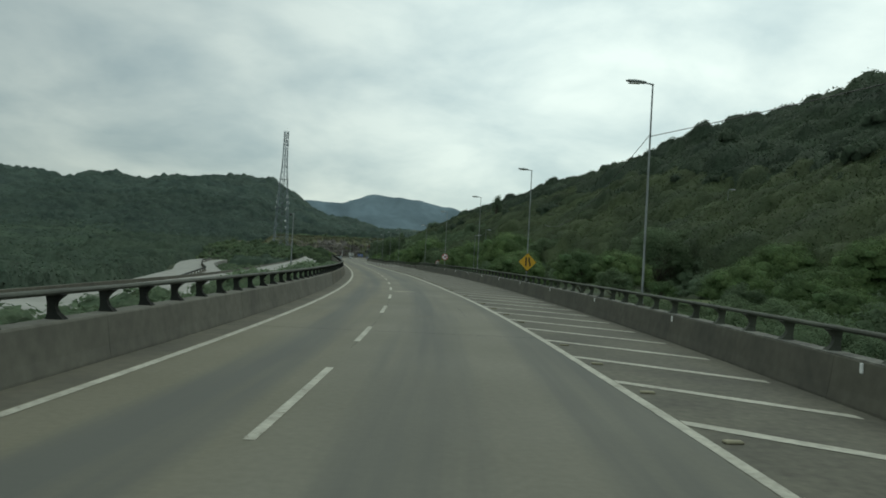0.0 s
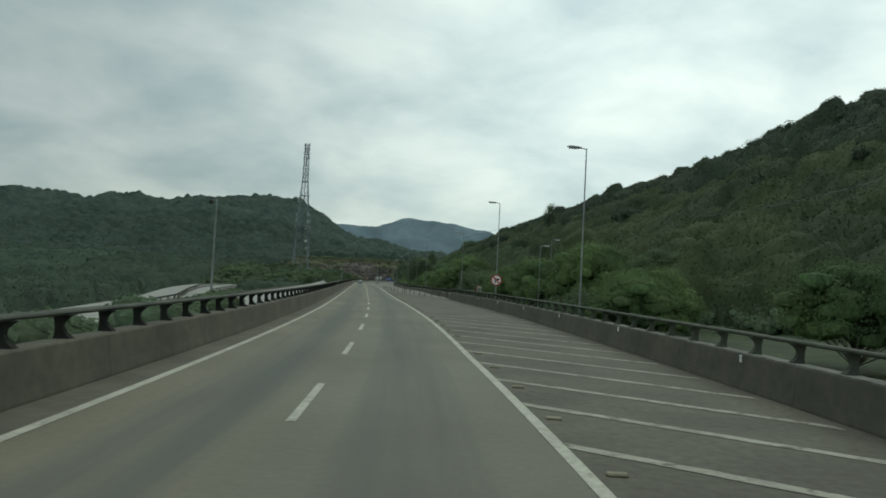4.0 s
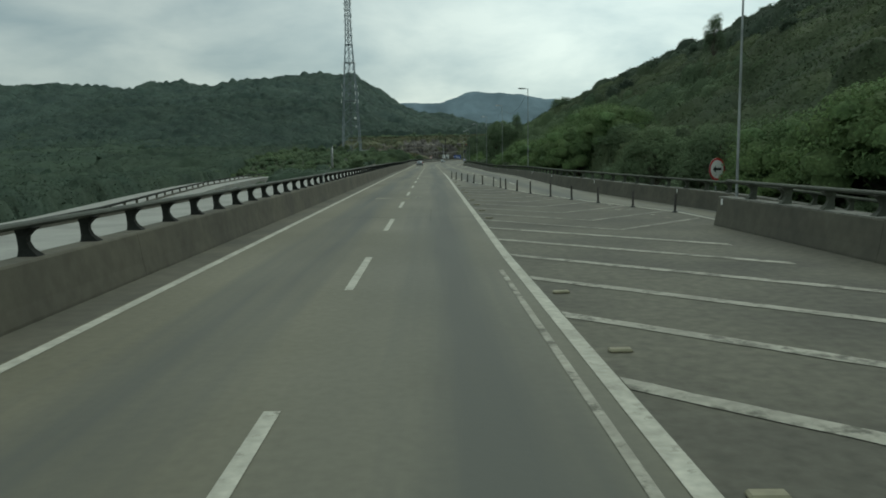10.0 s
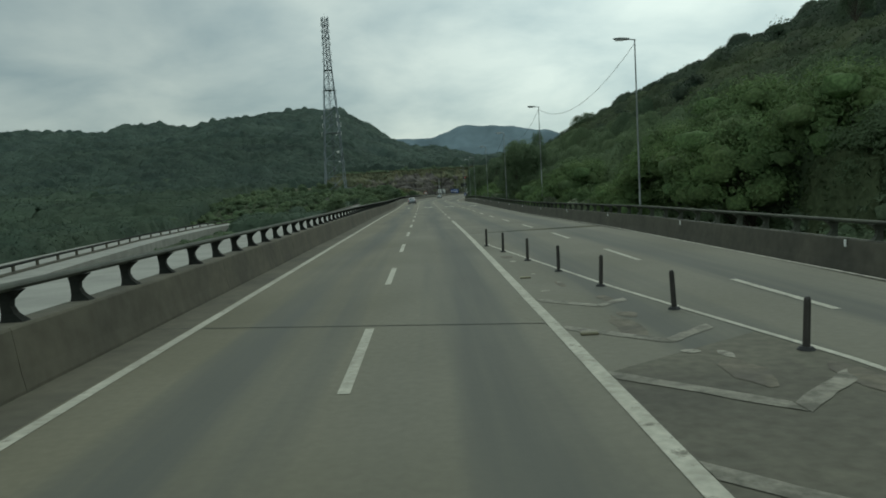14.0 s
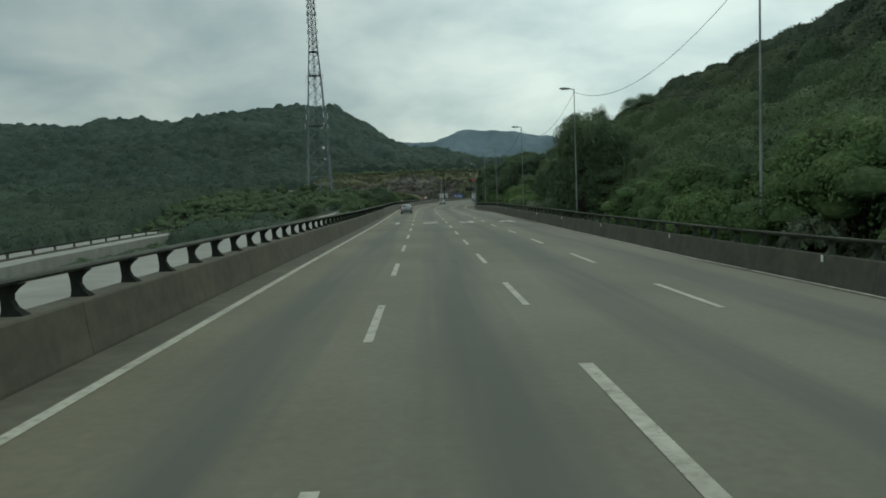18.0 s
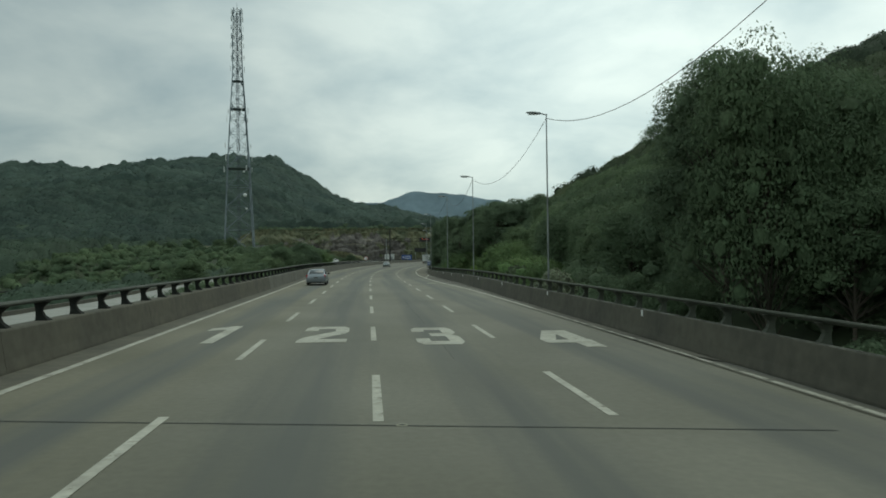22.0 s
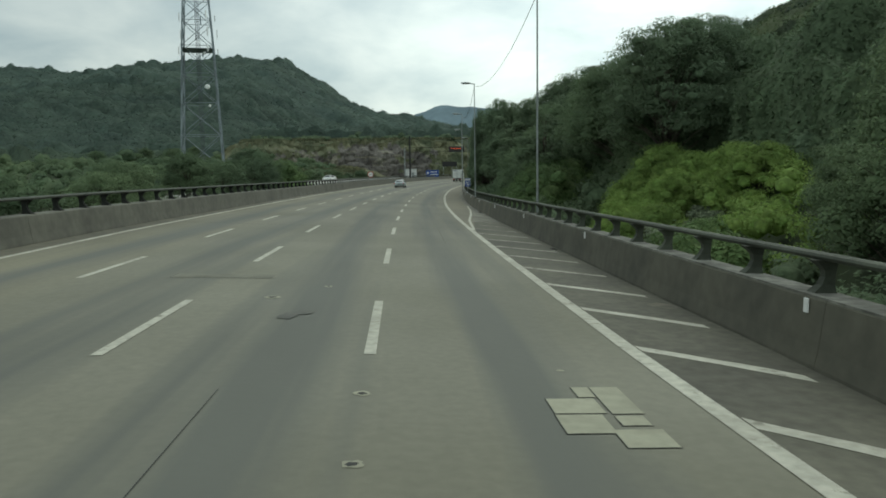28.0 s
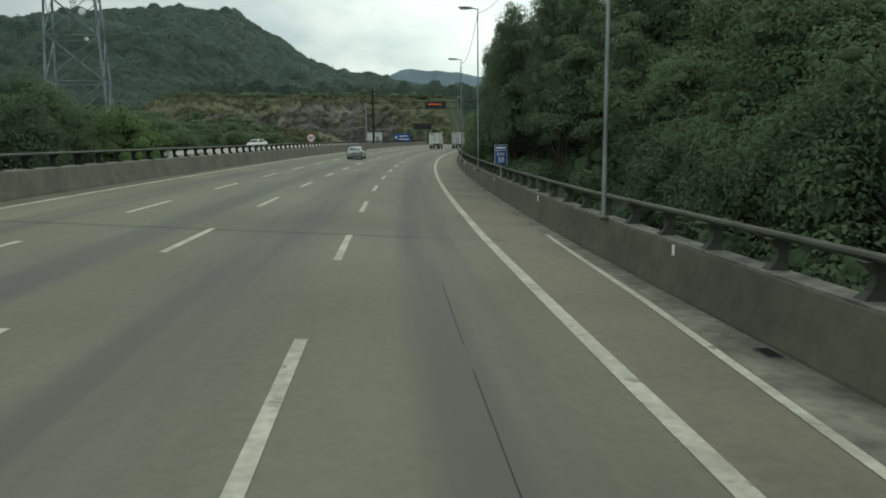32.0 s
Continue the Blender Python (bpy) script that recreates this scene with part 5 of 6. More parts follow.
def leaf_mesh(name, centres, dirs, sizes, material, rng, lean=0.5, soft=None, inner=None):
    """One leaf or spray a centre, facing roughly along dirs; soft: the crown's own outward normals; inner: the crowns' hearts."""
    n = len(centres)
    d = dirs + lean * rng.normal(size=(n, 3))
    d /= np.linalg.norm(d, axis=1, keepdims=True) + 1e-9
    u = np.cross(d, rng.normal(size=(n, 3))); u /= np.linalg.norm(u, axis=1, keepdims=True) + 1e-9
    v = np.cross(d, u)
    s = sizes[:, None]
    a = 0.5 + 0.45 * rng.rand(n, 1)
    q = np.stack([centres - u * s - d * s * 0.15, centres + u * s * 0.3 - v * s * a, centres + u * s * 0.75 + v * s * a], 1).reshape(-1, 3)
    nn = np.repeat(soft if soft is not None else d, 3, 0)
    loops, starts = np.arange(3 * n), np.arange(0, 3 * n, 3)
    if inner:
        iv, jf, jn = inner
        loops = np.concatenate([loops, jf.ravel() + 3 * n]); starts = np.concatenate([starts, 3 * n + 3 * np.arange(len(jf))])
        q = np.concatenate([q, iv]); nn = np.concatenate([nn, jn])
    nn = nn / (np.linalg.norm(nn, axis=1, keepdims=True) + 1e-9)
    me = bpy.data.meshes.new(name)
    me.vertices.add(len(q)); me.vertices.foreach_set("co", q.astype(np.float32).ravel())
    me.loops.add(len(loops)); me.loops.foreach_set("vertex_index", loops.astype(np.int32))
    me.polygons.add(len(starts)); me.polygons.foreach_set("loop_start", starts.astype(np.int32))
    me.materials.append(material)
    me.update(calc_edges=True)
    if soft is not None:
        me.attributes.new("custom_normal", "FLOAT_VECTOR", "POINT").data.foreach_set("vector", nn.astype(np.float32).ravel())
        me.update()
    return me


def tree(name, label, height, width, trunk, clumps, per, leaf, material, seed, bare=0.3, category="tree", group="", flat=0.75, dense=0.6):
    """Trunk, forked limbs, and a crown of leaf clumps at the limbs' ends with gaps between."""
    rng = np.random.RandomState(seed)
    top = thing(name, label, category, group)
    bm = bmesh.new()
    lean = rng.normal(size=2) * 0.05 * height
    fork = height * (bare + 0.1 * rng.rand())
    mid = Vector((lean[0] * 0.5, lean[1] * 0.5, fork))
    tube(bm, [(0, 0, -0.4), (lean[0] * 0.2, lean[1] * 0.2, fork * 0.5), mid, (lean[0], lean[1], height * 0.8)], [trunk, trunk * 0.8, trunk * 0.65, trunk * 0.2], 7)
    part("trunk", bm, BARK, top)
    bm, tips = bmesh.new(), []
    for k in range(7):
        a = 2 * math.pi * (k + 0.6 * rng.rand()) / 7
        rad, up = width * (0.2 + 0.17 * rng.rand()), height * (0.5 + 0.3 * rng.rand())
        st = mid + Vector((0, 0, (height * 0.3) * rng.rand()))
        tip = Vector((lean[0] + rad * math.cos(a), lean[1] + rad * math.sin(a), up))
        tube(bm, [st, st.lerp(tip, 0.5) + Vector((0, 0, 0.06 * height)), tip], [trunk * 0.4, trunk * 0.25, trunk * 0.08], 5)
        tips.append(np.array(tip))
    cs, ds, ss, sn, hc, hr = [], [], [], [], [], []
    hub = np.array([lean[0], lean[1], height * (0.5 + bare * 0.4)])
    for k in range(clumps):
        d = rng.normal(size=3); d /= np.linalg.norm(d)
        d[2] = abs(d[2]) * 1.1 - 0.42
        rr = np.array([width * 0.5, width * 0.5, (height - hub[2]) * 1.22]) * (0.55 + 0.42 * rng.rand() ** 0.6)
        c = hub + d * rr * (1 + 0.1 * rng.normal()) if k >= 7 else tips[k]
        if k >= 7:
            st = Vector((lean[0] * 0.8, lean[1] * 0.8, min(max(fork, c[2] - 0.3 * width), height * 0.78)))
            tube(bm, [st, st.lerp(Vector(c), 0.55) + Vector((0, 0, 0.03 * height)), Vector(c)], [trunk * 0.22, trunk * 0.14, trunk * 0.05], 4)
        r = width * (0.10 + 0.08 * rng.rand())
        m = int(per * (0.7 + 0.6 * rng.rand()))
        e = rng.normal(size=(m, 3)); e /= np.linalg.norm(e, axis=1, keepdims=True)
        e[:, 2] = np.where(e[:, 2] < -0.5, -e[:, 2], e[:, 2])
        cs.append(c + e * r * np.array([1.15, 1.15, flat]) * (0.76 + 0.3 * rng.rand(m, 1) + 0.2 * rng.rand(m, 1) ** 3))
        ds.append(e * 0.8 + np.array([0, 0, 0.35]))
        sn.append(e * 0.45 + d * 0.5 + np.array([0, 0, 0.4]))
        ss.append(leaf * (0.6 + 0.8 * rng.rand(m)))
        hc.append(c); hr.append(r * dense * np.array([1.15, 1.15, flat]))
    part("branching", bm, BARK, top)
    inner = hearts(ICO1, np.array(hc), np.array(hr), rng, 0.1)
    part("crown", leaf_mesh("crown", np.concatenate(cs), np.concatenate(ds), np.concatenate(ss), material, rng, 0.3, np.concatenate(sn), inner), material, top)
    return top


KINDS = [
    tree("tree", "dense dark green broadleaf tree beside the motorway", 9.0, 7.0, 0.16, 72, 440, 0.073, LEAF, 21, 0.05, group="roadside trees", dense=0.3),
    tree("tree", "tall dark broadleaf tree with an open crown", 14.0, 8.5, 0.22, 90, 500, 0.077, LEAF3, 22, 0.08, group="roadside trees", flat=0.7, dense=0.3),
    tree("tree", "mid-green broadleaf tree with a rounded crown", 7.0, 6.5, 0.13, 66, 440, 0.064, LEAF, 23, 0.04, group="roadside trees", dense=0.3),
    tree("tree", "slender dusky tree with a thin high crown", 12.0, 5.5, 0.15, 64, 330, 0.078, LEAF3, 24, 0.12, group="roadside trees", flat=0.6, dense=0.4),
    tree("tree", "bright yellow-green bushy tree behind the parapet", 6.5, 7.5, 0.12, 84, 260, 0.078, LEAF2, 25, 0.05, group="roadside trees"),
    tree("shrub", "dense dark green shrub growing behind the parapet", 3.2, 4.2, 0.06, 44, 260, 0.055, LEAF, 26, 0.05, "shrub", "roadside shrubs", dense=0.4),
    tree("shrub", "bright green shrub growing behind the parapet", 2.6, 3.6, 0.05, 34, 170, 0.066, LEAF2, 27, 0.05, "shrub", "roadside shrubs", dense=0.4),
    tree("shrub", "pale shrub with whitish leaves behind the parapet", 2.4, 2.8, 0.05, 26, 125, 0.09, LEAF5, 28, 0.05, "shrub", "roadside shrubs"),
    tree("tree", "yellow-green bushy tree behind the parapet, sun put into its leaf colour", 6.5, 7.0, 0.12, 90, 260, 0.076, LEAF6, 29, 0.05, group="roadside trees"),
    tree("tree", "sparse tree with thin feathery sprays against the sky", 10.0, 7.0, 0.14, 70, 330, 0.068, LEAF3, 30, 0.35, group="roadside trees", flat=0.75, dense=0.2),
]
# each kind's own height, to its topmost sprays
TALL = [float(np.percentile([v.co.z for c in k.children if c.name.startswith("crown") for v in c.data.vertices], 99.3)) for k in KINDS]
WIDE = (7.0, 8.5, 6.5, 5.5, 7.5, 4.2, 3.6, 2.8, 7.0, 7.0)
used = set()


def plant(kind, x, y, scale, turn, z=None, high=None):
    z = float(terrain(np.array(x), np.array(y))) if z is None else z
    m = Matrix.Translation((x, y, z - 0.15)) @ Matrix.Rotation(turn, 4, "Z") @ Matrix.Diagonal((scale, scale, high or scale, 1))
    if kind not in used:
        used.add(kind)
        KINDS[kind].matrix_basis = m
        return KINDS[kind]
    ob = copy_thing(KINDS[kind], m)
    ob.matrix_basis = m
    return ob


rp = random.Random(77)


def belt(s0, s1, o0, o1, gap, kinds, lo, hi, right=True):
    s = s0
    while s < s1:
        w_ = WALL_2(s) if s > 150 else max(WALL_1(s), WALL_2(s) if s > 118 else 0)
        o = (w_ if right else 0) + rp.uniform(o0, o1)
        p, kind, size = at(s, o), rp.choice(kinds), rp.uniform(lo, hi)
        plant(kind, p.x, p.y, min(size, max(0.4, (o - w_ - 0.75) / (0.56 * WIDE[kind]))), rp.uniform(0, 6.28), high=size)
        s += gap * rp.uniform(0.6, 1.4)


# right-hand side, from the start to the bend
belt(-10, 86, 24, 28, 5.0, (5, 5, 6), 0.8, 1.2)
belt(88, 128, 2.2, 5.0, 4.0, (5, 5, 6), 0.6, 1.0)
belt(150, 215, 2.0, 4.0, 4.2, (5, 6, 5, 7), 0.45, 0.75)
belt(160, 240, 6, 14, 8.0, (2, 0, 2), 0.5, 0.7)
belt(215, 330, 1.8, 3.6, 3.6, (5, 5, 6, 5, 5), 0.55, 0.85)
belt(225, 372, 5.0, 12, 7.0, (2, 0, 2), 0.45, 0.65)
belt(330, 358, 1.6, 3.8, 3.6, (5, 5, 6, 5), 0.7, 1.1)
belt(394, 470, 1.6, 3.8, 3.6, (5, 5, 6, 5), 0.7, 1.1)
belt(392, 402, 5, 12, 4.5, (2, 0, 2), 0.6, 0.85)
belt(404, 455, 3.8, 7.5, 4.2, (0, 2, 0, 3), 0.7, 0.85)
belt(456, 520, 4.2, 8.5, 4.6, (0, 2, 0), 0.65, 0.85)
belt(404, 455, 9, 18, 6.0, (1, 0, 3), 0.6, 0.75)
belt(456, 560, 9.5, 19, 6.5, (1, 0, 0, 3), 0.6, 0.8)
belt(470, 600, 2.4, 6, 4.6, (0, 2, 5, 0), 0.75, 1.05)
# single plants by the height of their tops above the road
def grow(rows):
    for s, o, kind, top in rows:
        p = at(s, o)
        ground_z = float(terrain(np.array(p.x), np.array(p.y)))
        high = max(0.4, (top - ground_z) / TALL[kind])
        room = o - (WALL_2(s) if s > 125 else WALL_1(s)) - 0.75
        plant(kind, p.x, p.y, max(0.35, min(high, 1.35, room / (0.56 * WIDE[kind]))), rp.uniform(0, 6.28), high=high)


# the lawn and the foot of the hill at the start
grow(((14, 27, 4, 2.6), (22, 29, 4, 3.0), (30, 27, 4, 2.4), (36, 28.5, 4, 3.2), (43, 26, 4, 2.2), (50, 28.5, 4, 3.4), (57, 27, 5, 2.0), (60, 40, 4, 6.5), (64, 30, 4, 3.6), (70, 38, 4, 6.0), (73, 27, 6, 1.6), (79, 24, 5, 2.6), (84, 27, 4, 4.6), (90, 24.5, 4, 4.6), (95, 36, 2, 8.2), (104, 18.5, 4, 3.6), (108, 20.5, 4, 4.4), (113, 17, 5, 2.5)))
rg = random.Random(31)
grow([(q, 14.4 + rg.uniform(-0.6, 1.4), rg.choice((5, 2, 5)), rg.uniform(0.7, 1.5)) for q in np.arange(6, 47, 2.6)])
grow([(q, 18.5 + rg.uniform(-1, 1.5), rg.choice((2, 5)), rg.uniform(1.0, 2.2)) for q in np.arange(4, 44, 4.0)])
# the bushes beside the slip road
grow(((129, 27.5, 4, 3.6), (135, 28.5, 4, 5.0), (137, 33, 2, 7.5), (142, 26.5, 4, 7.9), (149, 30, 4, 8.6), (150, 23, 6, 3.4), (157, 25, 4, 6.6), (165, 24, 4, 6.8), (173, 22.5, 4, 4.6), (182, 21, 2, 4.4), (192, 20, 2, 4.6)))
# behind the parapet at the merge
grow(((218, 24, 4, 8.0), (222, 20, 4, 6.0), (228, 23.5, 4, 8.8), (235, 21, 4, 6.6), (238, 17.5, 4, 3.4), (243, 16, 7, 1.4), (246, 15.4, 7, 1.2), (252, 16.5, 6, 2.2), (258, 15.5, 7, 1.3), (260, 18.5, 4, 5.0), (267, 21.5, 4, 5.4), (272, 16, 6, 2.2), (278, 18.5, 4, 4.0), (286, 18, 4, 3.2), (290, 20.5, 4, 4.0)))
# the long straight
grow(((310, 15.2, 2, 1.2), (315, 15.4, 2, 1.4), (331, 15.5, 7, 1.3), (338, 15.8, 7, 1.5), (335, 15.9, 4, 1.9), (343, 16.4, 4, 2.2), (349, 16.2, 4, 3.4), (356, 17.5, 4, 3.7)))
# a feathery tree on the skyline
grow(((386.8, 45.8, 9, 21.2), (383, 46.5, 9, 21.6)))
# the bright bushes
grow(((345, 18.2, 4, 2.3), (356, 19, 2, 3.0), (360, 18.8, 2, 3.3), (364, 20, 7, 2.6), (365, 18.6, 2, 2.6), (369, 20, 2, 2.2), (371, 16.6, 6, 0.3), (375.4, 18.6, 6, 0.4), (377.6, 19.2, 7, 0.5), (379, 19.8, 7, 0.4), (378.5, 21.8, 8, 1.5), (381.2, 22, 8, 2.0), (382, 19.6, 8, 0.8), (384.5, 18.3, 8, 0.9), (382.5, 17.4, 8, 0.4), (380, 18.0, 8, 0.3), (377, 17.4, 7, -0.1), (374.5, 17.6, 6, -0.1), (384.6, 21.2, 8, 2.4), (386.2, 19.4, 8, 1.9), (386.6, 21.0, 8, 3.4)))
# the trees above them
grow(((390, 21.6, 1, 10.0), (393, 24.5, 1, 10.8), (397.5, 22.0, 0, 9.4), (400, 26, 1, 10.6), (408, 23.5, 0, 7.6)))
# lighter shrubs in front of them
grow(((401.5, 17.2, 4, 2.6), (404, 18.6, 4, 3.2), (407, 19.5, 4, 2.8), (399, 16.6, 6, 0.8), (410, 17.0, 5, 0.8), (415, 17.2, 2, 1.6), (420, 17.4, 2, 2.2), (426, 17.2, 5, 1.0)))
# the tall trees at the bend
grow(((414, 33, 1, 13.2), (420, 28, 1, 11.2), (421, 25, 0, 9.6), (426, 22.5, 0, 8.8), (433, 26.6, 1, 13.3), (438.5, 25.2, 1, 12.4), (440, 22.5, 1, 10.4), (449, 21.5, 1, 9.9), (455, 21, 1, 9.6), (465, 30, 1, 12.0)))
for s, o, kind, wide, top in ((441, 17.2, 1, 0.46, 10.7), (445, 19.0, 1, 0.5, 10.7), (448.5, 16.0, 1, 0.42, 10.1), (452, 18.2, 1, 0.48, 10.2), (455.5, 16.0, 1, 0.42, 9.7), (462, 16.4, 1, 0.44, 9.6), (462, 19.5, 1, 0.5, 9.6), (470, 17.0, 1, 0.45, 9.4),
                              (307, 17.4, 0, 0.72, 9.6), (309, 20.5, 0, 0.9, 9.6), (312.0, 18.6, 1, 0.7, 10.6), (316, 20.5, 0, 0.85, 10.4), (328.5, 25, 9, 0.42, 13.2), (268.0, 53.3, 9, 0.5, 27.0)):
    p = at(s, o)
    plant(kind, p.x, p.y, wide, rp.uniform(0, 6.28), high=(top - float(terrain(np.array(p.x), np.array(p.y)))) / TALL[kind])
# left-hand side: shrubs in the strip between the carriageways, trees beyond
for s, o, kind, sc in ((30, -8, 5, 0.85), (38, -9, 6, 0.8), (56, -8.5, 5, 1.0), (64, -7.6, 5, 1.05), (72, -7.2, 5, 1.1), (80, -7.4, 5, 1.05), (88, -7.2, 5, 1.1), (97, -8.4, 5, 0.75)):
    p = at(s, o)
    plant(kind, p.x, p.y, sc, rp.uniform(0, 6.28), z=-2.6 if o > -10 else -3)
s = 335
while s < 470:
    p = at(s, rp.uniform(-12.0, -8.5))
    plant(rp.choice((5, 6, 5)), p.x, p.y, rp.uniform(0.8, 1.1), rp.uniform(0, 6.28), z=-2.9)
    s += rp.uniform(4, 7)
for s, o, kind, sc in ((424, -15, 0, 0.8), (430, -13, 2, 0.9), (438, -12, 2, 1.0), (445, -13.5, 0, 0.95), (452, -12.5, 4, 1.05), (414, -17, 2, 0.9), (458, -14, 5, 1.5), (400, -13, 2, 0.75), (392, -14.5, 5, 1.4), (378, -13, 5, 1.3), (470, -12, 6, 1.2)):
    p = at(s, o)
    plant(kind, p.x, p.y, sc, rp.uniform(0, 6.28), z=-2.4)
for k in range(26):
    s = rp.uniform(400, 600); o = OTHER(s) - rp.uniform(8, 16)
    p = at(s, o)
    plant(rp.choice((0, 2, 0, 2)), p.x, p.y, rp.uniform(0.6, 0.95), rp.uniform(0, 6.28))
for k in range(22):
    x, y = rp.uniform(-80, -36), rp.uniform(515, 596)
    if abs(x - BX) > 5 or abs(y - BY) > 6:
        plant(rp.choice((2, 5, 5, 0)), x, y, rp.uniform(0.5, 0.8), rp.uniform(0, 6.28))

# palm over the right-hand trees
palm = thing("palm_tree", "tall palm standing above the roadside trees", "palm tree")
part("trunk", tube(bmesh.new(), [(0, 0, -4), (0.2, 0.1, 5), (0.1, 0.2, 11)], [0.2, 0.15, 0.13], 8), BARK, palm)
rf_ = np.random.RandomState(3)
for k in range(18):
    a, el = 2 * math.pi * k / 18 + rf_.rand() * 0.2, rf_.uniform(-0.2, 1.1)
    pts = [Vector((0.1, 0.2, 11)) + Vector((math.cos(a) * t * 2.6 * math.cos(el * (1 - t * 0.4)), math.sin(a) * t * 2.6 * math.cos(el * (1 - t * 0.4)), t * 2.6 * math.sin(el) - 1.7 * t * t)) for t in np.linspace(0, 1, 9)]
    c, d, s_ = [], [], []
    bm = bmesh.new(); tube(bm, pts, [0.03] * 8 + [0.01], 4)
    side = Vector((-math.sin(a), math.cos(a), 0))
    for i in range(1, 9):
        for sg in (-1, 1):
            for h in (0, 0.5):
                q = pts[i - 1].lerp(pts[i], h)
                tip = q + sg * side * 0.55 + (pts[i] - pts[i - 1]) * 0.8 - Vector((0, 0, 0.3))
                b1, b2 = q + (pts[i] - pts[i - 1]) * 0.12, q - (pts[i] - pts[i - 1]) * 0.12
                bm.faces.new([bm.verts.new(b1), bm.verts.new(tip), bm.verts.new(b2)])
    part("frond", bm, LEAF, palm)
palm.matrix_basis = Matrix.Translation((27.9, 474.2, 2.6))


def forest(name, label, xs, ys, rad, count, leaf, material, seed, tall=0.85, lobes=5, lift=0.0, even=0.42, core=0.84, spike=0.8):
    """Many crowns in one mesh: each a heap of lobes, a shaded heart in every lobe and leaf sprays over it."""
    rng = np.random.RandomState(seed)
    n = len(xs)
    r = rad * (0.6 + 0.8 * rng.rand(n) ** 1.3)
    c = np.stack([xs, ys, terrain(xs, ys) + lift + r * (0.3 + 0.35 * rng.rand(n) + spike * (rng.rand(n) > 0.95))], 1)
    v = rng.normal(size=(n, lobes, 3)); v /= np.linalg.norm(v, axis=2, keepdims=True)
    v[:, :, 2] = np.abs(v[:, :, 2]) * 0.9 - 0.15
    v[:, 0] = (0, 0, -0.1)
    lr = r[:, None] * (0.46 + 0.2 * rng.rand(n, lobes)); lr[:, 0] = r * 0.82
    lc = c[:, None, :] + v * (r[:, None] * 0.6)[:, :, None] * np.array([1, 1, tall])
    m = count // lobes
    d = rng.normal(size=(n, lobes, m, 3)); d /= np.linalg.norm(d, axis=3, keepdims=True)
    d[..., 2] = np.where(d[..., 2] < -0.3, -d[..., 2], d[..., 2])
    p = lc[:, :, None, :] + d * lr[:, :, None, None] * np.array([1, 1, tall]) * (0.84 + 0.2 * rng.rand(n, lobes, m, 1) + 0.15 * rng.rand(n, lobes, m, 1) ** 4)
    soft = d * 0.4 + v[:, :, None, :] * 0.4 + np.array([0, 0, even])
    sz = (leaf * (0.6 + 0.8 * rng.rand(n, lobes, m)) * np.minimum(lr / (0.55 * rad), 1.0)[:, :, None]).ravel()
    inner = hearts(ICO1, lc.reshape(-1, 3), lr.reshape(-1, 1) * np.array([[core, core, core * tall]]), rng, 0.09, even)
    me = leaf_mesh(name, p.reshape(-1, 3), d.reshape(-1, 3) * 0.9 + np.array([0, 0, 0.3]), sz, material, rng, 0.22, soft.reshape(-1, 3), inner)
    return tagged(part(name, me, material), label, "forest", kind="stuff")


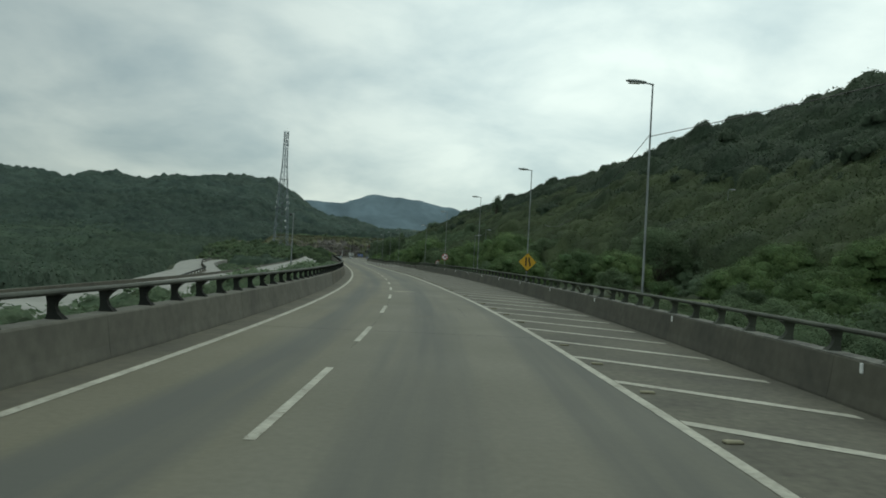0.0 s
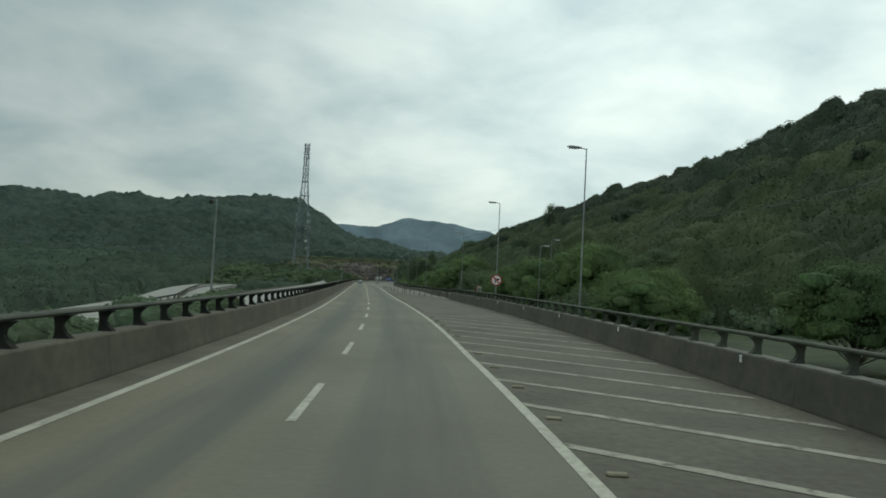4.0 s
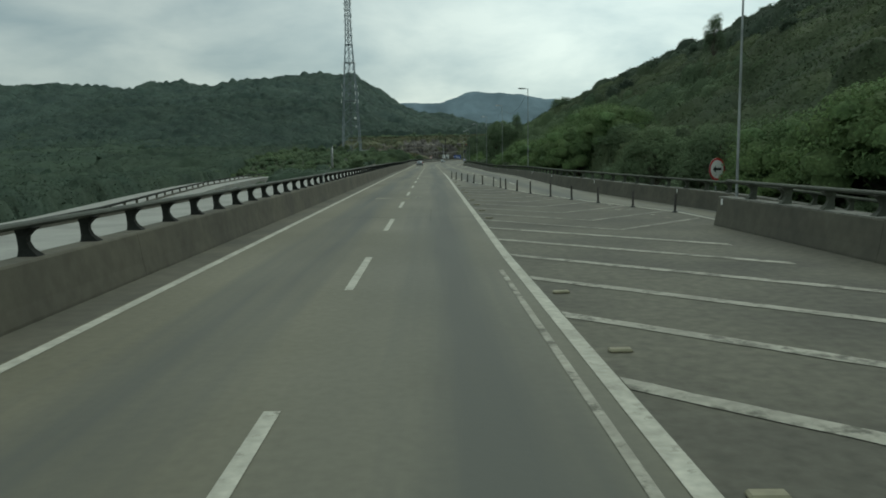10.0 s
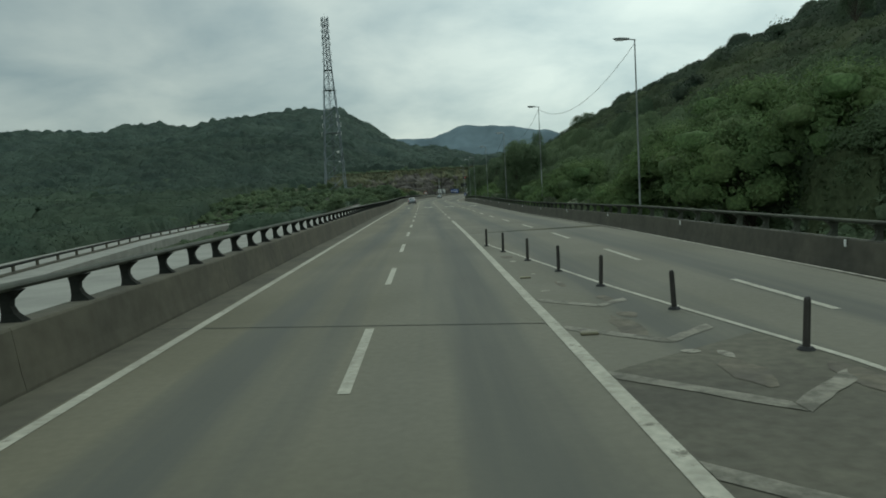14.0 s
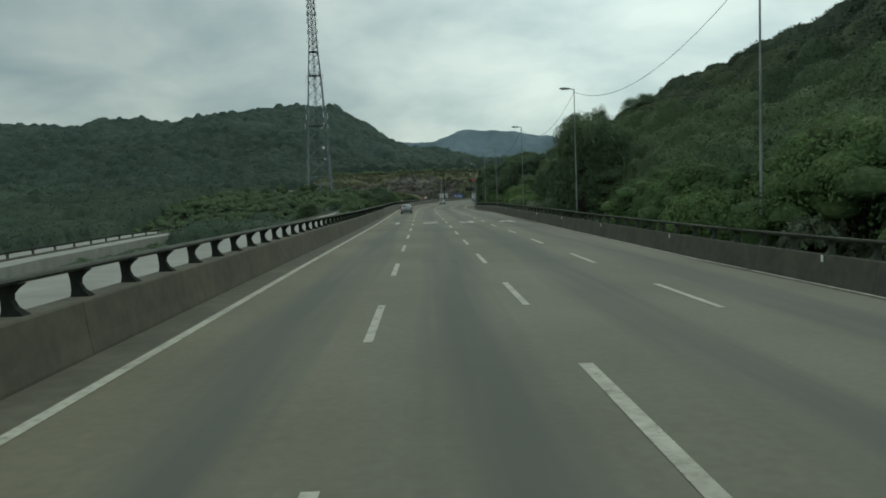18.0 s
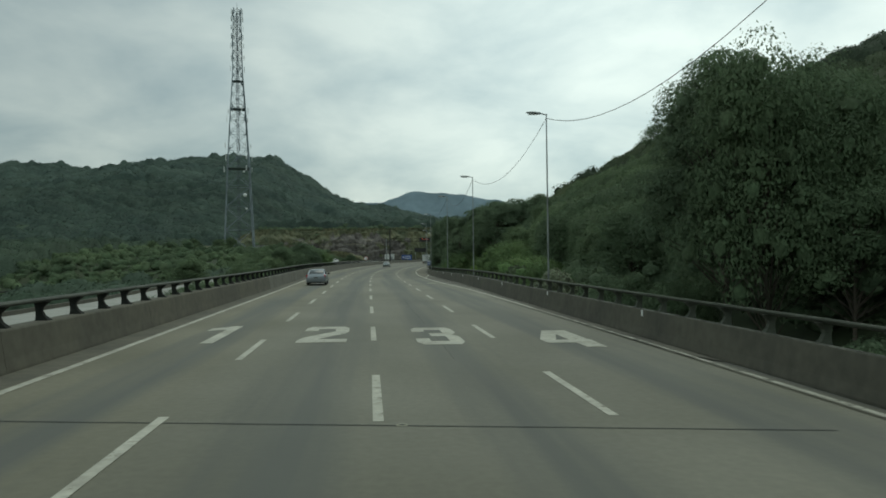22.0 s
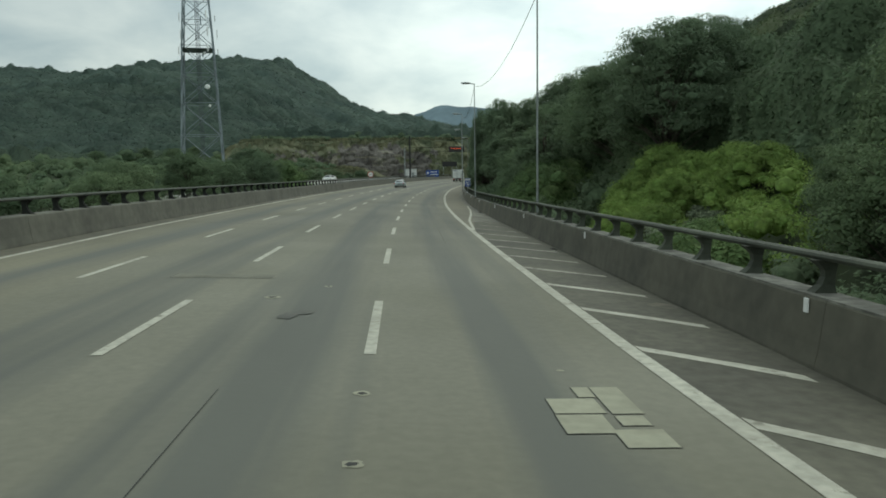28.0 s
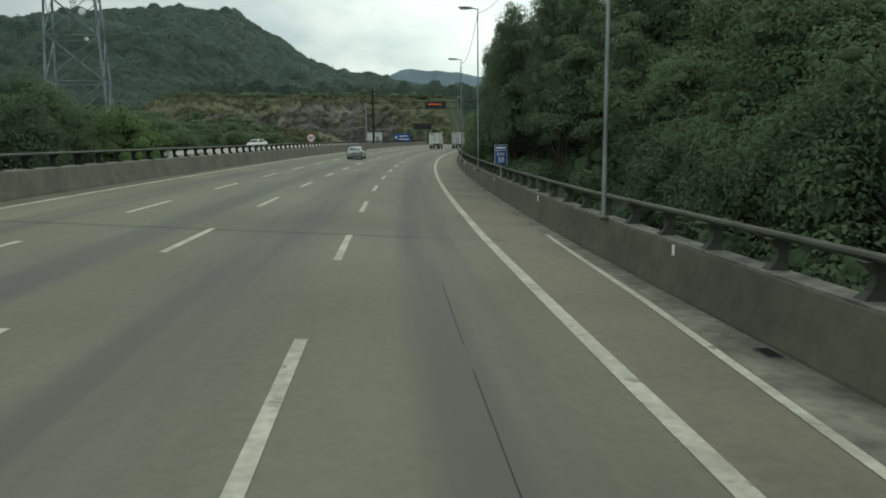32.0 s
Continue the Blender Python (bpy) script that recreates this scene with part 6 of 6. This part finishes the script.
def canopy(name, label, x0, x1, y0, y1, step, rad, high, keep, leaf, count, material, seed):
    """A closed canopy: domed crowns of uneven size shouldering one another, some standing above the rest, with leaf sprays all over."""
    rng = np.random.RandomState(seed)
    xs, ys = np.arange(x0, x1, step), np.arange(y0, y1, step)
    X, Y = np.meshgrid(xs, ys)
    X = X + rng.uniform(-0.3, 0.3, X.shape) * step; Y = Y + rng.uniform(-0.3, 0.3, Y.shape) * step
    # the crowns stand on a jittered grid; each point takes the highest dome that covers it
    gap = rad * 1.3
    nx, ny = int((x1 - x0) / gap) + 5, int((y1 - y0) / gap) + 5
    jx, jy = rng.uniform(0, 1, (ny, nx)), rng.uniform(0, 1, (ny, nx))
    jr = rad * (0.75 + 0.6 * rng.rand(ny, nx)); jh = high * (0.55 + 0.6 * rng.rand(ny, nx)) * (1 + 0.4 * (rng.rand(ny, nx) > 0.91))
    ci, cj = ((X - x0) / gap).astype(int) + 2, ((Y - y0) / gap).astype(int) + 2
    H = np.zeros(X.shape)
    for a in (-1, 0, 1):
        for b in (-1, 0, 1):
            i, j = ci + a, cj + b
            d2 = ((x0 + (i - 2 + jx[j, i]) * gap - X) ** 2 + (y0 + (j - 2 + jy[j, i]) * gap - Y) ** 2) / jr[j, i] ** 2
            H = np.maximum(H, jh[j, i] * np.sqrt(np.clip(1.15 - d2, 0, 1)))
    Z = terrain(X, Y) + 1.0 + H + 0.07 * high * wobble(X, Y, rad * 0.9, seed) + rng.normal(size=X.shape) * 0.02 * high
    # at the canopy's rim the foliage comes down to the ground
    inside = keep(X[:-1, :-1] + step / 2, Y[:-1, :-1] + step / 2)
    rim = np.zeros(X.shape, bool)
    rim[1:-1, 1:-1] = ~(inside[1:, 1:] & inside[:-1, 1:] & inside[1:, :-1] & inside[:-1, :-1])
    Z = np.where(rim, terrain(X, Y) - 0.4, Z)
    gy_, gx_ = np.gradient(Z, step)
    N = np.stack([-np.clip(gx_, -2, 2) * 0.75, -np.clip(gy_, -2, 2) * 0.75, np.full(X.shape, 1.15)], 2)
    P, N = np.stack([X, Y, Z], 2).reshape(-1, 3), N.reshape(-1, 3)
    w_ = len(xs)
    q = (np.arange(len(ys) - 1)[:, None] * w_ + np.arange(w_ - 1)[None]).ravel()
    q = q[inside.ravel()]
    tri = np.concatenate([np.stack([q, q + 1, q + w_ + 1], 1), np.stack([q, q + w_ + 1, q + w_], 1)])
    area = np.linalg.norm(np.cross(P[tri[:, 1]] - P[tri[:, 0]], P[tri[:, 2]] - P[tri[:, 0]]), axis=1)
    pick = tri[rng.choice(len(tri), count, p=area / area.sum())]
    u = rng.dirichlet((1, 1, 1), count)
    c = (P[pick] * u[:, :, None]).sum(1); n = N[pick[:, 0]]
    n = n / np.linalg.norm(n, axis=1, keepdims=True)
    c = c + n * (leaf * (0.1 + 2.4 * rng.rand(count, 1) ** 2.2))
    used_, tri = np.unique(tri, return_inverse=True)
    me = leaf_mesh(name, c, n * 0.8 + np.array([0, 0, 0.25]), leaf * (0.6 + 0.8 * rng.rand(count)), material, rng, 0.65, n, (P[used_], tri.reshape(-1, 3), N[used_]))
    return tagged(part(name, me, material), label, "forest", kind="stuff")


def sown(x0, x1, y0, y1, gap, seed, keep):
    rng = np.random.RandomState(seed)
    ax, ay = np.meshgrid(np.arange(x0, x1, gap), np.arange(y0, y1, gap))
    ax = ax.ravel() + rng.uniform(-0.5, 0.5, ax.size) * gap; ay = ay.ravel() + rng.uniform(-0.5, 0.5, ay.size) * gap
    k = keep(ax, ay)
    return ax[k], ay[k]


dxr = lambda x, y: x - road_x(y)
foot_of = lambda y: np.interp(y, [0, 100, 128, 150, 175, 215, 400], [40, 39, 32, 27, 23, 19.5, 21])
on_ridge = lambda x, y: (dxr(x, y) < np.where(y > 720, 30, -60)) & ((x < -62 - 0.05 * y) | (y > 660 + 0.35 * (x + 60))) & (y > np.interp(x, [-560, -120, 0, 130], [540, 600, 700, 760]))
in_valley = lambda x, y: (x < np.where(y < 400, VALLEY_X(y) - 11, np.where(y > 399, -24, -27) + road_x(y))) & ((y < 470) | (dxr(x, y) < -28)) & ((np.abs(x - VALLEY_X(y)) > 11) | (y > 440)) & ((y < 440) | (x < -85))
by_bushes = lambda x, y: (y > 368) & (y < 390) & (dxr(x, y) < 23.5)
canopy("near_forest", "dark green forest rising behind the parapet", 8, 62, 210, 490, 0.55, 2.3, 3.6, lambda x, y: (dxr(x, y) > foot_of(y)) & (dxr(x, y) < 39) & (y > 214) & (y < 484) & ~by_bushes(x, y), 0.107, 520000, LEAF, 49)
canopy("hillside_forest", "dark green forest on the foot of the hillside", 8, 95, -20, 575, 1.0, 2.9, 3.4, lambda x, y: (dxr(x, y) > np.where((y > 218) & (y < 480), 36, foot_of(y))) & (dxr(x, y) < 66), 0.147, 370000, SLOPELEAF, 41)
canopy("middle_forest", "dark green forest covering the hillside", 40, 155, -30, 600, 1.4, 3.4, 4.2, lambda x, y: (dxr(x, y) >= 62) & (dxr(x, y) < 116), 0.2, 330000, MIDLEAF, 47)
canopy("upper_forest", "dark green forest on the upper hillside", 60, 335, -40, 1100, 2.2, 4.4, 5.2, lambda x, y: (dxr(x, y) > np.where(y < 590, 112, 30)) & (dxr(x, y) < 192), 0.4, 170000, MIDLEAF, 42)
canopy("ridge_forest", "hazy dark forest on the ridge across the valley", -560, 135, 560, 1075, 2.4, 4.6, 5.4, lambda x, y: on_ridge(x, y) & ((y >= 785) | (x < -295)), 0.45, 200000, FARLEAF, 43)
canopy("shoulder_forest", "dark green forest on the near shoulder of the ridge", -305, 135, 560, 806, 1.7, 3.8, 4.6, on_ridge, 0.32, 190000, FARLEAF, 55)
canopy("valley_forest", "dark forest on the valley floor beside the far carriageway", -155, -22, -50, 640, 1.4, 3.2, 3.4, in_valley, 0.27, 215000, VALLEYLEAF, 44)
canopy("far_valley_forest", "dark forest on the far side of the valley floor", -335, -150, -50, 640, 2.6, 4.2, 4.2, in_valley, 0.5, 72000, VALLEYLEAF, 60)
# taller trees that stand out of the canopy
forest("hill_trees", "taller trees standing out of the forest on the hillside", *sown(20, 330, -30, 1000, 14, 63, lambda x, y: (dxr(x, y) > 40) & (dxr(x, y) < 150) & ((y > 214) | (dxr(x, y) > 50)) & (np.hypot(x - 44, y - 386) > 12)), 2.3, 210, 0.26, MIDLEAF, 64, 1.05, lobes=7, lift=2.7, even=0.8, core=0.55, spike=0.4)
forest("undergrowth", "dense green undergrowth below the roadside trees", *sown(8, 75, -10, 600, 2.3, 36, lambda x, y: ~by_bushes(x, y) & (dxr(x, y) > np.interp(y, [-10, 112, 128, 150, 175, 215, 400], [35, 35, 27, 23, 19.0, 18.6, 18.8])) & (dxr(x, y) < foot_of(y) + 4)), 1.4, 250, 0.116, LEAF3, 46, 0.8, core=0.55)
forest("near_undergrowth", "dense green undergrowth close behind the parapet", *sown(8, 60, 170, 520, 2.2, 44, lambda x, y: ~by_bushes(x, y) & (dxr(x, y) > 15.4) & (dxr(x, y) <= 19.0) & (dxr(x, y) > np.interp(y, [170, 215], [18.8, 15.2]))), 1.35, 1000, 0.05, LEAF, 54, 0.8, core=0.5)
forest("bush_undergrowth", "low green undergrowth round the bright bushes behind the parapet", *sown(8, 60, 366, 383, 1.5, 47, lambda x, y: by_bushes(x, y) & (dxr(x, y) > 15.8)), 1.0, 800, 0.05, LEAF6, 57, 0.8, core=0.5, lift=0.2)
forest("valley_scrub", "low dark scrub between the carriageways and the valley road", *sown(-75, -18, -40, 470, 3.0, 40, lambda x, y: (dxr(x, y) < -22.5) & (x > VALLEY_X(y) + 9)), 1.3, 42, 0.35, LEAF3, 50, 0.6, lobes=3, lift=-0.9)
forest("verge_growth", "low dark growth pressed against the back of the parapet", *sown(8, 75, 200, 600, 1.35, 38, lambda x, y: ((y < 371) | (y > 388)) & (dxr(x, y) > np.interp(y, [200, 330, 357, 400], [14.2, 14.1, 14.7, 15.1])) & (dxr(x, y) < np.interp(y, [200, 330, 357, 400], [16.2, 16.1, 16.7, 17]))), 1.0, 330, 0.07, LEAF3, 48, 0.8, lobes=3, lift=1.6, core=0.5)
forest("bank_scrub", "dense green scrub on the bank below the mast", *sown(-110, -20, 438, 640, 3.2, 43, lambda x, y: (dxr(x, y) < -22.5) & (y < 606 + 0.42 * (x + 60)) & (np.hypot(x - BX, y - BY) > 5.5) & (np.hypot(x + 37.5, y - 545) > 5)), 1.8, 62, 0.34, LEAF, 53, 0.7, lobes=3, lift=-0.3)
# growth behind the outer parapet at the start
mp = [at(q, w_) for q in np.arange(-15, 90, 1.5) for w_ in (-6.5, -7.6)]
mpx, mpy = np.array([p.x for p in mp]), np.array([p.y for p in mp])
forest("median_growth", "dense dark growth filling the strip behind the outer parapet", mpx, mpy, 1.0, 120, 0.13, LEAF3, 51, 0.85, lobes=3, lift=3.05, spike=0)
forest("median_undergrowth", "dark growth on the slope behind the outer parapet", mpx, mpy, 1.3, 70, 0.22, LEAF3, 52, 0.85, lobes=3, lift=1.2, spike=0)
forest("rock_scrub", "dusty scrub growing over the ledges of the cut rock", *sown(-70, 40, 600, 690, 3.2, 65, lambda x, y: (dxr(x, y) < -14) & (y > 628 + 0.42 * (x + 60)) & (wobble(x, y, 14, 21) > -0.15 + 0.5 * (x > -30) - 0.5 * (y > 646 + 0.42 * (x + 60)))), 1.5, 90, 0.26, LEAF3, 66, 0.75, lobes=4, lift=0.1)
# dry grass tussocks on the bank and above the cut rock
gxs, gys = sown(-70, 45, 560, 760, 1.6, 35, lambda x, y: (dxr(x, y) < -16) & ((y > 634 + 0.42 * (x + 60)) | (y < 612 + 0.42 * (x + 60))) & (x > -66))
rng = np.random.RandomState(45)
n = len(gxs)
gz = terrain(gxs, gys)
cc = np.repeat(np.stack([gxs, gys, gz + 0.45], 1), 9, 0) + rng.normal(size=(n * 9, 3)) * np.array([0.5, 0.5, 0.18])
dd = rng.normal(size=(n * 9, 3)) * np.array([1, 1, 0.15])
GRASSB = mat("dry_grass_blades", (0.18, 0.172, 0.095), 0.9, 0.2, 0.2, 1.0, 0.08, 0.0, tint=(0.07, 0.09, 0.048), per="island")
tagged(part("grass_tussocks", leaf_mesh("grass_tussocks", cc, dd, 0.35 + 0.35 * rng.rand(n * 9), GRASSB, rng, 0.3), GRASSB), "dry yellow-green grass on the bank above the rock", "grass", kind="stuff")

# ---- vehicles ----
def loft(rings, close=True):
    """A skin through rings of equal length."""
    bm = bmesh.new()
    rows_ = [[bm.verts.new(p) for p in r] for r in rings]
    n = len(rows_[0])
    for a, b in zip(rows_, rows_[1:]):
        for k in range(n if close else n - 1):
            bm.faces.new((a[k], a[(k + 1) % n], b[(k + 1) % n], b[k]))
    if close:
        bm.faces.new(rows_[0][::-1]); bm.faces.new(rows_[-1])
    for f in bm.faces:
        f.smooth = True
    return bm


def wheel(top, x, y, r, wid, hub):
    q = Matrix.Translation((x, y, r)) @ Matrix.Rotation(radians(90), 4, "Y")
    bm = disc(bmesh.new(), r, wid, q, 24)
    bmesh.ops.bevel(bm, geom=[e for e in bm.edges if len(e.link_faces) == 2 and any(len(f.verts) > 4 for f in e.link_faces)], offset=0.03, segments=2, affect="EDGES")
    w_ = part("wheel", bm, RUBBER, top)
    s_ = 1 if x > 0 else -1
    part("rim", disc(bmesh.new(), r * 0.64, 0.03, Matrix.Translation((x + s_ * (wid / 2 + 0.004), y, r)) @ Matrix.Rotation(radians(90), 4, "Y"), 20, r * 0.6), hub, w_)


def sedan(label, paint, length=4.6):
    top = thing("car", label, "car", "passing cars")
    k = length / 4.6
    rings = []
    # stations from tail to nose: y, half width, sill, waist, shoulder
    for y, w_, lo, hi, sh in ((-2.3, 0.76, 0.4, 0.80, 0.92), (-2.22, 0.86, 0.3, 0.86, 0.99), (-1.95, 0.9, 0.24, 0.9, 1.03), (-1.2, 0.9, 0.2, 0.9, 1.0), (0, 0.9, 0.19, 0.85, 0.96), (1.0, 0.89, 0.2, 0.82, 0.93), (1.7, 0.86, 0.22, 0.74, 0.85), (2.15, 0.78, 0.26, 0.62, 0.72), (2.3, 0.6, 0.36, 0.52, 0.6)):
        rings.append([(sx * w_ * f, y * k, z) for sx, f, z in ((-1, 0.86, lo), (-1, 0.985, lo + 0.13), (-1, 1.0, (lo + hi) / 2), (-1, 0.975, hi), (-1, 0.84, sh), (1, 0.84, sh), (1, 0.975, hi), (1, 1.0, (lo + hi) / 2), (1, 0.985, lo + 0.13), (1, 0.86, lo))])
    body = part("body", loft(rings), paint, top)
    cab = []
    for y, w_, z, r in ((-1.98, 0.74, 1.0, 0.66), (-1.0, 0.77, 1.34, 0.6), (-0.5, 0.77, 1.40, 0.59), (0.15, 0.77, 1.40, 0.59), (0.95, 0.77, 1.14, 0.64), (1.35, 0.76, 0.92, 0.68)):
        cab.append([(-w_, y * k, 0.92), (-(w_ + r) / 2, y * k, (z + 0.92) / 2 + 0.02), (-r, y * k, z), (r, y * k, z), ((w_ + r) / 2, y * k, (z + 0.92) / 2 + 0.02), (w_, y * k, 0.92)])
    part("cabin_glass", loft(cab), GLASS, top, "dark tinted windows")
    roof = []
    for y, z, r in ((-0.98, 1.355, 0.61), (-0.5, 1.417, 0.6), (0.2, 1.417, 0.6), (0.32, 1.385, 0.6)):
        roof.append([(-r - 0.015, y * k, z - 0.03), (-r * 0.9, y * k, z + 0.012), (r * 0.9, y * k, z + 0.012), (r + 0.015, y * k, z - 0.03)])
    part("roof", loft(roof), paint, top)
    for sx in (-1, 1):
        part("pillar", tube(bmesh.new(), [(sx * 0.74, -1.95 * k, 0.99), (sx * 0.68, -1.45 * k, 1.2), (sx * 0.605, -0.98 * k, 1.345)], 0.055, 6), paint, top)
        part("pillar", tube(bmesh.new(), [(sx * 0.76, 1.3 * k, 0.94), (sx * 0.68, 0.7 * k, 1.23), (sx * 0.6, 0.25 * k, 1.39)], 0.035, 6), paint, top)
        part("pillar", tube(bmesh.new(), [(sx * 0.775, -0.35 * k, 0.95), (sx * 0.61, -0.35 * k, 1.39)], 0.03, 6), DARK, top)
        part("tail_light", prism(bmesh.new(), [(sx * 0.42, 0.87), (sx * 0.42, 0.93), (sx * 0.8, 0.97), (sx * 0.885, 0.9), (sx * 0.83, 0.68), (sx * 0.6, 0.64), (sx * 0.66, 0.76), (sx * 0.56, 0.84)], 0.14, Matrix.Translation((0, -2.2 * k, 0))), LAMPRED, top, "red tail light")
        part("mirror", box(bmesh.new(), (0.2, 0.1, 0.14), Matrix.Translation((sx * 0.98, 0.75 * k, 1.0)), 0.035), DARK, top, "dark door mirror")
        part("head_light", box(bmesh.new(), (0.34, 0.14, 0.12), Matrix.Translation((sx * 0.6, 2.17 * k, 0.66)), 0.03), WHITE, top)
        part("bumper_vent", box(bmesh.new(), (0.24, 0.06, 0.2), Matrix.Translation((sx * 0.66, -2.25 * k, 0.5)), 0.02), DARK, top)
        part("bumper_trim", box(bmesh.new(), (0.22, 0.05, 0.03), Matrix.Translation((sx * 0.62, -2.29 * k, 0.38)), 0.01), STEEL, top, "bright bumper trim")
        for y in (-1.35, 1.4):
            wheel(top, sx * 0.79, y * k, 0.32, 0.2, STEEL)
    part("boot_lip", box(bmesh.new(), (1.3, 0.09, 0.035), Matrix.Translation((0, -2.18 * k, 1.0)), 0.012), paint, top)
    part("plate_recess", prism(bmesh.new(), [(-0.46, 0.6), (0.46, 0.6), (0.55, 0.8), (-0.55, 0.8)], 0.03, Matrix.Translation((0, -2.31 * k, 0))), paint, top)
    part("number_plate", box(bmesh.new(), (0.42, 0.02, 0.13), Matrix.Translation((0, -2.335 * k, 0.7)), 0.005), PALE, top, "pale plate with a dark bar")
    part("plate_bar", box(bmesh.new(), (0.34, 0.01, 0.06), Matrix.Translation((0, -2.35 * k, 0.695))), DARK, top)
    part("badge", disc(bmesh.new(), 0.055, 0.02, Matrix.Translation((0, -2.32 * k, 0.87)) @ Matrix.Rotation(radians(90), 4, "X"), 12), STEEL, top)
    part("rear_skirt", box(bmesh.new(), (1.2, 0.2, 0.14), Matrix.Translation((0, -2.15 * k, 0.29)), 0.03), DARK, top)
    return top


def lorry(label, box_l, box_h, seed):
    top = thing("truck", label, "truck", "trucks ahead")
    part("cargo_box", box(bmesh.new(), (2.45, box_l, box_h), Matrix.Translation((0, 0, 1.15 + box_h / 2)), 0.03), BOXW, top)
    for x in (-1.2, 0, 1.2):
        part("door_bar", box(bmesh.new(), (0.05, 0.03, box_h - 0.1), Matrix.Translation((x, -box_l / 2 - 0.012, 1.15 + box_h / 2))), STEEL, top)
    for z in (1.2, 1.1 + box_h):
        part("door_frame", box(bmesh.new(), (2.4, 0.03, 0.07), Matrix.Translation((0, -box_l / 2 - 0.012, z))), STEEL, top)
    part("logo_bar", box(bmesh.new(), (0.8, 0.01, 0.4), Matrix.Translation((-0.5, -box_l / 2 - 0.025, 0.8 + box_h))), mat("grey_print", (0.3, 0.32, 0.36), 0.6, 0.1), top)
    part("chassis", box(bmesh.new(), (0.9, box_l + 1.5, 0.25), Matrix.Translation((0, 0.8, 0.95)), 0.02), DARK, top)
    part("rear_bumper", box(bmesh.new(), (2.3, 0.12, 0.18), Matrix.Translation((0, -box_l / 2 + 0.1, 0.55)), 0.02), DARK, top)
    part("cab", box(bmesh.new(), (2.3, 1.9, 2.1), Matrix.Translation((0, box_l / 2 + 1.2, 1.75)), 0.18), BOXW, top)
    part("windscreen", box(bmesh.new(), (2.05, 0.05, 0.8), Matrix.Translation((0, box_l / 2 + 2.15, 2.15)), 0.02), GLASS, top)
    for sx in (-1, 1):
        part("tail_light", box(bmesh.new(), (0.3, 0.06, 0.14), Matrix.Translation((sx * 0.95, -box_l / 2 + 0.02, 0.78)), 0.02), LAMPRED, top)
        part("mud_flap", box(bmesh.new(), (0.5, 0.02, 0.5), Matrix.Translation((sx * 0.9, -box_l / 2 + 0.35, 0.5))), DARK, top)
        part("mirror", box(bmesh.new(), (0.18, 0.08, 0.5), Matrix.Translation((sx * 1.32, box_l / 2 + 2.0, 2.1)), 0.03), DARK, top)
        for y in (-box_l / 2 + 1.0, box_l / 2 + 1.2):
            wheel(top, sx * 0.95, y, 0.46, 0.34, STEEL)
    return top


car = sedan("silver saloon car with red tail lights near the bend", SILVER)
car.matrix_basis = spot(486, 1.6, 0)
car = sedan("grey-silver saloon car with a wide tail in the outer lane", mat("grey_silver_car_paint", (0.3, 0.33, 0.36), 0.3, 0.02, 0.03, metal=0.5, bump=0))
car.matrix_basis = spot(351.2, -1.5, 0)
wcar = sedan("white car on the opposite carriageway", WHITE, 4.2)
p = at(518, OTHER(518)); wcar.matrix_basis = Matrix.Translation((p.x, p.y, OTHERZ(518))) @ Matrix.Rotation(radians(160), 4, "Z")
t1 = lorry("white box truck far ahead in the middle lane", 5.6, 2.5, 1); t1.matrix_basis = spot(572, 5.2, 0)
t2 = lorry("tall white box truck far ahead in the nearside lane", 7.5, 2.9, 2); t2.matrix_basis = spot(588, 8.9, 0)
